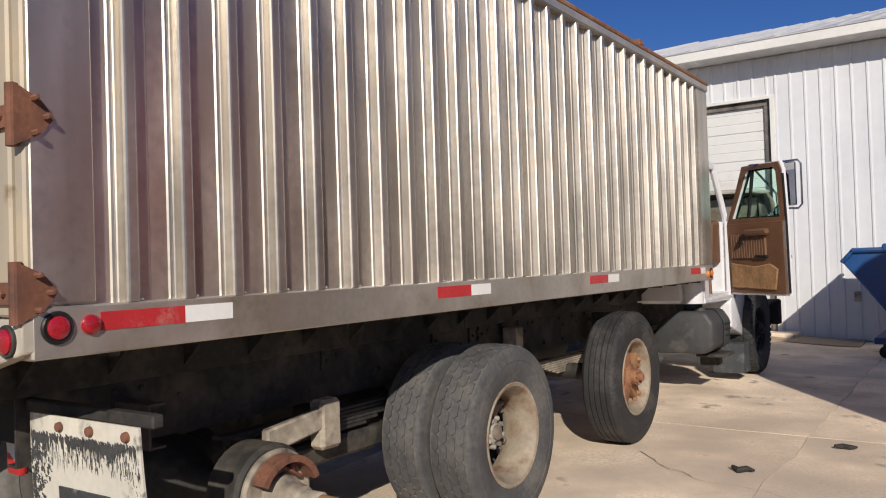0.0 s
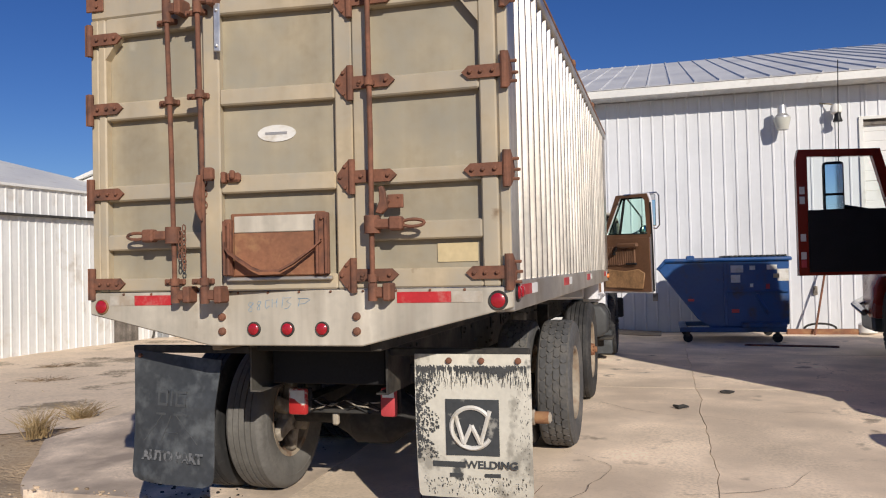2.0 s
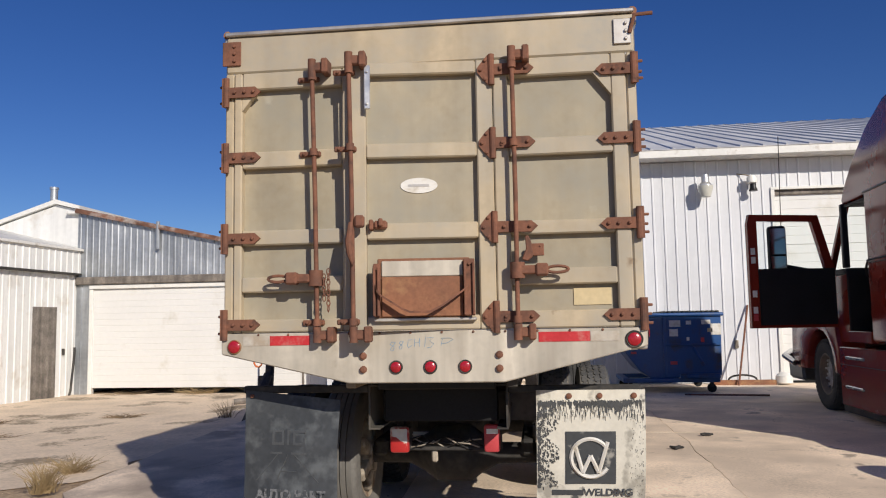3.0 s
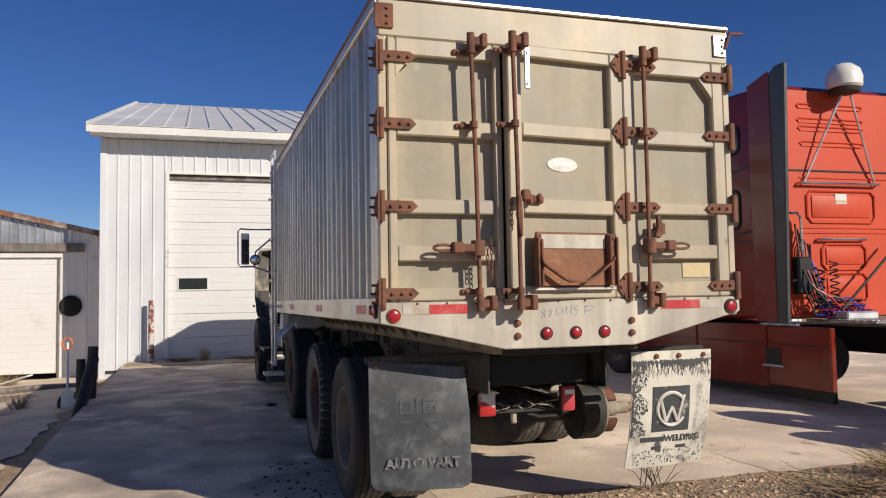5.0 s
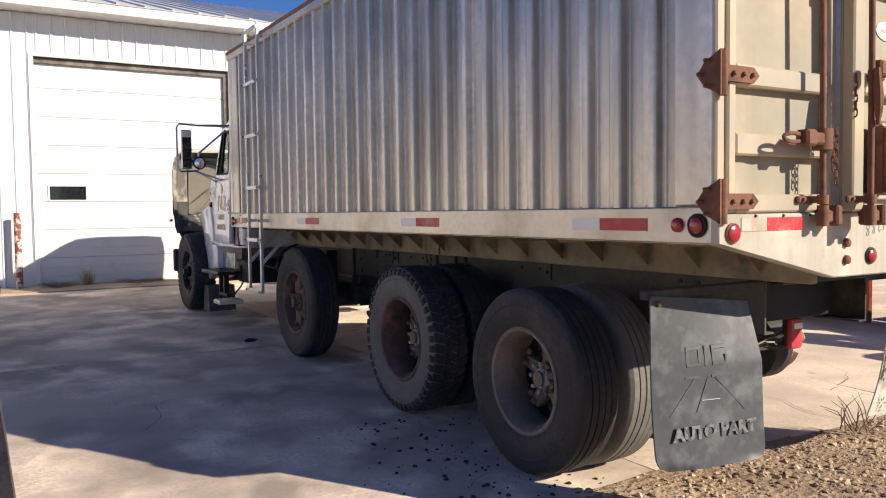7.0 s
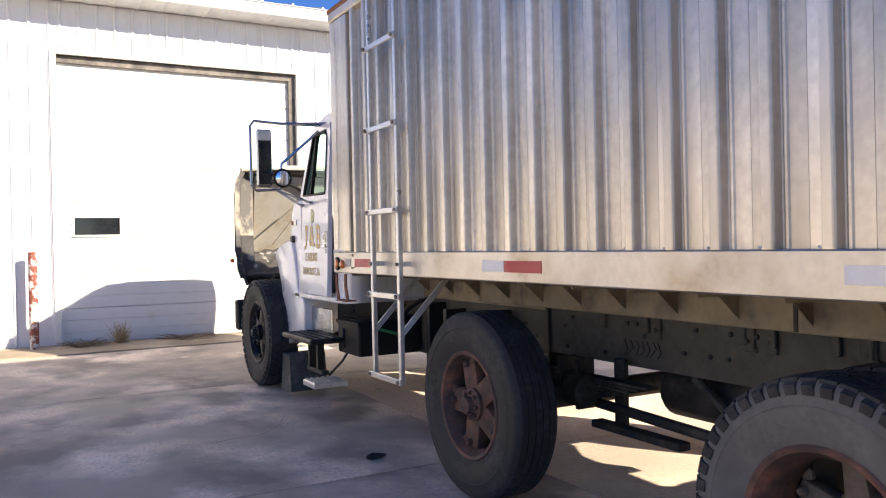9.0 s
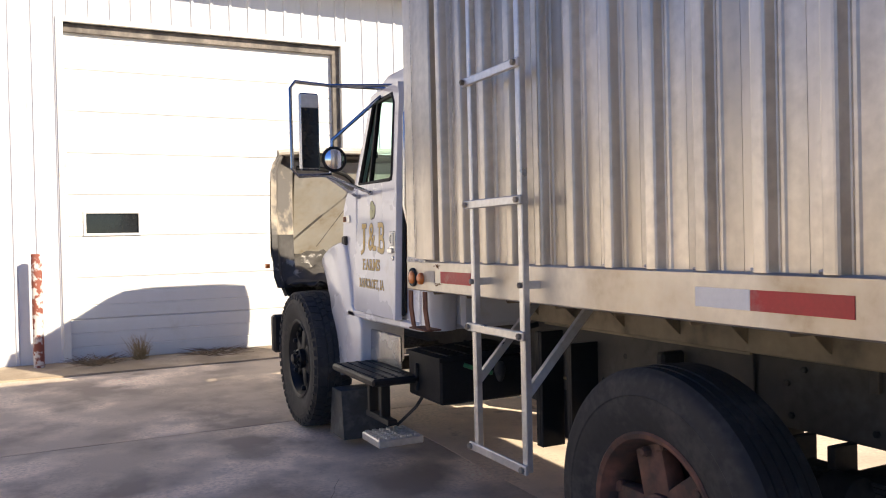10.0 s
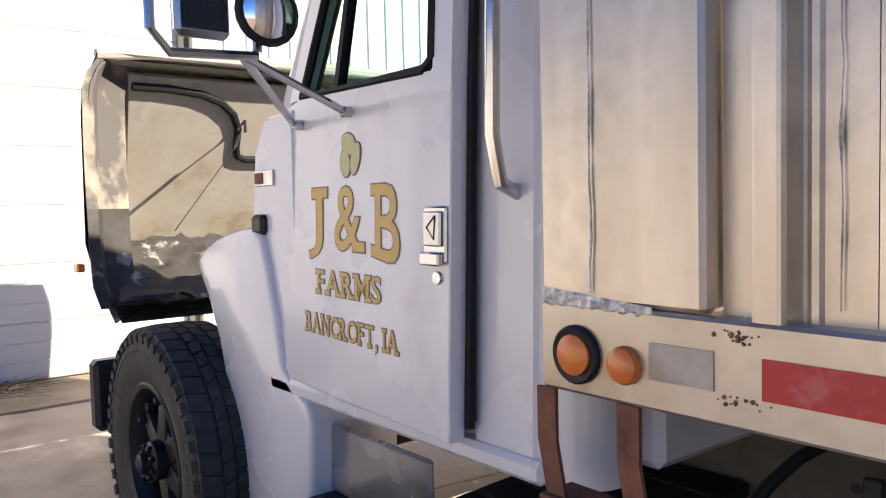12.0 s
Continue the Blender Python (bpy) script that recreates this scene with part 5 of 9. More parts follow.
def build_tailgate():
    ajar = Matrix.Translation((0.4, 0, 0)) @ Matrix.Rotation(AJAR, 4, 'Z') @ Matrix.Translation((-0.4, 0, 0))

    def swung(ob):
        """Let a part follow the middle leaf, which stands ajar."""
        for o in (ob, *ob.children_recursive):
            o.data.transform(ajar)

    z0, z1 = 1.348, 2.91
    rear_door(-1.16, -0.445, z0, z1, [(1.423, 1.582), (1.672, 1.862), (1.95, 2.325), (2.425, 2.806)], -1, stile=0.05)
    rear_door(-0.438, 0.395, z0, z1, [(1.43, 1.868), (1.962, 2.342), (2.428, 2.835)], 0, swing=AJAR, pivot=0.4, stile=0.095)
    rear_door(0.4, 1.16, z0, z1, [(1.447, 1.592), (1.686, 1.88), (1.958, 2.337), (2.437, 2.803)], 1, stile=0.085)
    for z in (1.394, 1.903, 2.39, 2.79):
        strap_hinge(truck, -1.2, z, 1, plate=False)
        strap_hinge(truck, 1.2, z + 0.024, -1, plate=False)
        strap_hinge(truck, 0.4, z + (0.022 if z < 2.7 else 0.055), 1, y=-0.018, reach=0.24)
    for x, top, tilt in ((-0.66, 2.905, 0.03), (-0.432, 2.91, 0.02), (0.515, 2.915, 0.0)):
        rod = lock_rod(x, 1.33, top, tilt=tilt)
        if -0.5 < x < 0:
            swung(rod)
    # levers, latch and chains
    for x, s, z in ((-0.638, -1, 1.655), (0.52, 1, 1.672)):
        lev = part("lever", box(B(), (x - 0.03, -0.12, z - 0.025), (x + s * 0.16, -0.085, z + 0.025), 0.008), RUST, truck)
        part("pivot", lathe(B(), [(z - 0.045, 0.042), (z + 0.045, 0.042)], 14, "z", (x, -0.085, 0)), RUST, lev)
        part("grip", tube(B(), [(x + s * (0.16 + 0.06 * (1 - math.cos(a)) / 1), -0.1, z + 0.018 * math.sin(a)) for a in [k * math.pi / 8 for k in range(17)]], 0.009, 6), RUST, lev)
        part("lever_clevis", box(B(), (x + s * 0.1, -0.135, z - 0.035), (x + s * 0.17, -0.07, z + 0.035), 0.01), RUST, lev)
    bm = box(B(), (0.585, -0.04, 1.755), (0.67, -0.022, 1.825), 0.004)
    bolt(bm, (0.65, -0.04, 1.81), "-y", 0.006, 0.006)
    part("latch_plate", bm, RUST, truck)
    part("latch_arm", prism(B(), [(0.545, 1.73), (0.57, 1.79), (0.565, 1.86), (0.585, 1.865), (0.6, 1.83), (0.61, 1.75), (0.58, 1.72)], "y", -0.115, -0.085, 0.005), RUST, truck)
    part("latch_pin", tube(B(), [(0.59, -0.1, 1.79), (0.59, -0.035, 1.79)], 0.012, 8), RUST, truck)
    bm = box(B(), (-0.4, -0.12, 1.93), (-0.345, -0.075, 2.0), 0.01)
    tube(bm, [(-0.42, -0.11, 1.96), (-0.43, -0.12, 1.85), (-0.425, -0.12, 1.78), (-0.41, -0.11, 1.72)], 0.016, 8, radii=[0.014, 0.022, 0.018, 0.007])
    swung(part("hook_latch", bm, RUST, truck))
    bm = box(B(), (-0.3, -0.055, 1.925), (-0.22, -0.02, 1.975), 0.012)
    box(bm, (-0.325, -0.065, 1.92), (-0.3, -0.02, 1.98), 0.006)
    box(bm, (-0.27, -0.075, 1.94), (-0.245, -0.05, 1.985), 0.006)
    swung(part("keeper", bm, RUST, truck))
    for x, zt, zb in ((-0.56, 1.69, 1.45), (-0.425, 1.93, 1.72), (-0.585, 1.66, 1.5)):
        n = int((zt - zb) / 0.03)
        for k in range(n):
            z = zt - k * 0.03
            turn = k % 2
            pts = [(x + (0.009 if not turn else 0.002) * math.cos(a), -0.1 + (0.002 if not turn else 0.009) * math.cos(a), z + 0.02 * math.sin(a)) for a in [i * math.pi / 4 for i in range(8)]]
            part("chain_link", tube(B(), pts, 0.0035, 5, closed=True), RUST, truck)
    # grain chute in the middle leaf
    chute = part("grain_chute", box(B(), (-0.28, -0.045, 1.42), (0.245, -0.022, 1.755), 0.006), RUST_PLATE, truck, "rusty sliding grain gate with a bent bar")
    part("gate_plate", box(B(), (-0.255, -0.06, 1.425), (0.205, -0.047, 1.65), 0.004), RUST_PLATE, chute)
    part("bare_plate", box(B(), (-0.255, -0.058, 1.652), (0.205, -0.047, 1.74), 0.004), TAN_BEAM, chute)
    for x0, x1, z1 in ((-0.3, -0.262, 1.725), (0.21, 0.272, 1.745)):
        bm = box(B(), (x0, -0.085, 1.425), (x1, -0.047, z1), 0.005)
        box(bm, (x0, -0.105, 1.43), (x0 + 0.014, -0.085, z1 - 0.01), 0.003)
        box(bm, (x1 - 0.014, -0.105, 1.43), (x1, -0.085, z1 - 0.02), 0.003)
        bolt(bm, ((x0 + x1) / 2, -0.086, z1 - 0.03), "-y", 0.009, 0.01)
        part("gate_guide", bm, RUST, chute)
    pts = [(-0.32, 1.6), (-0.315, 1.572), (-0.29, 1.545), (-0.17, 1.468), (-0.127, 1.45), (-0.014, 1.45), (0.06, 1.487), (0.18, 1.572), (0.205, 1.6)]
    strap = B()
    rows = []
    for i, (x, z) in enumerate(pts):
        y = -0.095 - 0.03 * math.sin(math.pi * i / (len(pts) - 1))
        x += 0.035
        rows.append([strap.verts.new((x, y - 0.018, z - 0.006)), strap.verts.new((x, y - 0.018, z + 0.006)), strap.verts.new((x, y + 0.018, z + 0.006)), strap.verts.new((x, y + 0.018, z - 0.006))])
    for a, b in zip(rows, rows[1:]):
        for k in range(4):
            strap.faces.new((a[k], a[(k + 1) % 4], b[(k + 1) % 4], b[k]))
    part("strap", strap, RUST, chute)
    part("chute_sill", box(B(), (-0.3, -0.06, 1.398), (0.28, -0.023, 1.418), 0.005), ALU_RAIL, chute)
    swung(chute)
    # oval maker's sticker, peeled label, thin strip
    st = part("oval_sticker", lathe(B(), [(-0.002, 0.1), (0.002, 0.1)], 32, "y", (0, 0, 0)), STICKER, truck, "pale oval sticker with unreadable print")
    st.matrix_basis = ajar @ Matrix.Translation((-0.04, 0.027, 2.185)) @ Matrix.Diagonal((1.08, 1, 0.45, 1))
    local_part("sticker_bar", mesh_of("sticker_bar", box(B(), (-0.06, -0.0035, -0.016), (0.055, -0.001, 0.016)), ALU_RAIL), st)
    part("label_patch", box(B(), (0.83, 0.024, 1.475), (1.04, 0.0295, 1.57)), PATCH, truck)
    bm = box(B(), (-0.345, -0.075, 2.62), (-0.31, -0.06, 2.88), 0.004)
    for z in (2.65, 2.84):
        bolt(bm, (-0.328, -0.075, z), "-y", 0.008, 0.008)
    swung(part("pale_strip", bm, ALU_BRIGHT, truck))


def build_tail_beam():
    beam = part("tail_beam", prism(B(), [(-1.224, 1.343), (1.224, 1.343), (1.224, 1.245), (0.43, 1.05), (-0.46, 1.05), (-1.224, 1.222)], "y", -0.03, 0.03, 0.006), TAN_BEAM, truck, "worn tan rear beam with lamps and reflective tape")
    for x in (-0.185, 0.013, 0.211):
        lamp_disc(beam, x, -0.03, 1.14, "-y", 0.03, RED_LENS, UNDER, 1.3)
    lamp_disc(beam, -1.143, -0.03, 1.266, "-y", 0.035, RED_LENS, RUST_PLATE, 1.2, "tail_lamp")
    lamp_disc(beam, 1.15, -0.03, 1.28, "-y", 0.036, RED_LENS, UNDER, 1.35, "tail_lamp")
    for x0, x1, k in ((-1.09, -0.93, TAPE_WORN), (-0.928, -0.69, TAPE_RED), (0.626, 0.91, TAPE_RED), (0.912, 1.07, TAPE_WORN)):
        part("reflective_tape", box(B(), (x0, -0.033, 1.272), (x1, -0.0295, 1.327)), k, beam)
    for x in (-0.375, 0.405):
        for z in (1.205, 1.128):
            part("beam_bolt", lathe(B(), [(-0.028, 0.022), (-0.045, 0.02), (-0.052, 0.01)], 10, "y", (x, 0, z)), RUST, beam)
    strokes = B()
    hand = (((0.9, 0.95), (0.4, 1.0), (0.15, 0.75), (0.75, 0.45), (0.65, 0.05), (0.3, 0.0), (0.2, 0.2), (0.5, 0.5), (0.95, 0.95)),
            ((0.9, 0.9), (0.5, 0.95), (0.2, 0.7), (0.7, 0.4), (0.6, 0.05), (0.3, 0.05), (0.2, 0.25), (0.6, 0.55), (0.9, 0.9)),
            ((0.9, 0.95), (0.25, 0.9), (0.1, 0.2), (0.3, 0.05), (0.85, 0.3)),
            ((0.1, 0.95), (0.05, 0.05), (0.08, 0.5), (0.75, 0.55), (0.9, 1.0), (0.8, 0.05)),
            ((0.7, 1.1), (0.4, -0.05)),
            ((0.0, 0.95), (0.9, 1.0), (0.3, 0.6), (0.85, 0.3), (0.5, -0.1), (0.0, -0.2)),
            ((0.05, 0.0), (0.25, 0.75), (0.05, 0.85), (1.3, 0.85), (1.7, 0.7), (0.9, 0.3), (0.1, 0.25)))
    for (cx, w, cz), line in zip(((-0.225, 0.04, 1.232), (-0.173, 0.035, 1.24), (-0.122, 0.036, 1.247), (-0.079, 0.036, 1.252), (-0.032, 0.03, 1.256), (-0.005, 0.045, 1.256), (0.073, 0.042, 1.258)), hand):
        tube(strokes, [(cx + w * a, -0.031, cz + 0.05 * b) for a, b in line], 0.0016, 4)
    tagged(part("crayon_mark", strokes, CHALK_BLUE, beam), kind="stuff")
    for x in [-1.0 + 0.18 * i for i in range(12)]:
        part("rivet", lathe(B(), [(-0.028, 0.008), (-0.037, 0.005)], 8, "y", (x, 0, 1.334)), RUST, beam)
    # side markers and tape on both rails
    for s in (-1, 1):
        ax = "x" if s > 0 else "-x"
        lamp_disc(truck, s * HALF, 0.073, 1.298 + 0.015 * (s > 0), ax, 0.034, RED_LENS, BLACK, 1.45, "side_lamp")
        lamp_disc(truck, s * HALF, 0.178, 1.299 + 0.015 * (s > 0), ax, 0.028, RED_LENS, RED_LENS, 1.1, "side_lamp")
        lamp_disc(truck, s * HALF, LEN - 0.085, 1.29, ax, 0.034, AMBER, BLACK, 1.45, "side_lamp")
        lamp_disc(truck, s * HALF, LEN - 0.185, 1.286, ax, 0.028, AMBER, AMBER, 1.1, "side_lamp")
        if s > 0:
            runs = [(0.211, 0.52, 0), (0.522, 0.725, 1), (2.011, 2.32, 0), (2.322, 2.517, 1), (3.83, 4.14, 0), (4.142, 4.34, 1), (6.058, 6.35, 0), (6.352, 6.5, 1)]
        else:
            runs = [(0.352, 0.655, 0), (0.657, 0.856, 1), (2.14, 2.44, 0), (2.442, 2.645, 1), (4.136, 4.447, 0), (4.449, 4.652, 1), (6.05, 6.357, 0), (6.43, 6.54, 1)]
        for y0, y1, k in runs:
            part("reflective_tape", box(B(), (s * (HALF - 0.002), y0, 1.271 + 0.022 * (s > 0)), (s * (HALF + 0.0025), y1, 1.328 + 0.022 * (s > 0))), TAPE_WORN if y0 == 6.43 else TAPE_WHITE if k else TAPE_RED, truck)


def build_chassis():
    for s in (-1, 1):
        bm = prism(B(), [(s * 0.43, 0.74), (s * 0.36, 0.74), (s * 0.36, 0.75), (s * 0.418, 0.75), (s * 0.418, 1.0), (s * 0.36, 1.0), (s * 0.36, 1.01), (s * 0.43, 1.01)], "y", 0.35, 9.5)
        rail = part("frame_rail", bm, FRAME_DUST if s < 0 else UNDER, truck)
        bm = B()
        rnd = random.Random(3)
        for k in range(60):
            y, z = 0.6 + rnd.random() * 8, 0.79 + 0.06 * rnd.randrange(4)
            lathe(bm, [(s * 0.43, 0.013), (s * 0.44, 0.013), (s * 0.443, 0.008)], 6, "x", (0, y, z))
        tagged(part("frame_bolt", bm, UNDER, rail), kind="stuff")
        # Right sill and outriggers go black: shade under the box put into colour
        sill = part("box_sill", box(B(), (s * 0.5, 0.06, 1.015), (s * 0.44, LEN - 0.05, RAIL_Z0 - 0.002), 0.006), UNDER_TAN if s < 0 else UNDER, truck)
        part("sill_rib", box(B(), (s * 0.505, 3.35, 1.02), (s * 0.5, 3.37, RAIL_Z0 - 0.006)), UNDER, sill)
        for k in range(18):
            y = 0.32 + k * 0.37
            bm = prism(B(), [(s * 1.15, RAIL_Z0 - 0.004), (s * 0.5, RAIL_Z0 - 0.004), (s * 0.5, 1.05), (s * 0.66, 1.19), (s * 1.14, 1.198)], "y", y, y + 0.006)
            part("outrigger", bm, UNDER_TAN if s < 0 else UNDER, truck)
        for y in (3.05, 3.5, 3.62, 2.0, 4.2):
            bm = box(B(), (s * 0.445, y, 0.9), (s * 0.43, y + 0.07, 1.06), 0.004)
            bolt(bm, (s * 0.446, y + 0.035, 0.95), "x" if s > 0 else "-x")
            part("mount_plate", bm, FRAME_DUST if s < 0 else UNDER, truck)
    # deep mounting plates, hanging brackets and dark gear ahead of the single axle
    deep_plate = part("side_plate", box(B(), (-0.452, 5.15, 0.55), (-0.44, 7.1, 1.06), 0.003), FRAME_DUST, truck, "dusty dark frame plate with bolt holes")
    bm = B()
    rnd = random.Random(12)
    for k in range(26):
        y, z = 5.25 + 0.052 * k + 0.03 * rnd.random(), rnd.choice((0.64, 0.76, 0.83, 0.9))
        lathe(bm, [(-0.4515, 0.014), (-0.4535, 0.014), (-0.4535, 0.004)], 8, "x", (0, y, z))
    tagged(part("bolt_hole", bm, BLACK, deep_plate), kind="stuff")
    part("plate_edge", box(B(), (-0.47, 5.15, 1.0), (-0.453, 6.6, 1.02), 0.002), UNDER_TAN, deep_plate)
    part("plate_edge", box(B(), (-0.462, 5.15, 0.715), (-0.453, 6.6, 0.728), 0.002), UNDER_TAN, deep_plate)
    bm = box(B(), (-0.62, 6.14, 0.3), (-0.455, 6.155, 0.95), 0.002)
    box(bm, (-0.62, 6.155, 0.3), (-0.605, 6.185, 0.95), 0.002)
    part("hanging_bracket", bm, BLACK, truck, "black angle bracket hanging below the frame")
    bm = box(B(), (-0.6, 6.44, 0.36), (-0.455, 6.46, 0.98), 0.004)
    box(bm, (-0.6, 6.46, 0.36), (-0.58, 6.5, 0.98), 0.004)
    part("hanging_bracket", bm, BLACK, truck)
    part("gear_guard", box(B(), (-0.47, 6.16, 0.4), (-0.458, 6.43, 0.66), 0.004), BLACK, truck)
    part("air_tank", lathe(B(), [(5.2, 0.06), (5.22, 0.12), (5.26, 0.135), (6.1, 0.135), (6.14, 0.12), (6.16, 0.06)], 20, "y", (-0.2, 0, 0.6)), UNDER, truck, "dark round air tank under the frame")
    # hand-written mark on the frame, too faint to read
    scrawl = B()
    for k, x in enumerate((0, 0.045, 0.09, 0.13, 0.17, 0.215, 0.25)):
        tube(scrawl, [(-0.4315, 4.48 - x, 0.88), (-0.4315, 4.46 - x, 0.83 + 0.01 * (k % 3)), (-0.4315, 4.485 - x + 0.02 * (k % 2), 0.8)], 0.003, 4)
    part("scrawl_mark", scrawl, BLACK, truck)
    for y in (3.06, 3.2, 3.5, 3.66, 4.28, 4.62):
        bm = box(B(), (-0.456, y, 0.93), (-0.431, y + 0.035, 1.03), 0.004)
        part("box_clip", bm, FRAME_DUST, truck)
    part("air_tank", lathe(B(), [(3.25, 0.06), (3.27, 0.12), (3.3, 0.14), (4.35, 0.14), (4.38, 0.12), (4.4, 0.06)], 20, "y", (-0.16, 0, 0.6)), UNDER, truck)
    for y, z in ((4.55, 0.6), (5.0, 0.6)):
        part("brake_chamber", lathe(B(), [(y, 0.05), (y + 0.02, 0.09), (y + 0.13, 0.09), (y + 0.15, 0.05)], 16, "y", (-0.62, 0, z)), UNDER, truck)
    part("tie_bar", tube(B(), [(-0.5, 3.35, 0.47), (-0.5, 4.7, 0.52)], 0.03, 8), UNDER, truck)
    for y in (4.68, 4.84):
        part("spring_clamp", box(B(), (-0.6, y, 0.48), (-0.48, y + 0.03, 0.76), 0.004), UNDER, truck)
    part("rusty_stay", tube(B(), [(-0.36, 4.05, 0.72), (-0.38, 3.6, 0.42), (-0.38, 3.4, 0.38)], 0.024, 8), UNDER, truck)
    part("spring_stay", box(B(), (-0.5, 4.42, 0.42), (-0.46, 4.5, 0.78), 0.006), UNDER, truck)
    part("torque_bar", box(B(), (-0.58, 3.95, 0.4), (-0.5, 4.6, 0.44), 0.006), UNDER, truck)
    for y in (0.5, 1.95, 3.3, 4.1, 6.0, 7.6):
        part("crossmember", box(B(), (-0.36, y, 0.77), (0.36, y + 0.09, 0.98), 0.006), BLACK_ROUGH, truck)
    part("rear_crossbar", prism(B(), [(0.76, 0.745), (0.76, 0.93), (0.84, 0.93), (0.84, 0.92), (0.772, 0.92), (0.772, 0.755), (0.84, 0.755), (0.84, 0.745)], "x", -0.5, 0.66), CROSSBAR, truck, "dusty grey channel beam under the tail")
    part("hitch_plate", box(B(), (-0.36, 0.3, 0.985), (0.36, 0.38, 1.09), 0.008), BLACK, truck)
    for x, y, z, hw, hh in ((-0.303, 0.7, 0.625, 0.064, 0.085), (0.307, 0.68, 0.638, 0.052, 0.09)):
        lamp = part("tail_light", box(B(), (x - hw, y, z - hh), (x + hw, y + 0.045, z + hh), 0.02, seg=2), RED_CHALK if x < 0 else RED_FADED, truck, "sun-bleached red tail light")
        part("backing", box(B(), (x - hw + 0.005, y + 0.045, z - hh + 0.01), (x + hw + 0.012, y + 0.075, z + hh - 0.005), 0.01), UNDER, lamp)
        if x > 0:
            part("clear_lens", box(B(), (x - hw + 0.018, y - 0.0025, z + 0.03), (x + hw - 0.012, y + 0.001, z + 0.062)), TAPE_WHITE, lamp)
        else:
            part("bleached_patch", prism(B(), [(x - hw + 0.014, z + 0.07), (x + hw - 0.012, z + 0.072), (x + hw - 0.014, z - 0.02), (x + 0.01, z - 0.005), (x - 0.02, z + 0.02), (x - hw + 0.022, z + 0.022)], "y", y - 0.002, y + 0.001), STICKER, lamp, "lens bleached nearly white")
        part("lamp_bracket", box(B(), (x - 0.02, y + 0.05, z + 0.06), (x + 0.02, y + 0.085, 0.75), 0.004), BLACK_ROUGH, lamp)
    for k in range(5):
        pts = [(-0.24 + 0.08 * i, 0.75 + 0.025 * math.sin(i * 1.7 + k), 0.625 + 0.028 * math.sin(i * 2.3 + k * 1.3) - 0.012 * k) for i in range(7)]
        part("wire", tube(B(), pts, 0.005, 5), DUSTY if k % 2 else BLACK_ROUGH, truck)
    part("lamp_bar", box(B(), (-0.27, 0.75, 0.55), (0.3, 0.82, 0.575), 0.006), UNDER, truck, "dusty bar between the tail lights")
    part("spring_hanger", box(B(), (-0.1, 0.77, 0.47), (-0.06, 0.81, 0.55), 0.01), DUSTY, truck)
    # axles and springs
    for y, z in ((1.31, 0.45), (2.75, 0.475)):
        bm = lathe(B(), [(-0.86, 0.07), (-0.32, 0.075), (-0.2, 0.14), (-0.12, 0.2), (0.12, 0.2), (0.2, 0.14), (0.32, 0.075), (0.86, 0.07)], 16, "x", (0, y, z))
        part("drive_axle", bm, UNDER, truck)
        bm = lathe(B(), [(0.0, 0.06), (0.1, 0.15), (0.2, 0.16), (0.28, 0.08)], 16, "y", (0, y + 0.05, z + 0.02))
        part("differential", bm, UNDER, truck)
    for s in (-1, 1):
        for i in range(5):
            bm = box(B(), (s * 0.5, 1.35 - 0.08 * i, 0.72 - 0.022 * i), (s * 0.58, 2.55 + 0.08 * i, 0.738 - 0.022 * i))
        bm = B()
        for i in range(6):
            g = 0.75 - 0.1 * i
            hexa(bm, [(s * 0.5, 1.95 - g, 0.69 - 0.02 * i), (s * 0.58, 1.95 - g, 0.69 - 0.02 * i), (s * 0.58, 1.95 + g, 0.69 - 0.02 * i), (s * 0.5, 1.95 + g, 0.69 - 0.02 * i),
                      (s * 0.5, 1.95 - g, 0.706 - 0.02 * i), (s * 0.58, 1.95 - g, 0.706 - 0.02 * i), (s * 0.58, 1.95 + g, 0.706 - 0.02 * i), (s * 0.5, 1.95 + g, 0.706 - 0.02 * i)])
        part("leaf_spring", bm, UNDER, truck)
        part("walking_beam", box(B(), (s * 0.48, 1.2, 0.44), (s * 0.58, 2.7, 0.56), 0.02), UNDER, truck)
        bm = B()
        for i in range(7):
            g = 0.62 - 0.07 * i
            box(bm, (s * 0.5, 4.78 - g, 0.66 - 0.018 * i), (s * 0.58, 4.78 + g, 0.674 - 0.018 * i))
        part("leaf_spring", bm, DUSTY if s > 0 else UNDER, truck)
        for y in ((3.9, 5.5) if s > 0 else (5.5,)):
            part("spring_bracket", box(B(), (s * 0.47, y, 0.56), (s * 0.6, y + (0.1 if s > 0 else 0.05), 0.98), 0.012), DUSTY if s > 0 and y < 5 else UNDER, truck)
        part("shock_arm", tube(B(), [(s * 0.4, 3.3, 0.9), (s * 0.42, 3.75, 0.44)], 0.022, 8), UNDER, truck)
        bm = B()
        for i in range(6):
            g = 0.7 - 0.09 * i
            box(bm, (s * 0.42, 8.75 - g, 0.74 - 0.018 * i), (s * 0.5, 8.75 + g, 0.754 - 0.018 * i))
        part("leaf_spring", bm, UNDER, truck)
    part("tag_axle", tube(B(), [(-0.95, 4.78, 0.55), (0.95, 4.78, 0.55)], 0.065, 12), UNDER, truck)
    part("front_axle", tube(B(), [(-1.0, 8.75, 0.58), (-0.7, 8.75, 0.5), (0.7, 8.75, 0.5), (1.0, 8.75, 0.58)], 0.055, 10), UNDER, truck)
    part("drive_shaft", tube(B(), [(0, 2.9, 0.62), (0, 5.2, 0.75), (0, 7.2, 0.85)], 0.05, 12), UNDER, truck)
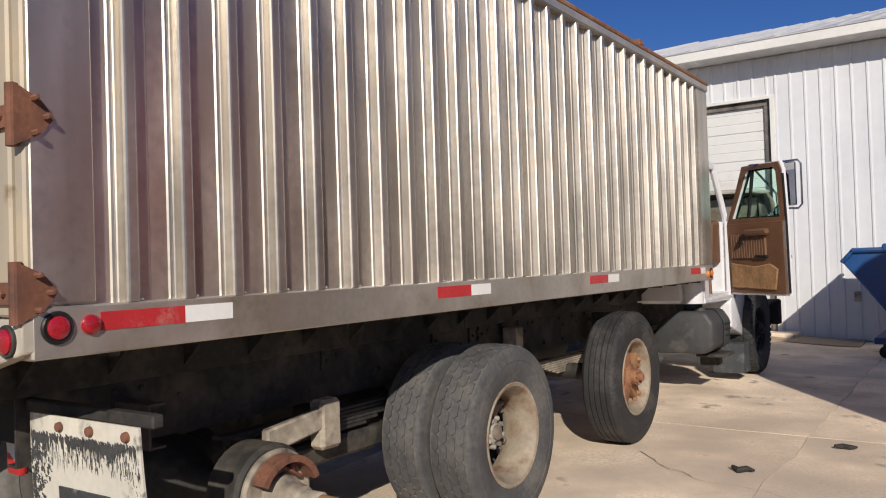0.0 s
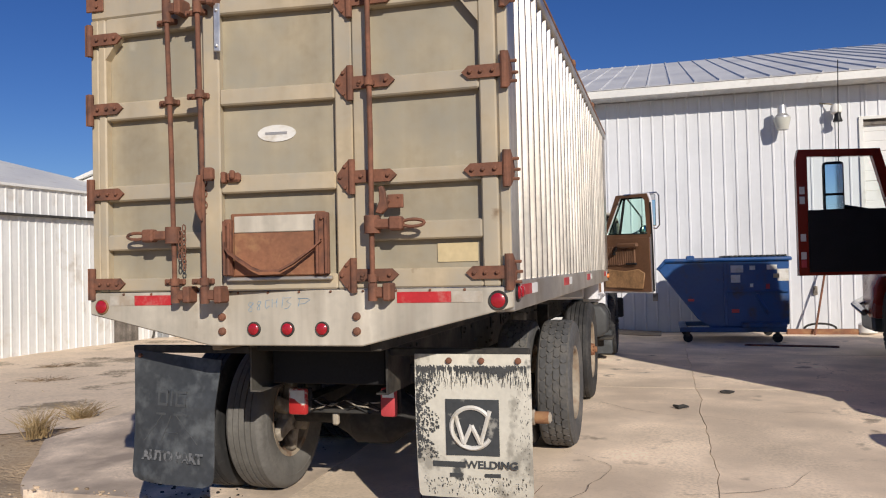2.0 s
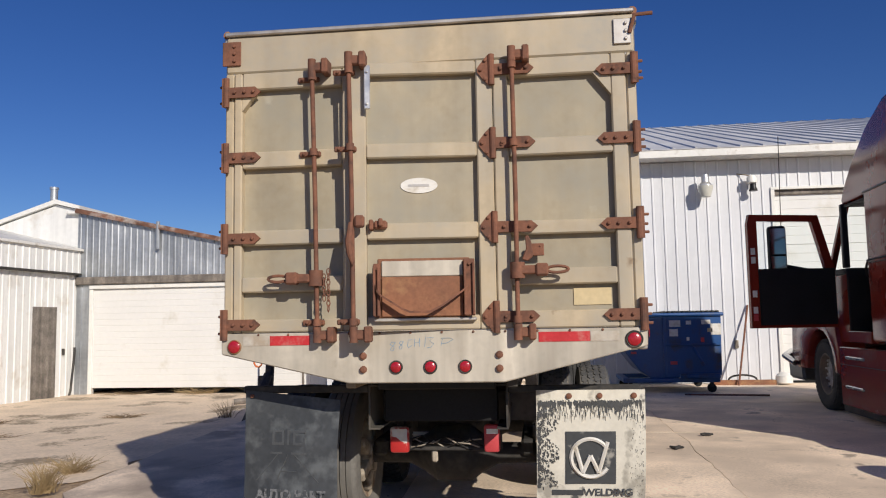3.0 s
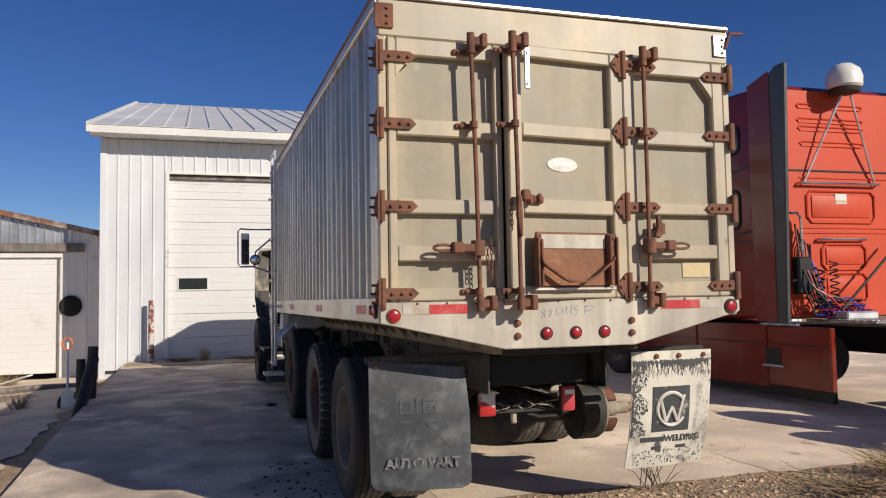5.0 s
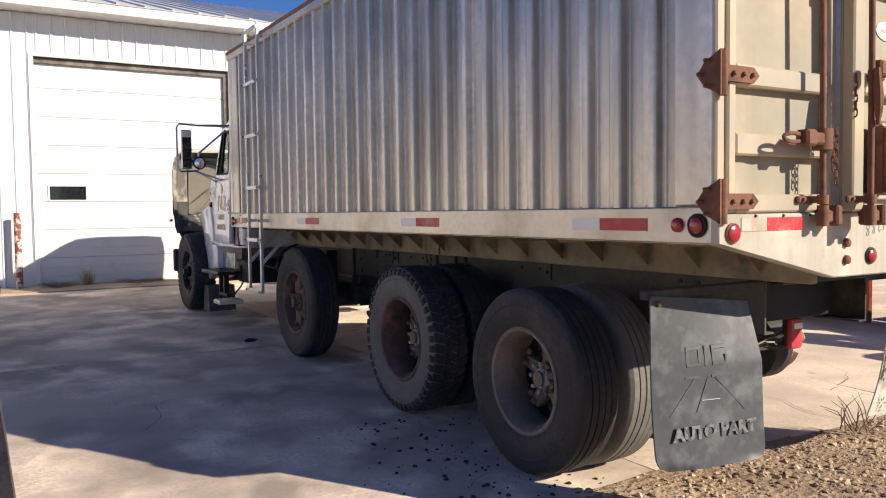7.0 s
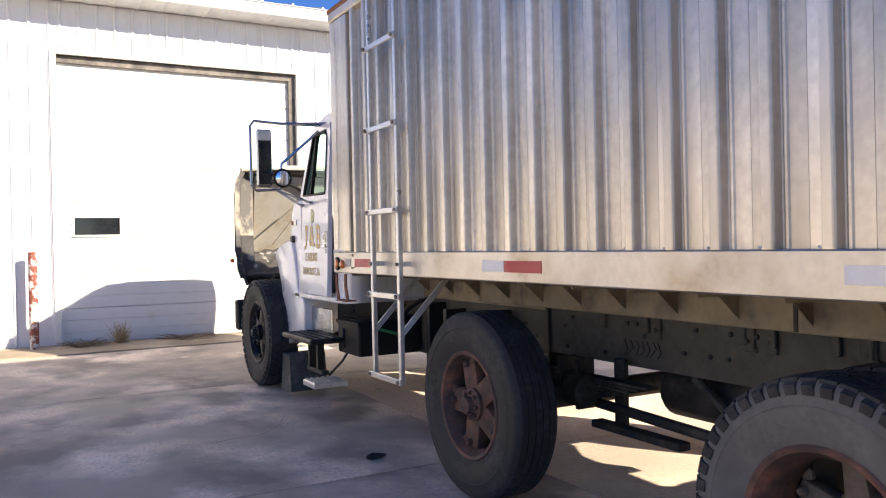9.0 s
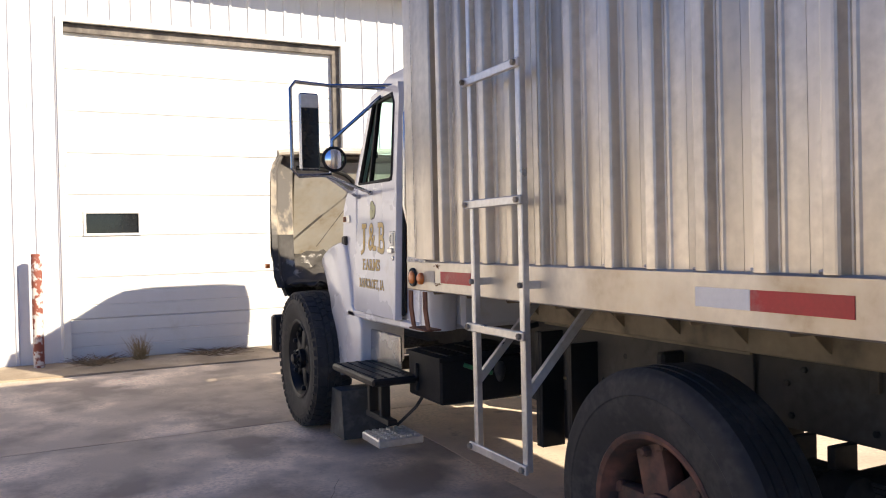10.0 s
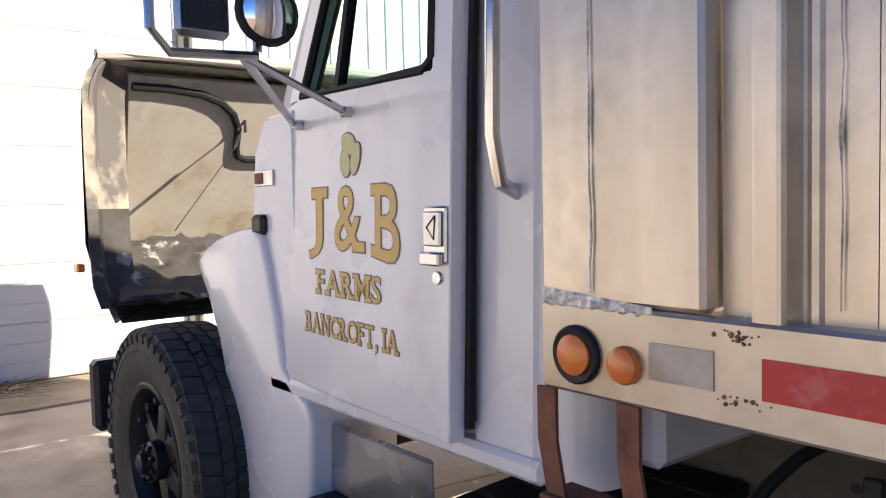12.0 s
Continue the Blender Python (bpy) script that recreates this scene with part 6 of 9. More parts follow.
    part("yellow_shock", tube(B(), [(-0.25, 2.95, 0.85), (-0.2, 3.2, 0.45)], 0.03, 8), PATCH, truck)
    bm = box(B(), (-0.35, 7.3, 0.62), (0.35, 9.4, 1.2), 0.08)
    part("engine", bm, BLACK_ROUGH, truck)
    part("exhaust_pipe", tube(B(), [(-0.3, 7.0, 0.72), (-0.34, 6.0, 0.7), (-0.3, 5.5, 0.72)], 0.05, 10), RUST, truck)
    part("step_cable", tube(B(), [(-0.71, 6.72, 0.79), (-0.7, 6.7, 0.86), (-0.65, 6.67, 0.93), (-0.58, 6.64, 0.98), (-0.5, 6.62, 1.0)], 0.015, 8), BLACK_ROUGH, truck)


def build_wheels():
    wheel(truck, -1.08, 1.31, 0.432, "rib", "dark", "deep_dark", "dual wheel with a dark ribbed tyre", 0.3)
    # Inner tyre: the sun on it is put into a greyer rubber
    wheel(truck, -0.755, 1.31, 0.432, "rib_sunlit", "tan", "deep_tan", "dual wheel with a ribbed tyre in sunlit grey")
    wheel(truck, -1.08, 2.75, 0.475, "lug", "rust", "deep_dark", "dual wheel with a grey dusty lug tyre", 0.2)
    wheel(truck, -0.755, 2.75, 0.475, "lug_dark", "dark", "deep_dark", "dual wheel with a dark lug tyre")
    wheel(truck, 1.085, 2.76, 0.475, "hex", "tan", "deep_dark", "dual wheel with a worn grey block-tread tyre", 0.1)
    wheel(truck, 0.755, 2.76, 0.475, "hex", "tan", "deep_tan", "dual wheel with a worn grey block-tread tyre")
    wheel(truck, -1.05, 4.93, 0.53, "rib", "rust", "star_rust", "single wheel with a rusty five-spoke centre", 0.35)
    wheel(truck, 1.05, 4.78, 0.53, "rib", "tan", "star_tan", "single wheel with a tan and rust five-spoke centre", 0.2)
    wheel(truck, -1.14, 8.8, 0.6, "lug_dark", "black", "star_black", "front wheel with a black spoke centre and lug tyre")
    wheel(truck, 1.06, 8.8, 0.55, "lug_dark", "black", "star_black", "front wheel with a black spoke centre and lug tyre")
    # bare hub of the missing pair
    y, z = 1.28, 0.46
    drum = part("brake_drum", lathe(B(), [(0.62, 0.2), (0.63, 0.225), (0.8, 0.225), (0.82, 0.21), (0.82, 0.16), (0.66, 0.15)], 36, "x", (0, y, z)), UNDER, truck, "bare rusty hub and brake where a wheel pair is missing")
    part("backing_plate", lathe(B(), [(0.82, 0.2), (0.835, 0.205), (0.845, 0.19), (0.84, 0.08)], 36, "x", (0, y, z)), DUSTY, drum)
    bm = B()
    for k in range(2):
        a0 = k * math.pi + 0.35
        pts_o = [(y + 0.185 * math.cos(a0 + i * 0.23), z + 0.185 * math.sin(a0 + i * 0.23)) for i in range(11)]
        pts_i = [(y + 0.155 * math.cos(a0 + i * 0.23), z + 0.155 * math.sin(a0 + i * 0.23)) for i in range(11)]
        prism(bm, pts_o + pts_i[::-1], "x", 0.85, 0.93)
    tagged(part("brake_shoe", bm, RUST, drum), kind="stuff")
    part("spindle", lathe(B(), [(0.83, 0.1), (0.9, 0.095), (0.91, 0.07), (1.0, 0.062), (1.01, 0.05), (1.1, 0.05), (1.105, 0.038), (1.2, 0.036), (1.21, 0.02)], 20, "x", (0, y, z)), DUSTY, drum)
    part("spindle_thread", lathe(B(), [(1.1, 0.04), (1.19, 0.04), (1.2, 0.03)], 16, "x", (0, y, z)), RUST_PLATE, drum)
    bm = B()
    for k in range(6):
        a = k * math.pi / 3
        lathe(bm, [(0.84, 0.018), (0.875, 0.018), (0.88, 0.01)], 6, "x", (0, y + 0.135 * math.cos(a), z + 0.135 * math.sin(a)))
    tube(bm, [(0.86, y - 0.1, z + 0.08), (0.88, y, z + 0.13), (0.86, y + 0.12, z + 0.06)], 0.012, 6)
    tagged(part("shoe_spring", bm, RUST, drum), kind="stuff")
    bm = prism(B(), [(1.35, 0.6), (1.75, 0.66), (1.78, 0.74), (1.7, 0.76), (1.35, 0.72)], "x", 0.66, 0.71, 0.01)
    part("torque_arm", bm, DUSTY, truck)
    part("air_chamber", box(B(), (0.62, 1.7, 0.55), (0.72, 1.85, 0.8), 0.02), DUSTY, truck)


def build_flaps():
    def sheet(x0, x1, z0, z1, y0, lean, curl, mats, side=0.0, yaw=0.0, sag=0.0, rounding=0.07):
        bm = B()
        n, w = 44, 10
        rows = []
        for k in (0, 1):
            layer = []
            for i in range(n + 1):
                t = i / n
                row = []
                for j in range(w + 1):
                    s = j / w
                    past = max(0.0, t * (z1 - z0) - (z1 - z0) + rounding)
                    tuck = rounding - math.sqrt(max(0.0, rounding ** 2 - past * past))
                    x = x0 + tuck + (x1 - x0 - 2 * tuck) * s + side * t * t
                    y = y0 - lean * t - curl * t ** 3 + 0.012 * math.sin(s * 5 + t * 3) * t + k * 0.008 + yaw * s * min(1.0, 0.25 + t * 2)
                    row.append(bm.verts.new((x, y, z1 - sag * s * (1 - t) + (z0 - z1) * t)))
                layer.append(row)
            rows.append(layer)
        for k in (0, 1):
            for i in range(n):
                for j in range(w):
                    bm.faces.new((rows[k][i][j], rows[k][i][j + 1], rows[k][i + 1][j + 1], rows[k][i + 1][j]))
        for i in range(n):
            for j in (0, w):
                bm.faces.new((rows[0][i][j], rows[0][i + 1][j], rows[1][i + 1][j], rows[1][i][j]))
        for j in range(w):
            for i in (0, n):
                bm.faces.new((rows[0][i][j], rows[0][i][j + 1], rows[1][i][j + 1], rows[1][i][j]))
        return bm
    part("flap_bar", box(B(), (-1.23, 0.35, 0.965), (-0.43, 0.4, 1.01), 0.006), UNDER, truck)
    part("flap_bar", box(B(), (0.43, 0.385, 0.955), (1.225, 0.43, 1.0), 0.006), UNDER, truck)
    # black flap with raised and faded print
    black = part("mudflap", sheet(-1.215, -0.6, 0.2, 0.985, 0.345, 0.02, 0.03, None, yaw=-0.1, sag=0.06), RUBBER_FLAP, truck, "black rubber mudflap with faded grey print")
    for x in (-1.17,):
        part("flap_bolt", bolt(B(), (x, 0.34, 0.95), "-y", 0.013, 0.01), RUST, black)

    bm = B()

    def skin(x, z):
        t, s = (0.985 - z) / 0.785, (x + 1.215) / 0.615
        return 0.345 - 0.02 * t - 0.03 * t ** 3 + 0.012 * math.sin(s * 5 + t * 3) * t - 0.1 * s * min(1.0, 0.25 + t * 2)
    for x0, x1, z0, z1 in ((-1.03, -0.95, 0.73, 0.745), (-1.03, -0.95, 0.655, 0.67), (-1.03, -1.015, 0.655, 0.745), (-0.965, -0.95, 0.655, 0.745), (-0.93, -0.915, 0.655, 0.745), (-0.89, -0.81, 0.73, 0.745),
                           (-0.89, -0.875, 0.655, 0.745), (-0.89, -0.81, 0.655, 0.67), (-0.82, -0.81, 0.655, 0.7), (-1.04, -0.96, 0.6, 0.612), (-0.9, -0.8, 0.6, 0.612)):
        hexa(bm, [(x0, skin(x0, z0) - 0.002, z0), (x1, skin(x1, z0) - 0.002, z0), (x1, skin(x1, z0) + 0.005, z0), (x0, skin(x0, z0) + 0.005, z0),
                  (x0, skin(x0, z1) - 0.002, z1), (x1, skin(x1, z1) - 0.002, z1), (x1, skin(x1, z1) + 0.005, z1), (x0, skin(x0, z1) + 0.005, z1)])
    for (xa, za), (xb, zb) in ((((-0.99, 0.6), (-1.13, 0.44))), (((-0.92, 0.6), (-0.99, 0.45))), (((-0.88, 0.6), (-0.72, 0.44))), (((-0.96, 0.5), (-0.86, 0.5)))):
        tube(bm, [(xa, skin(xa, za), za), (xb, skin(xb, zb), zb)], 0.003, 5)
    tagged(part("raised_outline", bm, FLAP_RELIEF, black), kind="stuff")
    part("lettering", text_mesh("lettering", "AUTO PART", 0.055, facing((1, -0.163, 0), (0, 0.06, 1), (-0.9, skin(-0.9, 0.36) - 0.004, 0.36)), FLAP_GREY, 0.001, 0.004, 1.05), FLAP_GREY, black)
    # white flap, worn, curled at the foot
    white = part("mudflap", sheet(0.575, 1.215, 0.17, 0.975, 0.345, 0.0, -0.11, None, side=-0.02, yaw=0.03, rounding=0.012), WHITE_FLAP, truck, "worn white mudflap with a dark square emblem")
    for x in (0.77, 0.95, 1.15):
        y = 0.345 + 0.03 * (x - 0.575) / 0.64 * 0.34
        part("flap_bolt", lathe(B(), [(y - 0.002, 0.018), (y - 0.014, 0.016), (y - 0.018, 0.008)], 12, "y", (x, 0, 0.94)), RUST, white)

    def at(z, x):
        t, s = (0.975 - z) / 0.805, (x - 0.575) / 0.64
        return 0.345 + 0.11 * t ** 3 + 0.012 * math.sin(s * 5 + t * 3) * t + 0.03 * s * min(1.0, 0.25 + t * 2)

    def dx(z):
        t = (0.975 - z) / 0.805
        return -0.02 * t * t

    def plate(x0, x1, z0, z1, lift, mats, name, parent):
        bm = B()
        n = 8
        rows = []
        for i in range(n + 1):
            z = z0 + (z1 - z0) * i / n
            rows.append([bm.verts.new((x0 + dx(z), at(z, x0) - lift, z)), bm.verts.new((x1 + dx(z), at(z, x1) - lift, z)), bm.verts.new((x1 + dx(z), at(z, x1) + 0.006, z)), bm.verts.new((x0 + dx(z), at(z, x0) + 0.006, z))])
        for a, b in zip(rows, rows[1:]):
            for k in range(4):
                bm.faces.new((a[k], a[(k + 1) % 4], b[(k + 1) % 4], b[k]))
        bm.faces.new(rows[0]), bm.faces.new(rows[-1])
        return part(name, bm, mats, parent)
    emblem = plate(0.745, 1.04, 0.42, 0.73, 0.006, FLAP_INK, "emblem_square", white)
    bm = B()
    cx, cz, r = 0.89, 0.575, 0.112
    ring = [(cx + r * math.cos(a) + dx(cz), at(cz + r * math.sin(a), cx + r * math.cos(a)) - 0.007, cz + r * math.sin(a)) for a in [radians(38 + k * 10) for k in range(30)]]
    tube(bm, ring, 0.013, 6)
    zig = [(cx - 0.088, 0.64), (cx - 0.045, 0.49), (cx, 0.59), (cx + 0.048, 0.49), (cx + 0.1, 0.67)]
    for (xa, za), (xb, zb) in zip(zig, zig[1:]):
        tube(bm, [(xa + dx(za), at(za, xa) - 0.009, za), (xb + dx(zb), at(zb, xb) - 0.009, zb)], 0.013, 6)
    part("emblem", bm, STICKER, emblem)
    part("lettering", text_mesh("lettering", "WELDING", 0.04, facing((1, 0.045, 0), (0, -0.12, 1), (0.985, at(0.365, 0.985) - 0.006, 0.368)), FLAP_INK, 0.001, 0.0015, 1.1), FLAP_INK, white)
    plate(0.665, 0.85, 0.352, 0.384, 0.004, FLAP_INK, "name_bar", white)
    rnd = random.Random(31)
    bm = B()
    def scrape(x, z1, w, l):
        y0, y1 = at(z1, x) - 0.0025, at(z1 - l, x) - 0.0025
        d0, d1 = dx(z1), dx(z1 - l)
        f = rnd.uniform(0.2, 0.8)
        vs = [bm.verts.new(p) for p in ((x - w + d0, y0, z1), (x + w + d0, y0, z1 - 0.004), (x + w * f + d1, y1, z1 - l), (x - w * f + d1, y1, z1 - l * rnd.uniform(0.8, 1.0)))]
        bm.faces.new(vs)
    for k in range(420):
        x = 0.585 + 0.62 * k / 420
        dense = 0.5 + 0.5 * math.sin(x * 23) * math.sin(x * 9 + 1)
        if rnd.random() < 0.35 + 0.65 * dense:
            scrape(x, rnd.uniform(0.905, 0.92) - 0.02 * dense * rnd.random(), rnd.uniform(0.002, 0.006), rnd.uniform(0.012, 0.035) + 0.05 * rnd.random() ** 3)
        if rnd.random() < 0.45:
            scrape(x, rnd.uniform(0.82, 0.885), rnd.uniform(0.0008, 0.002), rnd.uniform(0.01, 0.05))
    for k in range(620):
        t = rnd.random() ** 1.8
        z = rnd.uniform(0.4, 0.86)
        reach = 0.13 * (0.35 + 0.65 * abs(math.sin(z * 17 + 0.6)))
        scrape(0.583 + reach * t, z, rnd.uniform(0.001, 0.008), rnd.uniform(0.003, 0.022))
    for k in range(140):
        scrape(1.2 - 0.08 * rnd.random() ** 2, rnd.uniform(0.25, 0.85), rnd.uniform(0.0008, 0.002), rnd.uniform(0.003, 0.012))
    for k in range(200):
        scrape(rnd.uniform(0.6, 1.18), rnd.uniform(0.2, 0.3), rnd.uniform(0.001, 0.004), rnd.uniform(0.003, 0.02))
    tagged(part("scrape_mark", bm, SCRAPE, white), kind="stuff")
    plate(0.76, 1.04, 0.295, 0.318, 0.004, FLAP_INK, "name_bar", white)
    white.location = (0.025, -0.03, 0)


def build_ladder():
    lad = part("ladder", box(B(), (-1.305, 5.475, 0.575), (-1.275, 5.51, 3.25), 0.004), ALU_BRIGHT, truck, "bright aluminium ladder bolted to the box")
    part("ladder_rail", box(B(), (-1.305, 5.868, 0.575), (-1.275, 5.9, 3.25), 0.004), ALU_BRIGHT, lad)
    for z in (0.59, 1.105, 1.63, 2.155, 2.68, 3.2):
        rung = part("rung", box(B(), (-1.322, 5.462, z - 0.018), (-1.305, 5.92, z + 0.018), 0.004), ALU_BRIGHT, lad)
        for y in (5.482, 5.9):
            part("rung_bolt", bolt(B(), (-1.322, y, z), "-x", 0.013, 0.012), DUSTY, rung)
    for y in (5.492, 5.884):
        part("ladder_bolt", bolt(B(), (-1.305, y, 1.3), "-x", 0.013, 0.012), DUSTY, lad)
        part("standoff", box(B(), (-1.275, y - 0.015, 1.285), (-1.222, y + 0.015, 1.315)), ALU_BRIGHT, lad)
        part("standoff", box(B(), (-1.275, y - 0.015, 3.1), (-1.2, y + 0.015, 3.13)), ALU_BRIGHT, lad)
        part("brace", tube(B(), [(-1.285, y + 0.01, 0.87), (-0.94, y + 0.03, 1.215)], 0.022, 4), ALU_BRIGHT, lad)


# ---- cab, hood and side gear ----
def build_cab():
    cx = 1.08
    # lower body sides, back, floor, roof
    cab = part("cab", box(B(), (-cx + 0.02, 6.93, 1.0), (cx - 0.02, 8.15, 1.06), 0.01), CAB_WHITE, truck, "white conventional truck cab")
    for s in (-1, 1):
        part("rear_pillar", leaned(prism(B(), [(6.93, 1.0), (7.13, 1.0), (7.13, 1.85), (7.13, 2.36), (7.06, 2.42), (6.93, 2.42), (6.93, 1.85)], "x", s * (cx - 0.05), s * cx, 0.012), s), CAB_WHITE, cab)
        part("cowl_side", prism(B(), [(7.93, 1.0), (8.16, 1.0), (8.24, 1.45), (8.2, 1.72), (8.12, 1.83), (7.93, 1.84)], "x", s * (cx - 0.05), s * (cx - 0.002), 0.012), CAB_WHITE, cab)
        part("door_seal", leaned(tube(B(), [(s * (cx + 0.004), 7.14, 1.06), (s * (cx + 0.004), 7.14, 1.85), (s * (cx + 0.004), 7.14, 2.34)], 0.02, 8), s), CAB_BROWN, cab)
    bm = box(B(), (-cx + 0.05, 6.93, 1.06), (cx - 0.05, 6.98, 1.75), 0.006)
    box(bm, (-cx + 0.18, 6.93, 2.25), (cx - 0.18, 6.98, 2.42), 0.006)
    for s in (-1, 1):
        box(bm, (s * 0.55, 6.93, 1.75), (s * (cx - 0.17), 6.98, 2.25), 0.006)
    part("back_wall", bm, CAB_WHITE, cab)
    part("rear_window", box(B(), (-0.55, 6.95, 1.75), (0.55, 6.958, 2.25)), GREENGLASS, cab).visible_shadow = False
    bm = prism(B(), [(6.9, 2.4), (6.9, 2.46), (7.1, 2.53), (7.5, 2.53), (7.72, 2.47), (7.78, 2.4)], "x", -cx + 0.07, cx - 0.07, 0.03, seg=2)
    part("cab_roof", bm, CAB_WHITE, cab)
    part("sill", box(B(), (-cx - 0.02, 6.9, 0.97), (cx + 0.02, 8.1, 1.02), 0.012), CAB_WHITE, cab)
    # rounded rear corner skirt below the box
    for s in (-1, 1):
        part("rear_corner", leaned(lathe(B(), [(0.98, 0.1), (1.85, 0.1), (2.4, 0.1)], 16, "z", (s * 0.99, 6.88, 0)), s), CAB_WHITE, cab)
    part("rear_skirt", box(B(), (-0.9, 6.76, 0.99), (0.9, 6.86, 1.2), 0.02), CAB_WHITE, cab)
    # windscreen with pillars
    for s in (-1, 1):
        bm = B()
        tube(bm, [(s * (cx - 0.05), 8.04, 1.8), (s * (cx - 0.065), 7.92, 2.05), (s * (cx - 0.1), 7.72, 2.44)], 0.035, 8)
        part("windscreen_pillar", bm, CAB_WHITE, cab)
    bm = hexa(B(), [(-cx + 0.06, 8.09, 1.82), (cx - 0.06, 8.09, 1.82), (cx - 0.06, 8.098, 1.82), (-cx + 0.06, 8.098, 1.82), (-cx + 0.1, 7.76, 2.42), (cx - 0.1, 7.76, 2.42), (cx - 0.1, 7.768, 2.42), (-cx + 0.1, 7.768, 2.42)])
    part("windscreen", bm, CLEARGLASS, cab).visible_shadow = False
    part("cowl", prism(B(), [(7.9, 1.0), (8.15, 1.0), (8.22, 1.5), (8.16, 1.84), (7.9, 1.84)], "x", -cx + 0.06, cx - 0.06, 0.02), CAB_WHITE, cab)
    part("dashboard", prism(B(), [(7.55, 1.45), (7.89, 1.35), (7.89, 1.86), (7.6, 1.82)], "x", -cx + 0.08, cx - 0.08, 0.03), CAB_BROWN, cab)
    bm = tube(B(), [(-0.55 + 0.21 * math.cos(a), 7.45 + 0.06 * math.sin(a), 1.78 + 0.2 * math.sin(a)) for a in [k * math.pi / 12 for k in range(24)]], 0.016, 8, closed=True)
    tube(bm, [(-0.55, 7.45, 1.78), (-0.55, 7.7, 1.6)], 0.03)
    tube(bm, [(-0.75, 7.45, 1.78), (-0.35, 7.45, 1.78)], 0.014)
    part("steering_wheel", bm, BLACK_ROUGH, cab)
    for x in (-0.55, 0.5):
        seat = part("seat", box(B(), (x - 0.28, 7.0, 1.25), (x + 0.28, 7.5, 1.4), 0.05, seg=2), CAB_BROWN, cab)
        part("seat_back", box(B(), (x - 0.28, 6.99, 1.4), (x + 0.28, 7.12, 2.0), 0.05, seg=2), CAB_BROWN, seat)
    # hood number plate shapes on the cowl side
    part("cowl_badge", box(B(), (-cx - 0.006, 8.06, 1.615), (-cx + 0.002, 8.19, 1.665), 0.002), ALU_BRIGHT, cab)
    part("badge_bar", box(B(), (-cx - 0.009, 8.125, 1.622), (-cx - 0.005, 8.18, 1.658)), RUST_PLATE, cab)


def tumble(z):
    """How far the cab's sides lean in above the sill."""
    return 0.03 * max(0.0, min(z, 1.85) - 1.05) + 0.06 * max(0.0, z - 1.85)


def leaned(bm, s):
    for v in bm.verts:
        v.co.x -= s * tumble(v.co.z)
    return bm


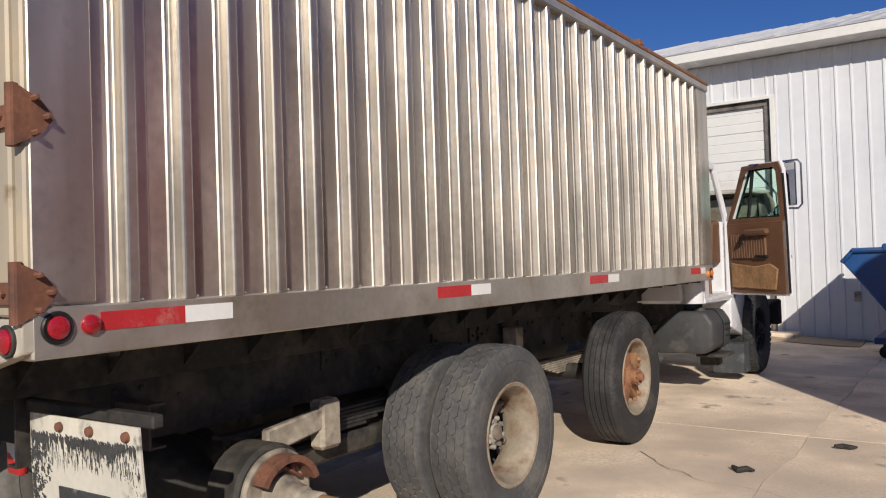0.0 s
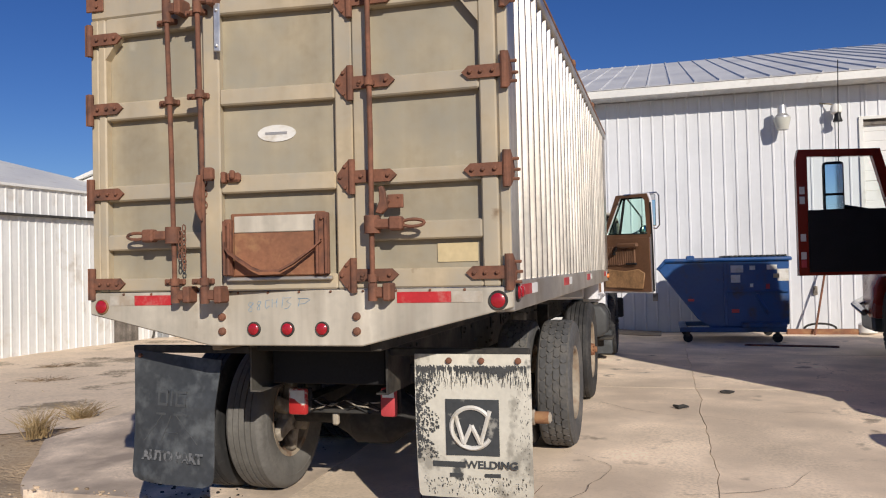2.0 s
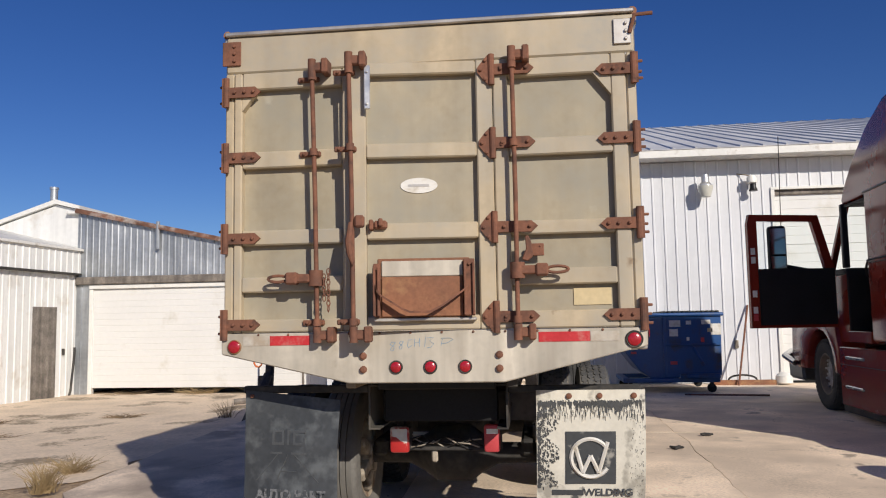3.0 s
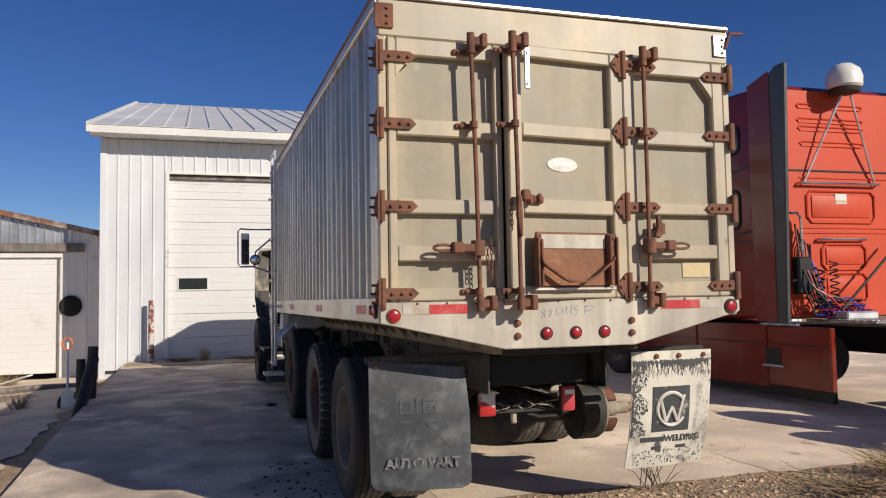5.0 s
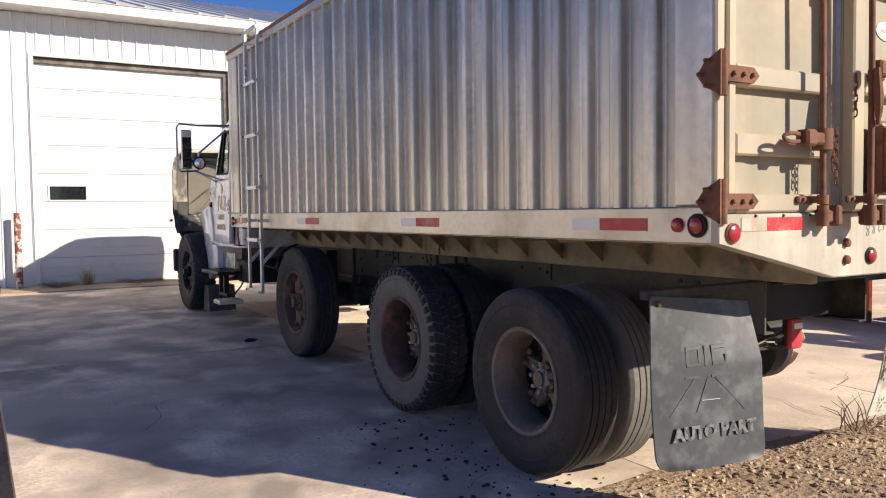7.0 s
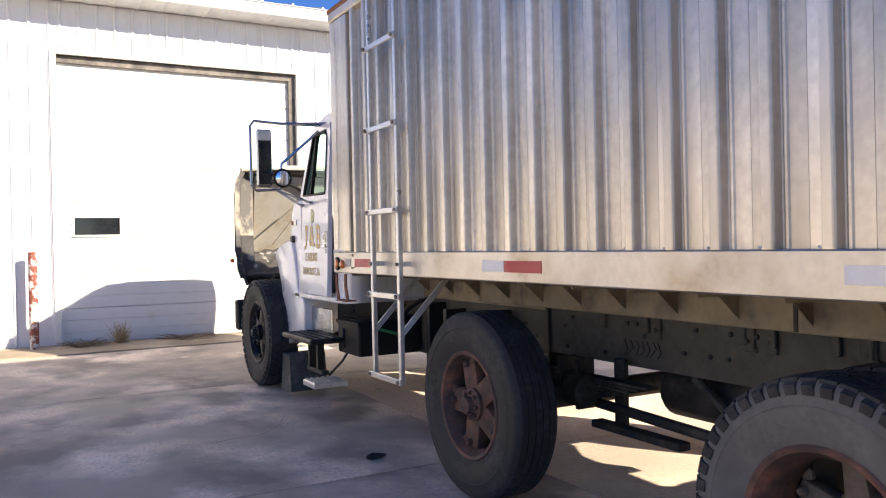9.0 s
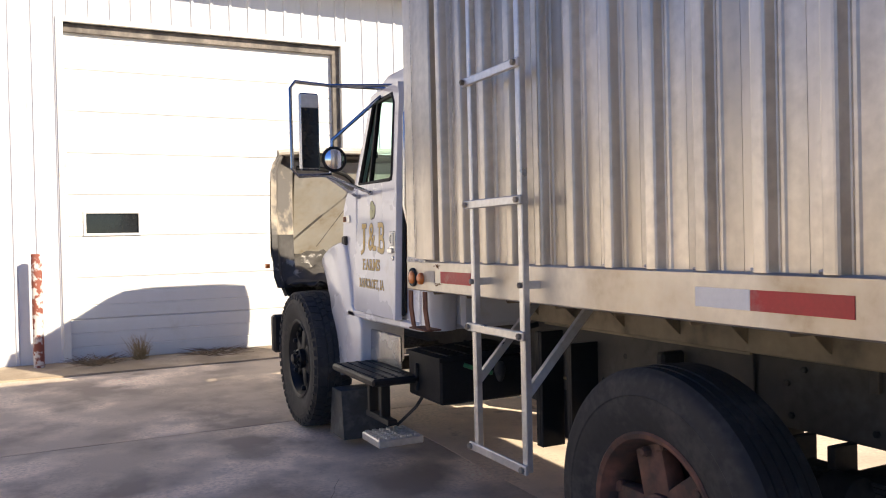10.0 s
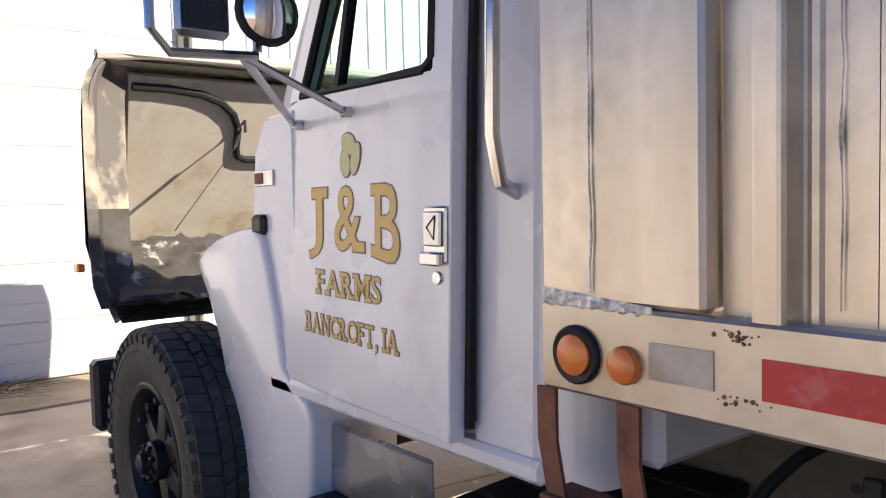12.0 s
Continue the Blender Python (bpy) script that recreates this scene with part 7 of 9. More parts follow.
def cab_door(side, swing, label):
    """A cab door about its front hinge: shell with window, vent bar, inner trim; swing opens it outwards."""
    hx, hy = side * 1.085, 8.02
    m = Matrix.Translation((hx, hy, 0)) @ Matrix.Rotation(side * swing, 4, 'Z') @ Matrix.Diagonal((1, 1.13, 1, 1))

    def place(p):
        return m @ Vector((p.x - side * tumble(p.z), p.y, p.z))
    shear = Matrix.Identity(4)
    shear[0][2], shear[0][3] = -side * 0.03, side * 0.03 * 1.05
    bm = B()
    # lower half
    low = [(0.0, 1.02), (0.79, 1.02), (0.8, 1.8), (0.0, 1.8)]
    t = prism(B(), [(-a, b) for a, b in low], "x", side * 0.0, -side * 0.045, 0.003)
    merge(bm, t)
    for strip in ([(0.0, 1.797), (0.8, 1.797), (0.8, 1.84), (0.73, 1.84), (0.1, 1.86), (0.02, 1.84)], [(0.735, 1.84), (0.8, 1.84), (0.8, 2.33), (0.77, 2.415), (0.69, 2.365), (0.73, 2.31)],
                  [(0.355, 2.37), (0.69, 2.365), (0.77, 2.415), (0.29, 2.42)], [(0.045, 1.86), (0.106, 1.86), (0.355, 2.37), (0.29, 2.42)]):
        prism(bm, [(-a, b) for a, b in strip], "x", side * 0.0, -side * 0.045)
    for v in bm.verts:
        v.co = place(v.co)
    d = part("door", bm, CAB_WHITE, truck, label)

    def sub(name, bm2, material, lab=""):
        for v in bm2.verts:
            v.co = place(v.co)
        return part(name, bm2, material, d, lab)
    g = prism(B(), [(-0.106, 1.86), (-0.735, 1.84), (-0.73, 2.31), (-0.69, 2.365), (-0.355, 2.37)], "x", -side * 0.02, -side * 0.026)
    sub("window_glass", g, GREENGLASS).visible_shadow = False
    rub = B()
    ring = [(-0.12, 1.867), (-0.7, 1.847), (-0.728, 1.87), (-0.724, 2.3), (-0.69, 2.358), (-0.358, 2.362)]
    tube(rub, [(side * 0.001 - side * 0.006, a, b) for a, b in ring], 0.014, 6, closed=True)
    sub("window_rubber", rub, BLACK_ROUGH)
    bar = hexa(B(), [(-side * 0.035, -0.31, 1.85), (-side * 0.006, -0.31, 1.85), (-side * 0.006, -0.288, 1.85), (-side * 0.035, -0.288, 1.85), (-side * 0.035, -0.415, 2.36), (-side * 0.006, -0.415, 2.36), (-side * 0.006, -0.393, 2.36), (-side * 0.035, -0.393, 2.36)])
    sub("vent_bar", bar, BLACK_ROUGH)
    sub("vent_catch", box(B(), (-side * 0.06, -0.305, 2.02), (-side * 0.035, -0.275, 2.06), 0.004), BLACK_ROUGH)
    # inner trim
    tr = prism(B(), [(-0.03, 1.04), (-0.77, 1.04), (-0.77, 1.8), (-0.03, 1.8)], "x", -side * 0.052, -side * 0.066, 0.004)
    sub("inner_trim", tr, CAB_BROWN, "brown moulded inner door trim")
    fr = B()
    for strip in ([(0.02, 1.8), (0.78, 1.8), (0.78, 1.84), (0.06, 1.86)], [(0.735, 1.84), (0.795, 1.84), (0.795, 2.32), (0.765, 2.405), (0.69, 2.365), (0.73, 2.31)],
                  [(0.355, 2.37), (0.69, 2.365), (0.765, 2.405), (0.3, 2.412)], [(0.06, 1.86), (0.106, 1.86), (0.355, 2.37), (0.3, 2.412)]):
        prism(fr, [(-a, b) for a, b in strip], "x", -side * 0.047, -side * 0.06)
    sub("window_trim", fr, CAB_BROWN)
    edge = []
    for k in range(14):
        y = -0.08 - k * 0.034
        edge += [(-side * 0.067, y), (-side * 0.084, y - 0.006), (-side * 0.084, y - 0.026)]
    edge += [(-side * 0.066, -0.556), (-side * 0.06, -0.556), (-side * 0.06, -0.08)]
    sub("pleated_panel", prism(B(), edge, "z", 1.42, 1.68), CAB_BROWN)
    pk = B()
    prism(pk, [(-0.08, 1.1), (-0.66, 1.08), (-0.7, 1.3), (-0.6, 1.36), (-0.4, 1.33), (-0.08, 1.37)], "x", -side * 0.067, -side * 0.09, 0.01)
    sub("door_pocket", pk, CAB_BROWN_L, "torn sagging door pocket")
    ar = box(B(), (-side * 0.13, -0.62, 1.66), (-side * 0.067, -0.3, 1.73), 0.02)
    sub("armrest", ar, CAB_BROWN)
    cr = tube(B(), [(-side * 0.08, -0.25, 1.58), (-side * 0.12, -0.25, 1.58), (-side * 0.13, -0.31, 1.66)], 0.016, 6)
    sub("window_crank", cr, BLACK_ROUGH)
    hd = box(B(), (-side * 0.1, -0.58, 1.42), (-side * 0.067, -0.42, 1.45), 0.008)
    sub("inner_handle", hd, BLACK_ROUGH)
    sub("edge_seal", tube(B(), [(-side * 0.05, -0.8, 1.05), (-side * 0.05, -0.806, 1.8), (-side * 0.05, -0.806, 2.28)], 0.012, 6), BLACK_ROUGH)
    # outer handle and lock
    hb = box(B(), (side * 0.0, -0.79, 1.415), (side * 0.008, -0.712, 1.54), 0.006)
    handle = sub("door_handle", hb, CHROME, "chrome paddle door handle")
    for nm, a, b, k in (("handle_paddle", (side * 0.008, -0.78, 1.452), (side * 0.016, -0.72, 1.53), ALU_BRIGHT), ("handle_grip", (side * 0.006, -0.783, 1.41), (side * 0.024, -0.717, 1.44), CHROME)):
        bb = box(B(), a, b, 0.004)
        for v in bb.verts:
            v.co = place(v.co)
        part(nm, bb, k, handle)
    bb = tube(B(), [(side * 0.0165, -0.765, 1.52), (side * 0.0165, -0.735, 1.494), (side * 0.0165, -0.76, 1.468), (side * 0.0165, -0.765, 1.52)], 0.002, 4)
    for v in bb.verts:
        v.co = place(v.co)
    part("handle_mark", bb, BLACK, handle)
    lk = lathe(B(), [(side * 0.0, 0.016), (side * 0.006, 0.014), (side * 0.007, 0.006)], 14, "x", (0, -0.755, 1.382))
    sub("lock", lk, CHROME)
    if side < 0:
        for words, size, zc, yc, wide, bold, dark, arch in (("J&B", 0.168, 1.512, -0.44, 0.5, 0.0015, 0.0055, 0.2), ("FARMS", 0.066, 1.334, -0.42, 0.36, 0.0006, 0.0036, 0.0), ("BANCROFT, IA", 0.056, 1.213, -0.42, 0.52, 0.0003, 0.003, 0.0)):
            f = m @ shear @ facing((0, -1, 0), (0, 0, 1), (0, yc / 1.13, zc))
            for mt, off, lift, name in ((LET_DARK, dark, 0.0008, "letter_edge"), (GOLD, bold, 0.0016, "letter")):
                for me in slab_letters(words, size, wide / 1.13, off, arch, mt):
                    me.transform(f @ Matrix.Translation((0, 0, lift)))
                    part(name, me, mt, d, "gold slab-serif door letter" if name == "letter" else "")
        # two-lobed emblem: pale lobes on a dark backing
        def lobe(y, z, ry, rz, tilt, grow):
            pts = []
            for q in [k * math.pi / 14 for k in range(28)]:
                u, v = (ry + grow) * math.cos(q), (rz + grow) * math.sin(q)
                pts.append((y + u * math.cos(tilt) - v * math.sin(tilt), z + u * math.sin(tilt) + v * math.cos(tilt)))
            return pts
        for k, (y, z, ry, rz, tilt) in enumerate(((-0.385, 1.708, 0.036, 0.026, 0.5), (-0.368, 1.658, 0.024, 0.036, -0.25), (-0.418, 1.668, 0.02, 0.042, 0.3))):
            sub("emblem_edge", prism(B(), lobe(y, z, ry, rz, tilt, 0.004), "x", 0.0, -0.0016 - 0.0003 * k), LET_DARK)
            sub("emblem", prism(B(), lobe(y, z, ry, rz, tilt, 0.0), "x", 0.0, -0.003 - 0.0003 * k), EMBLEM, "small pale green emblem above the letters")
    return d, m, sub


def build_cab_gear():
    d, m, sub = cab_door(-1, radians(4.2), "white truck door standing slightly ajar, with gold lettering")
    for y, z in ((-0.12, 1.785), (-0.39, 1.79)):
        sub("mirror_foot", bolt(B(), (-0.001, y, z), "-x", 0.016, 0.02), CHROME)
    # mirror carriers on both sides
    for s, mx, my, hw in ((-1, -1.539, 7.45, 0.061), (1, 1.79, 7.72, 0.055)):
        base = [(s * 1.1, 7.885, 1.79), (s * 1.12, 7.58, 1.795)] if s < 0 else [(1.36, 7.78, 1.79), (1.44, 7.72, 1.8)]
        up = (s * 1.04, 7.46, 2.43) if s < 0 else (1.42, 7.64, 2.4)
        bm = B()
        yb = my + 0.03
        z0 = 1.89 if s < 0 else 1.94
        tube(bm, [(mx - s * 0.14, yb, z0), (mx + s * 0.06, yb, z0 - 0.01), (mx + s * 0.1, yb, z0 + 0.035), (mx + s * 0.1, yb, 2.4), (mx + s * 0.07, yb, 2.44), (mx - s * 0.14, yb, 2.43), up], 0.011, 8)
        for b in base:
            tube(bm, [b, (mx - s * 0.1, yb, z0)], 0.0105, 8)
        tube(bm, [(mx - s * 0.14, yb, 2.43), (up[0], up[1] - 0.12, up[2])], 0.01, 8)
        tube(bm, [(mx - s * 0.14, yb, z0 + 0.01), (mx - s * 0.15, yb, 2.1), (up[0] * 1.03, up[1], up[2] - 0.05)], 0.012, 8)
        part("mirror_arm", bm, CHROME, truck)
        head = part("mirror", box(B(), (mx - hw, my - 0.015, z0 + 0.02), (mx + hw, my + 0.02, z0 + 0.48), 0.012), CHROME, truck, "tall west-coast door mirror on a tube frame")
        part("mirror_glass", box(B(), (mx - hw + 0.01, my - 0.019, z0 + 0.035), (mx + hw - 0.01, my - 0.0155, z0 + 0.39)), DARKGLASS if s < 0 else MIRROR, head)
        part("mirror_top", box(B(), (mx - hw + 0.01, my - 0.019, z0 + 0.395), (mx + hw - 0.01, my - 0.0155, z0 + 0.47)), ALU_BRIGHT, head)
        c = (mx - s * (0.144 if s < 0 else 0.1), my - 0.01, 1.98 if s < 0 else 1.9)
        cv = part("convex_mirror", lathe(B(), [(0.03, 0.03), (0.01, 0.07), (-0.01, 0.078), (-0.016, 0.07)], 20, "y", c), BLACK, truck)
        part("mirror_glass", lathe(B(), [(-0.012, 0.07), (-0.02, 0.05), (-0.025, 0.02), (-0.026, 0.005)], 20, "y", c), MIRROR, cv)
    cab_door(1, radians(55), "truck door standing wide open, worn brown inside")
    # splash panels behind the front wheels
    for s in (-1, 1):
        poly = [(8.68, 1.335), (8.66, 1.37), (8.6, 1.405), (8.5, 1.44), (8.42, 1.458), (8.3, 1.478), (8.19, 1.487), (8.13, 1.46), (8.095, 1.36), (8.05, 1.2), (8.02, 1.05), (7.94, 1.0), (7.87, 0.97), (7.84, 0.92), (7.855, 0.66), (8.32, 0.52), (8.36, 0.58), (8.41, 0.81), (8.5, 1.08), (8.59, 1.23)]
        bm = prism(B(), poly, "x", s * 0.78, s * 1.1, 0.022, seg=3)
        f = part("splash_panel", bm, CAB_WHITE, truck, "white fibreglass panel behind the front wheel")
        part("hood_latch", box(B(), (s * 1.05, 8.12, 1.46), (s * 1.1, 8.2, 1.525), 0.012), BLACK, f)
        part("front_flap", prism(B(), [(8.06, 0.12), (8.36, 0.12), (8.3, 0.45), (8.1, 0.45)], "x", s * 0.82, s * 1.16), RUBBER_FLAP, truck)
    # steps, battery box, exhaust grab bar
    step = part("cab_step", box(B(), (-1.3, 7.12, 0.645), (-1.0, 7.86, 0.69), 0.012), BLACK, truck, "black cab step with raised studs")
    bm = B()
    for i in range(4):
        for j in range(15):
            lathe(bm, [(0.688, 0.012), (0.696, 0.009)], 8, "z", (-1.27 + 0.065 * i, 7.16 + 0.047 * j, 0))
    tagged(part("tread_stud", bm, BLACK, step), kind="stuff")
    part("kick_plate", box(B(), (-1.03, 7.36, 0.69), (-1.01, 7.96, 0.9), 0.009), STEEL, step, "polished steel kick plate")
    for y in (7.35, 7.55):
        part("step_hanger", box(B(), (-1.16, y, 0.4), (-1.1, y + 0.04, 0.645), 0.004), BLACK, step)
    part("step_link", box(B(), (-1.16, 7.25, 0.38), (-1.1, 7.62, 0.415), 0.004), BLACK, step)
    low = part("lower_step", box(B(), (-1.3, 7.05, 0.31), (-1.02, 7.32, 0.355), 0.006), ALU_BRIGHT, truck, "small bright serrated lower step")
    bm = B()
    for i in range(6):
        for j in range(6):
            box(bm, (-1.29 + 0.045 * i, 7.06 + 0.042 * j, 0.354), (-1.268 + 0.045 * i, 7.085 + 0.042 * j, 0.366))
    tagged(part("serration", bm, ALU_BRIGHT, low), kind="stuff")
    part("step_chain", tube(B(), [(-1.08, 7.3, 0.37), (-1.02, 7.15, 0.5), (-0.98, 7.05, 0.63)], 0.01), UNDER, low)
    bat = part("battery_box", box(B(), (-1.01, 6.83, 0.56), (-0.48, 7.27, 0.81), 0.012), BLACK_ROUGH, truck, "black battery box with a lid")
    hexa(bmb := B(), [(-1.02, 6.82, 0.8), (-0.47, 6.82, 0.82), (-0.47, 7.28, 0.82), (-1.02, 7.28, 0.8), (-1.02, 6.82, 0.825), (-0.47, 6.82, 0.85), (-0.47, 7.28, 0.85), (-1.02, 7.28, 0.825)])
    lid = part("lid", bmb, BLACK_ROUGH, bat)
    for k in range(4):
        part("lid_rib", box(B(), (-0.96 + 0.12 * k, 6.84, 0.828 + 0.004 * k), (-0.93 + 0.12 * k, 7.26, 0.836 + 0.004 * k), 0.003), BLACK_ROUGH, lid)
    part("hasp", box(B(), (-1.03, 7.12, 0.6), (-1.009, 7.15, 0.76), 0.004), UNDER, bat)
    part("pull_handle", tube(B(), [(-0.86, 6.832, 0.775), (-0.82, 6.79, 0.76), (-0.74, 6.72, 0.735)], 0.013, 8), GREEN, bat)
    part("gladhand", lathe(B(), [(0.69, 0.012), (0.71, 0.022), (0.75, 0.034), (0.77, 0.03), (0.8, 0.018)], 14, "z", (-0.71, 6.69, 0)), UNDER, bat)
    part("grab_bar", tube(B(), [(-1.03, 6.99, 1.55), (-1.11, 6.99, 1.585), (-1.13, 6.99, 1.68), (-1.115, 6.99, 2.2), (-1.08, 6.99, 2.34), (-0.98, 6.99, 2.38)], 0.016, 10), CHROME, truck)
    for y in (6.78, 6.6):
        bm = B()
        pts = [(-1.2, y, 1.215), (-1.2, y, 1.12), (-1.19, y - 0.01, 1.02)]
        for a, b in zip(pts, pts[1:]):
            hexa(bm, [(a[0] - 0.004, a[1] - 0.022, a[2]), (a[0] + 0.004, a[1] - 0.022, a[2]), (a[0] + 0.004, a[1] + 0.022, a[2]), (a[0] - 0.004, a[1] + 0.022, a[2]),
                      (b[0] - 0.004, b[1] - 0.022, b[2]), (b[0] + 0.004, b[1] - 0.022, b[2]), (b[0] + 0.004, b[1] + 0.022, b[2]), (b[0] - 0.004, b[1] + 0.022, b[2])])
        part("strap_hanger", bm, RUST, truck)
    part("hanger_foot", box(B(), (-1.205, 6.58, 1.01), (-1.12, 6.8, 1.018)), RUST, truck)
    # fuel tank on the other side
    face = [(0.56, 0.47), (1.1, 0.47), (1.19, 0.54), (1.2, 0.78), (1.12, 0.9), (0.8, 0.9), (0.66, 0.82), (0.56, 0.66)]
    tank = part("fuel_tank", prism(B(), face, "y", 6.8, 7.46, 0.045, seg=3), TANK, truck, "dented dusty black fuel tank with a strap and step")
    part("tank_strap", prism(B(), [(0.88 + (x - 0.88) * 1.016, 0.685 + (z - 0.685) * 1.025) for x, z in face], "y", 7.12, 7.18, 0.02), BLACK, tank)
    part("tank_cap", lathe(B(), [(0.89, 0.05), (0.93, 0.05), (0.935, 0.03)], 16, "z", (1.02, 6.98, 0)), UNDER, tank)
    for k in range(3):
        part("step_slot", box(B(), (1.198, 7.22, 0.62 + 0.06 * k), (1.206, 7.4, 0.64 + 0.06 * k), 0.003), BLACK, tank)
    part("tank_step", box(B(), (0.95, 7.0, 0.42), (1.24, 7.4, 0.455), 0.01), UNDER, tank)
    part("step_bracket", box(B(), (0.9, 7.3, 0.3), (1.1, 7.44, 0.47), 0.01), UNDER, tank)
    part("front_bumper", box(B(), (-1.27, 9.5, 0.56), (1.27, 9.6, 0.88), 0.02), BLACK, truck)


def build_hood():
    """Hood and fenders in one shell, tipped forward over the bumper so that its inside faces the cab and the ground."""
    zs = [1.02, 1.1, 1.22, 1.4, 1.6, 1.8, 2.0, 2.12, 2.2, 2.27]

    def ring(z, off):
        t = (z - 1.02) / 1.25
        w = 1.25 - 0.12 * max(0, 1 - t * 4) - 0.08 * max(0, t - 0.85) / 0.15
        edge = 9.58 + 0.06 * (1 - t)
        back = 10.63 + 0.16 * max(0, t - 0.25) / 0.75 - 0.15 * max(0, 0.25 - t) / 0.25
        pts = [(-w + off, edge), (-w + 0.17 + off, edge + (back - edge) * 0.4), (-w + 0.36 + off, back - 0.14), (-w + 0.46 + off, back - off), (-0.4, back + 0.05 - off)]
        return pts + [(-x, y) for x, y in pts[::-1]]
    outer, inner = B(), B()
    for bm, off in ((outer, 0.0), (inner, 0.03)):
        rows = []
        for z in zs:
            rows.append([bm.verts.new((x, y, z - (off if z > 2.2 else 0))) for x, y in ring(z, off)])
        for a, b in zip(rows, rows[1:]):
            for k in range(len(a) - 1):
                f = bm.faces.new((a[k], a[k + 1], b[k + 1], b[k]))
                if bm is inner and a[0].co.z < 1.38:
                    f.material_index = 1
        bm.faces.new(rows[-1])
        if bm is inner:
            bm.faces.new(rows[0]).material_index = 1
    hood = part("hood", outer, CAB_WHITE, truck, "white hood tipped forward, showing its dirty inside")
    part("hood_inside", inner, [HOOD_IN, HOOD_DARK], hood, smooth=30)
    # folded flange down both sides of the opening; dark metal and painted shade below
    for s in (-1, 1):
        bm, rows = B(), []
        for z, w in ((1.1, 1.2), (1.2, 1.23), (1.4, 1.24), (1.56, 1.243), (1.72, 1.245), (1.9, 1.245), (2.1, 1.24), (2.18, 1.215), (2.24, 1.17)):
            e = 9.595 - (z - 1.1) * 0.009
            rows.append([bm.verts.new(p) for p in ((s * w, e, z), (s * (w - 0.05), e + 0.012, z), (s * (w - 0.09), e + 0.1, z), (s * (w - 0.24), e + 0.185, z), (s * (w - 0.25), e + 0.225, z), (s * (w - 0.01), e + 0.055, z))])
        for a, b in zip(rows, rows[1:]):
            for q in range(6):
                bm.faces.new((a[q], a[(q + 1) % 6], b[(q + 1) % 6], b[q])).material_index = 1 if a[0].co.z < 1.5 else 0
        bm.faces.new(rows[0]), bm.faces.new(rows[-1])
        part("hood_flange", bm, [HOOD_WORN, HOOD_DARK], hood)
        part("marker", box(B(), (s * 1.275, 9.68, 1.27), (s * 1.24, 9.75, 1.31), 0.006), AMBER, hood)
    part("hood_edge", tube(B(), [(-1.17, 9.6, 2.26), (-0.9, 9.62, 2.29), (0, 9.64, 2.31), (0.9, 9.62, 2.29), (1.17, 9.6, 2.26)], 0.026, 8), HOOD_IN, hood)
    # sloping inner skin
    panel = B()
    hexa(panel, [(-0.84, 10.4, 1.38), (0.84, 10.4, 1.38), (0.84, 10.44, 1.4), (-0.84, 10.44, 1.4), (-0.99, 9.72, 2.2), (0.99, 9.72, 2.2), (0.99, 9.76, 2.22), (-0.99, 9.76, 2.22)])
    part("hood_panel", panel, HOOD_IN, hood)

    def on(x, z, lift=0.012):
        return (x, 10.4 - (z - 1.38) * 0.83 - lift, z)
    part("seal_strip", tube(B(), [on(-0.97, 2.15), on(-0.8, 2.15), on(-0.62, 2.135), on(-0.5, 2.1), on(-0.42, 2.05), on(-0.37, 1.98), on(-0.35, 1.88), on(-0.33, 1.84), on(-0.28, 1.825), on(0.3, 1.82)], 0.021, 8), BLACK_ROUGH, hood)
    floor = hexa(B(), [(-1.12, 9.68, 1.1), (1.12, 9.68, 1.1), (0.82, 10.38, 1.34), (-0.82, 10.38, 1.34), (-1.12, 9.68, 1.14), (1.12, 9.68, 1.14), (0.82, 10.38, 1.38), (-0.82, 10.38, 1.38)])
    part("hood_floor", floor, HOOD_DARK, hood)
    part("strut", tube(B(), [on(-0.36, 1.98, 0.03), (-0.41, 9.78, 1.935), (-0.42, 9.775, 1.93), (-0.47, 9.71, 1.87), (-0.475, 9.705, 1.865), (-0.49, 9.69, 1.85)], 0.008, 8, radii=[0.004, 0.004, 0.011, 0.011, 0.006, 0.006]), BLACK, hood)
    for dx in (-0.02, 0.02):
        part("strut_bracket", box(B(), on(-0.36 + dx - 0.008, 1.96, 0.05), on(-0.36 + dx + 0.008, 2.03, 0.0), 0.003), BLACK_ROUGH, hood)
    part("strut_cable", tube(B(), [(-0.49, 9.69, 1.85), (-0.87, 9.53, 1.45)], 0.0025, 5), BLACK, hood)
    bm = B()
    n, grid = 22, []
    for i in range(n + 1):
        row = []
        for j in range(n + 1):
            x, t = -1.12 + 0.95 * i / n, j / n
            lump = noise.noise((x * 5, t * 4, 1.0)) * 0.09 + noise.noise((x * 13, t * 11, 5.0)) * 0.035
            row.append(bm.verts.new((x + 0.24 * t * (1 - i / n), 9.62 + 0.6 * t + 0.3 * lump, 1.13 + 0.26 * t + lump)))
        grid.append(row)
    for i in range(n):
        for j in range(n):
            bm.faces.new((grid[i][j], grid[i + 1][j], grid[i + 1][j + 1], grid[i][j + 1]))
    part("torn_liner", bm, HOOD_DARK, hood, "crumpled dark torn liner", smooth=50)


build_box()
build_tailgate()
build_tail_beam()
build_chassis()
build_wheels()
build_flaps()
build_ladder()
build_cab()
build_cab_gear()
build_hood()

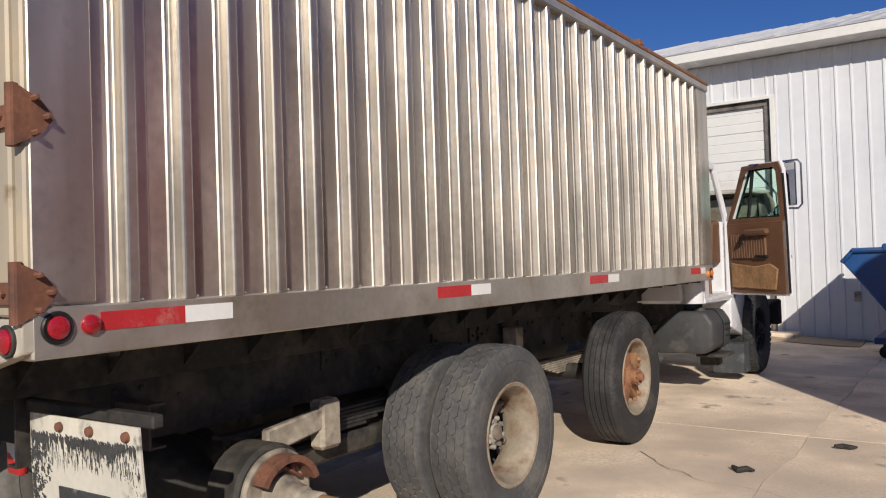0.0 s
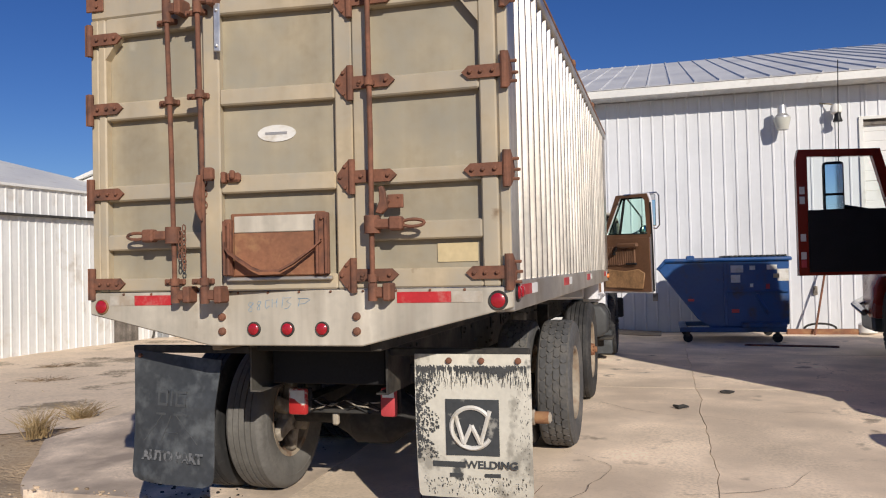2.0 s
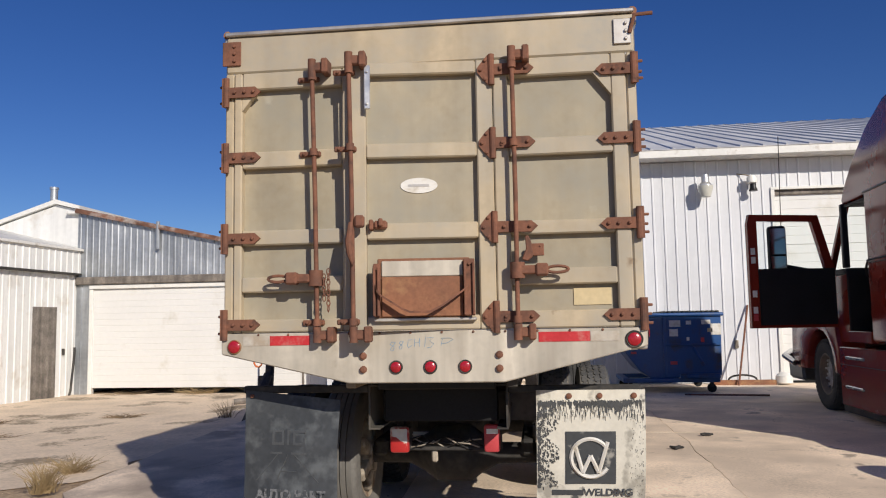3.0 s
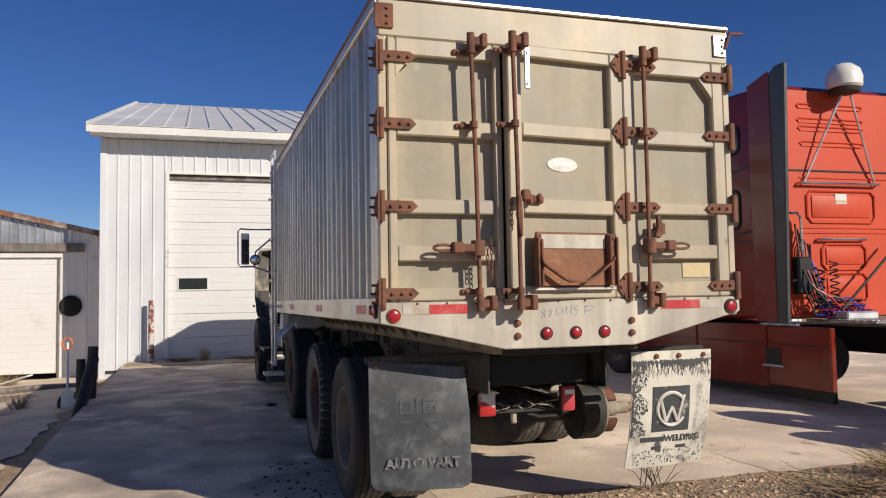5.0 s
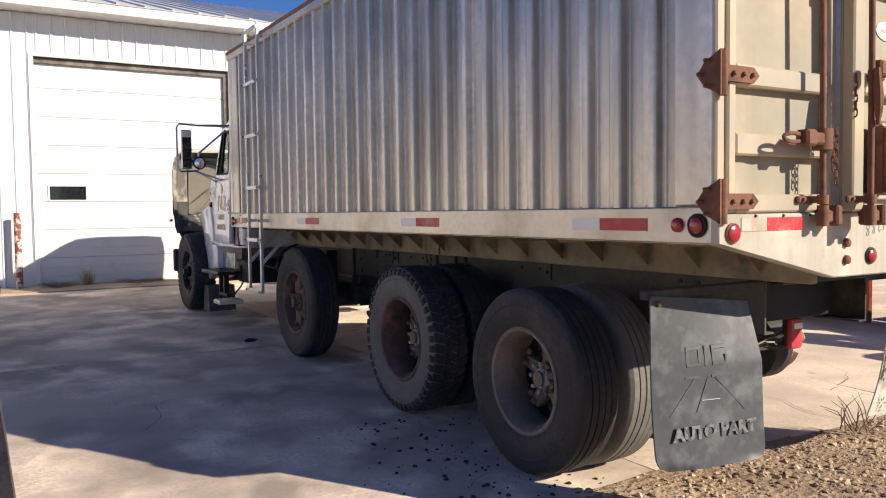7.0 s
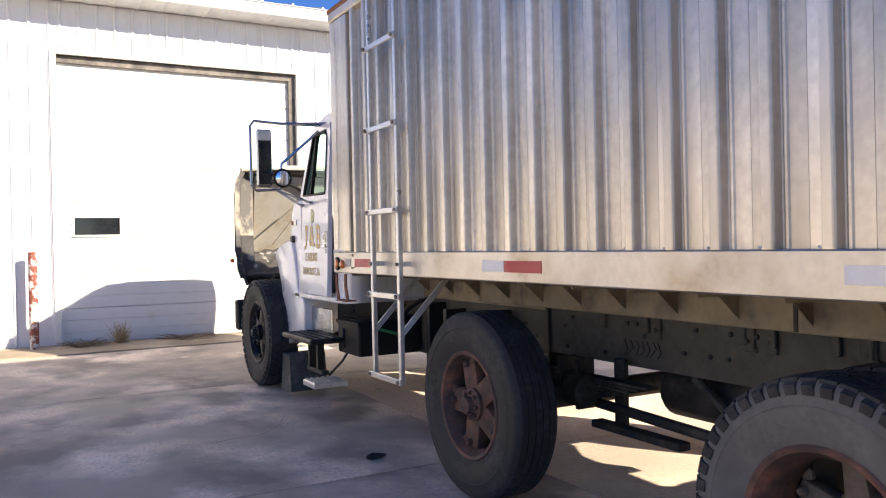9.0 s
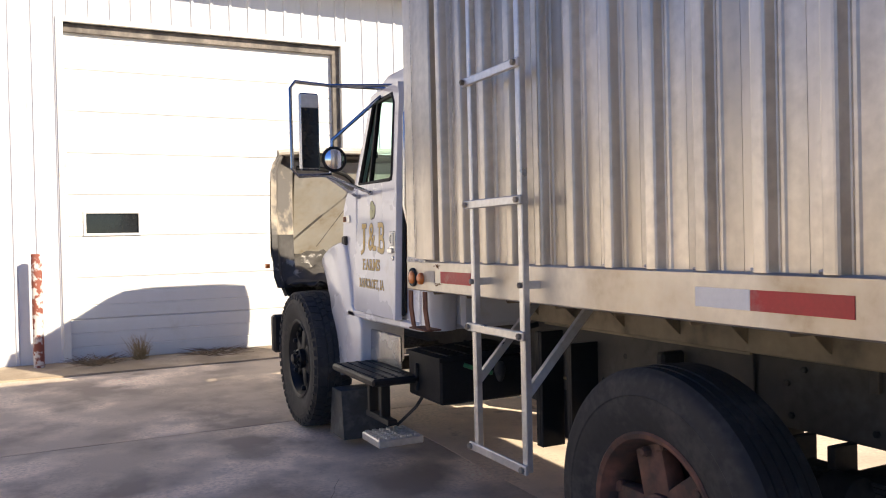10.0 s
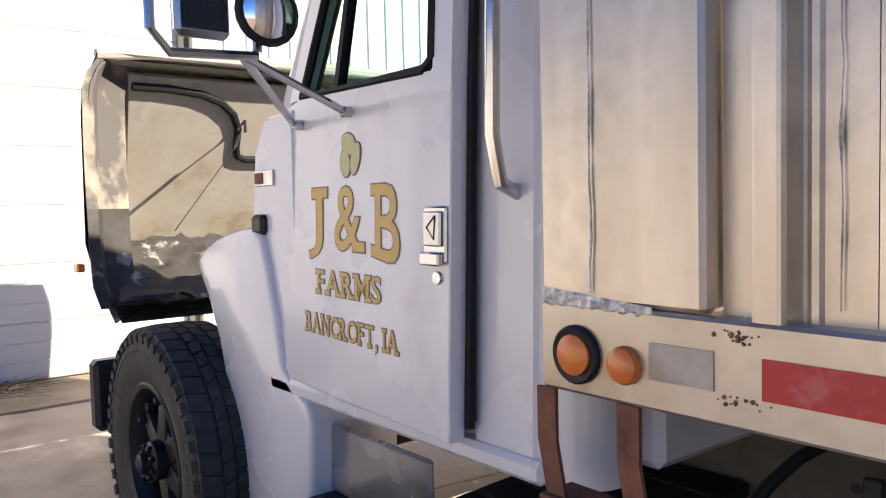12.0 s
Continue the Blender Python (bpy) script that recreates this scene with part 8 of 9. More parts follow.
# ---- the red tractor unit ----
def build_tractor():
    semi = thing("tractor_unit", (5.9, 5.5, 0), "dark red sleeper tractor unit with its door open", "truck")
    x0, x1 = 4.68, 7.12
    side = [(3.32, 1.0), (3.32, 3.8), (3.45, 3.92), (4.2, 3.96), (4.9, 3.88), (5.45, 3.66), (5.95, 3.34), (6.3, 3.04), (6.46, 2.82), (5.64, 2.84), (5.64, 1.0)]
    part("sleeper", prism(B(), side, "x", x0, x1, 0.07, seg=3), SEMI_RED, semi)
    # Unseen crown, added to stretch the tractor's shade over the hopper
    part("roof_cap", prism(B(), [(3.6, 3.8), (4.1, 4.02), (4.8, 4.18), (5.4, 4.22), (5.72, 4.14), (5.9, 3.9), (6.0, 3.3), (3.6, 3.3)], "x", 5.35, 6.75, 0.09, seg=3), SEMI_RED, semi)
    # rear wall with pressed ribs
    bw = part("back_panel", box(B(), (x0 + 0.06, 3.3, 1.02), (x1 - 0.06, 3.318, 3.82), 0.008), SEMI_BACK, semi, "rear cab wall with pressed ribs, its red coloured as sunlit")
    for z in (2.72, 2.1, 2.04):
        part("pressed_rib", box(B(), (x0 + 0.3, 3.288, z), (x1 - 0.3, 3.302, z + 0.02), 0.006), SEMI_BACK, bw)
    for a, b, z0, z1 in ((5.15, 6.02, 2.24, 2.51), (5.33, 5.87, 1.66, 1.86), (5.33, 5.87, 1.24, 1.5)):
        part("pressed_field", box(B(), (a, 3.285, z0), (b, 3.302, z1), 0.012, seg=2), SEMI_BACK, bw)
    part("pale_label", box(B(), (5.5, 3.281, 2.41), (5.67, 3.286, 2.535)), STICKER, bw)
    part("label_band", box(B(), (5.505, 3.278, 2.425), (5.665, 3.2815, 2.46)), PATCH, bw)
    for z, a, b in ((2.655, 4.95, 6.14), (1.966, 5.2, 5.9)):
        bm = tube(B(), [(a, 3.3, z), (a, 3.24, z), (b, 3.24, z), (b, 3.3, z)], 0.016, 8)
        part("grab_rail", bm, CHROME, semi)
    part("grab_bar", tube(B(), [(4.75, 3.2, 2.28), (4.85, 3.2, 2.28), (4.9, 3.2, 2.22), (4.9, 3.2, 1.56), (4.85, 3.2, 1.48), (4.75, 3.2, 1.46)], 0.018, 8), CHROME, semi)
    # side fairings
    for xa, xb in ((4.64, 4.7), (7.1, 7.16)):
        f = part("side_fairing", prism(B(), [(3.2, 0.95), (3.38, 0.95), (3.38, 4.0), (3.25, 4.08), (3.07, 4.08)], "x", xa, xb, 0.012), SEMI_DARK, semi)
        part("fairing_skin", prism(B(), [(3.36, 0.98), (3.75, 0.98), (3.75, 3.95), (3.42, 4.03), (3.34, 4.04)], "x", xa - 0.006 if xa < 5 else xb, xa - 0.001 if xa < 5 else xb + 0.005), SEMI_RED, f)
    # antenna dome on a tripod
    part("antenna_dome", lathe(B(), [(-0.1, 0.17), (-0.06, 0.205), (0.05, 0.21), (0.14, 0.185), (0.21, 0.1), (0.225, 0.03)], 24, "z", (5.55, 3.1, 3.9)), WHITE_PLASTIC, semi, "white antenna dome")
    bm = lathe(B(), [(3.74, 0.09), (3.76, 0.17), (3.81, 0.19)], 20, "z", (5.55, 3.1, 0))
    part("dome_base", bm, UNDER, semi)
    bm = B()
    for a in ((5.03, 3.27, 2.66), (6.1, 3.27, 2.66)):
        tube(bm, [(5.54 if a[0] < 5.4 else 5.64, 3.12, 3.78), a], 0.014, 8)
    part("dome_strut", bm, ALU_BRIGHT, semi)
    # windows and door opening on the near side
    def rounded(ya, yb, za, zb, r):
        pts = []
        for cy, cz, a0 in ((yb - r, zb - r, 0), (ya + r, zb - r, 90), (ya + r, za + r, 180), (yb - r, za + r, 270)):
            pts += [(cy + r * math.cos(radians(a0 + q)), cz + r * math.sin(radians(a0 + q))) for q in (0, 30, 60, 90)]
        return pts
    for ya, yb, za, zb in ((3.98, 4.54, 3.14, 3.53), (4.01, 4.76, 2.15, 2.68)):
        w = part("side_window", prism(B(), rounded(ya, yb, za, zb, 0.11), "x", x0 - 0.012, x0 + 0.01), BLACK_ROUGH, semi)
        part("pane", prism(B(), rounded(ya + 0.03, yb - 0.03, za + 0.03, zb - 0.03, 0.09), "x", x0 - 0.016, x0 - 0.0125), DARKGLASS, w)
    for z in (2.02, 2.86):
        part("belt_moulding", tube(B(), [(x0 - 0.002, 3.76, z + 0.1), (x0 - 0.004, 4.4, z + 0.02), (x0 - 0.004, 5.6, z)], 0.013, 6), SEMI_DARK, semi)
    # hollow cab: floor, far wall with its window, liner, seat, wheel
    part("cab_floor", box(B(), (x0, 5.642, 1.0), (x1, 6.4, 1.15), 0.01), SEMI_RED, semi)
    part("far_door", box(B(), (x1 - 0.07, 5.642, 1.152), (x1, 6.46, 1.98), 0.01), SEMI_RED, semi)
    part("door_post", box(B(), (x1 - 0.07, 5.642, 1.982), (x1 - 0.005, 5.74, 2.82), 0.01), SEMI_RED, semi)
    part("cab_liner", box(B(), (x0 + 0.03, 5.642, 1.152), (x1 - 0.08, 5.66, 2.82)), BLACK_ROUGH, semi)
    part("roof_liner", box(B(), (x0 + 0.05, 5.662, 2.79), (x1 - 0.08, 6.42, 2.818)), BLACK_ROUGH, semi)
    part("seat_base", box(B(), (4.88, 5.7, 1.152), (5.38, 6.1, 1.55), 0.05, seg=2), BLACK_ROUGH, semi)
    part("seat_back", box(B(), (4.9, 5.68, 1.552), (5.36, 5.82, 2.25), 0.05, seg=2), BLACK_ROUGH, semi)
    part("dashboard", prism(B(), [(6.404, 1.152), (6.404, 1.85), (6.43, 1.98), (7.2, 1.98), (7.2, 1.902), (6.44, 1.902), (6.44, 1.152)], "x", x0 + 0.035, x1 - 0.08, 0.012), BLACK_ROUGH, semi)
    ring = [(5.14 + 0.22 * math.cos(q), 6.3 - 0.09 * math.sin(q), 1.98 + 0.2 * math.sin(q)) for q in [k * math.pi / 12 for k in range(24)]]
    part("steering_wheel", tube(B(), ring, 0.016, 8, closed=True), BLACK_ROUGH, semi)
    part("steering_column", tube(B(), [(5.14, 6.3, 1.98), (5.14, 6.46, 1.84)], 0.03, 8), BLACK_ROUGH, semi)
    part("body_seam", box(B(), (x0 - 0.008, 3.8, 1.98), (x0 - 0.003, 5.55, 1.995)), BLACK, semi)
    for k, w in enumerate((0.42, 0.3, 0.45)):
        z = 1.36 - 0.1 * k
        part("print_bar", box(B(), (x0 - 0.011, 4.62 - w, z), (x0 - 0.009, 4.62, z + 0.035)), STICKER, semi)
    # cab front, hood
    part("cab_front", prism(B(), [(6.45, 1.0), (6.45, 1.9), (7.3, 1.9), (7.32, 1.88), (7.32, 1.0)], "x", x0 + 0.04, x1 - 0.04, 0.02, seg=2), SEMI_RED, semi)
    for xa, xb in ((x0 + 0.06, x0 + 0.14), (x1 - 0.14, x1 - 0.06)):
        part("windscreen_pillar", prism(B(), [(7.2, 1.9), (7.3, 1.9), (6.52, 2.86), (6.42, 2.86)], "x", xa, xb, 0.01), SEMI_RED, semi)
        part("hinge_post", box(B(), (xa - 0.04, 6.445, 1.985), (xa + 0.04, 6.52, 2.84), 0.01), BLACK, semi)
    part("windscreen", prism(B(), [(7.245, 1.92), (7.257, 1.92), (6.5, 2.84), (6.488, 2.84)], "x", x0 + 0.142, x1 - 0.142), CLEARGLASS, semi).visible_shadow = False
    part("hood", prism(B(), [(7.3, 1.0), (7.3, 1.9), (8.6, 1.7), (9.0, 1.5), (9.1, 1.1), (9.1, 0.6), (8.7, 0.55)], "x", x0 + 0.25, x1 - 0.25, 0.08, seg=3), SEMI_RED, semi)
    for xa, xb in ((x0 - 0.02, x0 + 0.34), (x1 - 0.34, x1 + 0.02)):
        arch = [(7.55 + 0.6 * math.cos(a), 0.56 + 0.6 * math.sin(a)) for a in [math.pi - k * math.pi / 10 for k in range(11)]]
        top = [(8.6, 0.55), (8.9, 0.75), (8.85, 1.2), (8.2, 1.38), (7.4, 1.4), (6.9, 1.3), (6.75, 0.9), (6.75, 0.56)]
        part("fender", prism(B(), arch + top, "x", xa, xb, 0.03, seg=2), SEMI_RED, semi)
    part("bumper", prism(B(), [(8.5, 0.35), (9.25, 0.35), (9.3, 0.75), (8.6, 0.8)], "x", x0 + 0.02, x1 - 0.02, 0.04), SEMI_DARK, semi)
    part("bumper_chrome", tube(B(), [(4.62, 8.6, 0.62), (4.56, 8.95, 0.72), (4.75, 9.25, 0.78)], 0.05, 10), CHROME, semi)
    # skirts, steps, deck
    for ya, yb, za, zb in ((5.08, 6.72, 0.16, 0.94), (3.62, 5.06, 0.16, 0.94), (2.55, 3.6, 0.2, 0.92)):
        sk = part("skirt_panel", box(B(), (4.66, ya, za), (4.74, yb, zb), 0.015), SEMI_RED, semi)
        part("skirt_line", box(B(), (4.654, ya + 0.02, 0.7), (4.662, yb - 0.02, 0.71)), BLACK, sk)
        part("skirt_foot", box(B(), (4.68, ya, 0.08), (4.73, yb, za + 0.01), 0.005), BLACK, sk)
    for ya, yb, z in ((3.3, 3.68, 0.42), (5.9, 6.5, 0.4), (5.85, 6.45, 0.78), (3.05, 3.7, 0.925)):
        part("side_step", box(B(), (4.635, ya, z), (4.7, yb, z + 0.04), 0.01), STEEL, semi)
    part("step_recess", box(B(), (4.655, 3.35, 0.44), (4.664, 3.62, 0.66)), BLACK, semi)
    part("deck_plate", box(B(), (4.95, 2.2, 0.97), (6.9, 3.25, 1.0), 0.006), STEEL, semi)
    bm = B()
    for i in range(24):
        for j in range(7):
            box(bm, (5.0 + 0.07 * i, 2.3 + 0.12 * j, 0.999), (5.03 + 0.07 * i, 2.36 + 0.12 * j, 1.006))
    part("deck_tread", bm, STEEL, semi)
    part("deck_box", box(B(), (5.1, 2.75, 1.0), (5.55, 2.98, 1.09), 0.015), ALU_BRIGHT, semi)
    part("chassis", box(B(), (5.5, -1.6, 0.6), (6.3, 8.6, 0.9), 0.01), BLACK, semi)
    part("tank", lathe(B(), [(3.0, 0.28), (5.9, 0.28)], 20, "y", (5.05, 0, 0.55)), UNDER, semi)
    # air hoses and coils
    for k, mt in enumerate((BLUE_HOSE, BLACK, RED_HOSE, BLUE_HOSE)):
        pts = [(4.95 + 0.035 * math.cos(i * 0.9) + 0.018 * i + 0.02 * k, 3.1 + 0.05 * math.sin(i * 0.9), 1.06 + 0.05 * k * (0.6 if k != 1 else 3.0) + 0.012 * math.sin(i)) for i in range(40)]
        part("air_hose", tube(B(), pts, 0.012, 6), mt, semi)
    pts = [(5.1 + 0.05 * math.cos(i * 0.8), 3.15 + 0.05 * math.sin(i * 0.8), 1.1 + 0.012 * i) for i in range(44)]
    part("air_hose", tube(B(), pts, 0.012, 6), BLACK, semi)
    for k in range(4):
        pts = [(4.85 + 0.06 * k, 3.2, 1.7), (4.88 + 0.08 * k, 3.08, 1.45 - 0.08 * k), (5.0 + 0.12 * k, 3.0, 1.25), (5.2 + 0.15 * k, 3.05, 1.06)]
        part("air_hose", tube(B(), pts, 0.012, 6), (BLACK, RED_HOSE, BLACK, BLUE_HOSE)[k], semi)
    part("hose_bar", tube(B(), [(5.2, 3.0, 1.05), (6.3, 3.05, 2.0)], 0.016, 8), UNDER, semi)
    for z, xa, xb in ((3.6, 5.02, 5.95), (3.42, 5.02, 5.95), (3.32, 5.03, 5.95), (3.13, 5.05, 5.94)):
        slot = [(xa, 3.296, z), (xa - 0.03, 3.296, z + 0.025), (xa, 3.296, z + 0.05), (xb, 3.296, z + 0.05), (xb + 0.03, 3.296, z + 0.025), (xb, 3.296, z)]
        part("pressed_slot", tube(B(), slot, 0.012, 6, closed=True), SEMI_BACK, bw)
    for xa, xb, za, zb in ((5.08, 6.1, 2.18, 2.57), (5.27, 5.93, 1.6, 1.91), (5.27, 5.93, 1.19, 1.55)):
        ring = [(xa + 0.06, 3.29, za), (xb - 0.06, 3.29, za), (xb, 3.29, za + 0.06), (xb, 3.29, zb - 0.06), (xb - 0.06, 3.29, zb), (xa + 0.06, 3.29, zb), (xa, 3.29, zb - 0.06), (xa, 3.29, za + 0.06)]
        part("pressed_frame", tube(B(), ring, 0.016, 6, closed=True), SEMI_BACK, bw)
    part("dark_trim", box(B(), (x0 + 0.08, 3.286, 2.81), (x1 - 0.1, 3.3, 2.828)), BLACK, bw)
    coil = [(5.28 + 0.05 * math.cos(i * 0.9), 3.12 + 0.05 * math.sin(i * 0.9), 1.05 + 0.011 * i) for i in range(60)]
    part("coiled_cable", tube(B(), coil, 0.009, 5), BLACK, semi)
    for k in range(3):
        loops = [(5.05 + 0.0135 * i, 3.0 + 0.06 * math.sin(i * 1.1 + k), 1.06 + 0.05 * math.cos(i * 1.1 + k)) for i in range(50)]
        part("coiled_hose", tube(B(), loops, 0.009, 5), (BLUE_HOSE, BLUE_HOSE, RED_HOSE)[k], semi)
    for k in range(6):
        x = 4.84 + 0.035 * k
        pts = [(x + 0.02, 3.26, 2.15 - 0.06 * k), (x, 3.2, 1.9), (x + 0.03 * math.sin(k * 2.1), 3.16, 1.55), (x + 0.06, 3.14, 1.25), (x + 0.12 + 0.05 * k, 3.08, 1.05)]
        part("hanging_cable", tube(B(), pts, 0.011, 6), BLACK, semi)
    part("junction_box", box(B(), (4.8, 3.15, 1.3), (5.0, 3.28, 1.75), 0.02), BLACK, semi)
    part("exhaust_stack", lathe(B(), [(1.0, 0.09), (4.2, 0.09)], 16, "z", (6.65, 3.12, 0)), UNDER, semi)
    wheel(semi, 4.86, 7.55, 0.515, "lug_dark", "dark", "plain", "front wheel with a pale disc")
    wheel(semi, 6.94, 7.55, 0.515, "lug_dark", "dark", "plain", "front wheel with a pale disc")
    for y in (1.3, 0.0):
        for x in (4.85, 6.95):
            wheel(semi, x, y, 0.515, "lug_dark", "dark", "deep_dark", "rear wheel")
    # open door
    a, b = Vector((4.66, 6.74, 0)), Vector((3.5, 6.56, 0))
    u = (b - a).normalized()
    n = Vector((-u.y, u.x, 0))

    def at(s, z, d=0.0):
        return a + u * s + n * d + Vector((0, 0, z))

    def panel(bm, poly, d0, d1):
        lo = [bm.verts.new(at(s, z, d0)) for s, z in poly]
        hi = [bm.verts.new(at(s, z, d1)) for s, z in poly]
        bm.faces.new(lo), bm.faces.new(hi[::-1])
        for i in range(len(poly)):
            j = (i + 1) % len(poly)
            bm.faces.new((lo[i], lo[j], hi[j], hi[i]))
        return bm
    L = (b - a).length
    bm = panel(B(), [(0, 1.2), (L, 1.2), (L, 1.98), (0, 1.98)], -0.04, 0.04)
    for strip in ([(L - 0.13, 1.98), (L, 1.98), (L, 2.62), (L - 0.03, 2.75), (L - 0.13, 2.66)], [(0.27, 2.64), (L - 0.13, 2.66), (L - 0.03, 2.75), (0.2, 2.73)], [(0.0, 1.98), (0.12, 1.98), (0.29, 2.64), (0.2, 2.73)]):
        panel(bm, strip, -0.04, 0.04)
    door = part("door", bm, SEMI_RED, semi, "open dark red tractor door, black inside")
    inner = panel(B(), [(0.02, 1.24), (L - 0.12, 1.24), (L - 0.12, 2.0), (0.02, 2.0)], 0.041, 0.07)
    inner2 = panel(B(), [(0.02, 1.24), (L - 0.12, 1.24), (L - 0.12, 2.0), (0.02, 2.0)], -0.07, -0.041)
    merge(inner, inner2)
    part("inner_trim", inner, BLACK_ROUGH, door)
    g = panel(B(), [(0.1, 1.99), (L - 0.13, 1.99), (L - 0.13, 2.65), (0.34, 2.63)], -0.004, 0.004)
    part("window_glass", g, CLEARGLASS, door).visible_shadow = False
    for z in (2.2, 2.08, 1.62, 1.4, 1.3):
        part("edge_reflector", panel(B(), [(L - 0.09, z), (L - 0.03, z), (L - 0.03, z + 0.09), (L - 0.09, z + 0.09)], -0.046, -0.0405), STICKER if z != 1.3 else RED_FADED, door)
        part("edge_reflector", panel(B(), [(L - 0.09, z), (L - 0.03, z), (L - 0.03, z + 0.09), (L - 0.09, z + 0.09)], 0.0405, 0.046), STICKER if z != 1.3 else RED_FADED, door)
    c = at(L - 0.38, 1.8, -0.072)
    part("speaker", lathe(B(), [(-0.012, 0.085), (0.0, 0.09), (0.01, 0.09)], 20, "y", c), UNDER, door)
    part("pull_handle", box(B(), at(0.3, 1.5, -0.1) - Vector((0.15, 0.02, 0.02)), at(0.3, 1.5, -0.1) + Vector((0.25, 0.02, 0.02)), 0.01), BLACK, door)
    mp = Vector((3.98, 6.9, 2.3))
    mir = part("door_mirror", box(B(), mp - Vector((0.12, 0.07, 0.32)), mp + Vector((0.12, 0.07, 0.32)), 0.04, seg=2), BLACK_ROUGH, semi, "tall black door mirror with two glasses")
    part("mirror_glass", box(B(), mp + Vector((-0.1, -0.075, -0.08)), mp + Vector((0.1, -0.0705, 0.28))), MIRROR, mir)
    part("mirror_glass", box(B(), mp + Vector((-0.1, -0.075, -0.28)), mp + Vector((0.1, -0.0705, -0.11))), MIRROR, mir)
    part("mirror_arm", tube(B(), [mp + Vector((0.1, 0, -0.25)), (4.5, 6.8, 1.95)], 0.03, 8), BLACK_ROUGH, mir)
    part("whip_antenna", tube(B(), [(4.05, 6.9, 2.6), (4.08, 6.9, 3.9)], 0.006, 5), BLACK, semi)
    settle(semi, (6.02, 5.87, 0), 1.03, radians(-1.2))


# ---- blue hopper ----
def build_hopper():
    hop = thing("dumping_hopper", (3.0, 10.7, 0.05), "blue steel self-dumping hopper with a black lid on casters", "dumpster")
    y0, y1 = 10.2, 11.55
    bm = prism(B(), [(1.86, 1.27), (1.95, 1.4), (3.97, 1.4), (3.95, 0.32), (2.72, 0.26), (2.5, 0.42)], "y", y0, y1, 0.015)
    body = part("hopper_body", bm, BLUE, hop)
    part("lip", prism(B(), [(1.83, 1.28), (1.99, 1.46), (2.04, 1.43), (1.88, 1.25)], "y", y0 - 0.03, y1 + 0.03, 0.01), BLUE, hop)
    part("rim_tube", tube(B(), [(1.98, y0 - 0.02, 1.42), (3.99, y0 - 0.02, 1.42), (3.99, y1 + 0.02, 1.42)], 0.035, 8), BLUE, hop)
    part("side_rib", box(B(), (2.95, y0 - 0.035, 0.86), (3.95, y0 - 0.002, 0.9), 0.008), BLUE, hop)
    part("side_post", box(B(), (2.93, y0 - 0.03, 0.3), (2.99, y0 - 0.002, 1.38), 0.008), BLUE, hop)
    part("release_handle", tube(B(), [(3.45, y0 - 0.06, 0.84), (3.62, y0 - 0.06, 0.5)], 0.03, 8), BLUE, hop)
    lid = B()
    box(lid, (2.35, y0 + 0.02, 1.4), (3.96, y1 - 0.02, 1.46), 0.015)
    for k in range(12):
        box(lid, (2.95 + 0.085 * k, y0 - 0.03, 1.455), (3.0 + 0.085 * k, y1 - 0.05, 1.49), 0.008)
    part("lid", lid, LIDBLACK, hop)
    part("lid_pivot", box(B(), (2.33, y0 - 0.06, 1.4), (2.47, y0 + 0.05, 1.5), 0.02), BLUE, hop)
    base = B()
    box(base, (2.2, y0 - 0.05, 0.2), (3.9, y0 + 0.05, 0.28), 0.01)
    box(base, (2.2, y1 - 0.05, 0.2), (3.9, y1 + 0.05, 0.28), 0.01)
    box(base, (2.2, y0 + 0.05, 0.2), (2.32, y1 - 0.05, 0.28), 0.01)
    box(base, (3.78, y0 + 0.05, 0.2), (3.9, y1 - 0.05, 0.28), 0.01)
    part("base_frame", base, BLUE, hop)
    part("fork_pocket", box(B(), (3.2, y0 - 0.12, 0.28), (3.9, y0 - 0.02, 0.36), 0.012), BLUE, hop)
    for x in (2.33, 3.76):
        for y in (y0 + 0.02, y1 - 0.05):
            c = part("caster", lathe(B(), [(-0.025, 0.08), (0.025, 0.08)], 16, "y", (x, y, slab_z(x, y) + 0.082)), BLACK_ROUGH, hop)
            part("fork", box(B(), (x - 0.03, y - 0.04, 0.12), (x + 0.03, y + 0.04, 0.2), 0.006), UNDER, c)
    for x, z, w, h, k in ((3.05, 1.2, 0.2, 0.12, STICKER), (3.05, 1.03, 0.15, 0.13, STICKER), (3.35, 1.24, 0.09, 0.07, STICKER), (3.62, 1.24, 0.16, 0.08, STICKER), (3.72, 1.1, 0.09, 0.07, PATCH), (3.78, 1.05, 0.18, 0.2, STICKER),
                          (3.35, 0.95, 0.05, 0.06, STICKER), (3.6, 0.92, 0.06, 0.08, RED_FADED), (3.05, 0.52, 0.12, 0.06, RED_FADED), (2.35, 0.72, 0.1, 0.04, RED_FADED)):
        part("label", box(B(), (x, y0 - 0.006, z), (x + w, y0 - 0.001, z + h)), k, body)
    settle(hop, (3.0, 11.3, 0.055), 1.03)


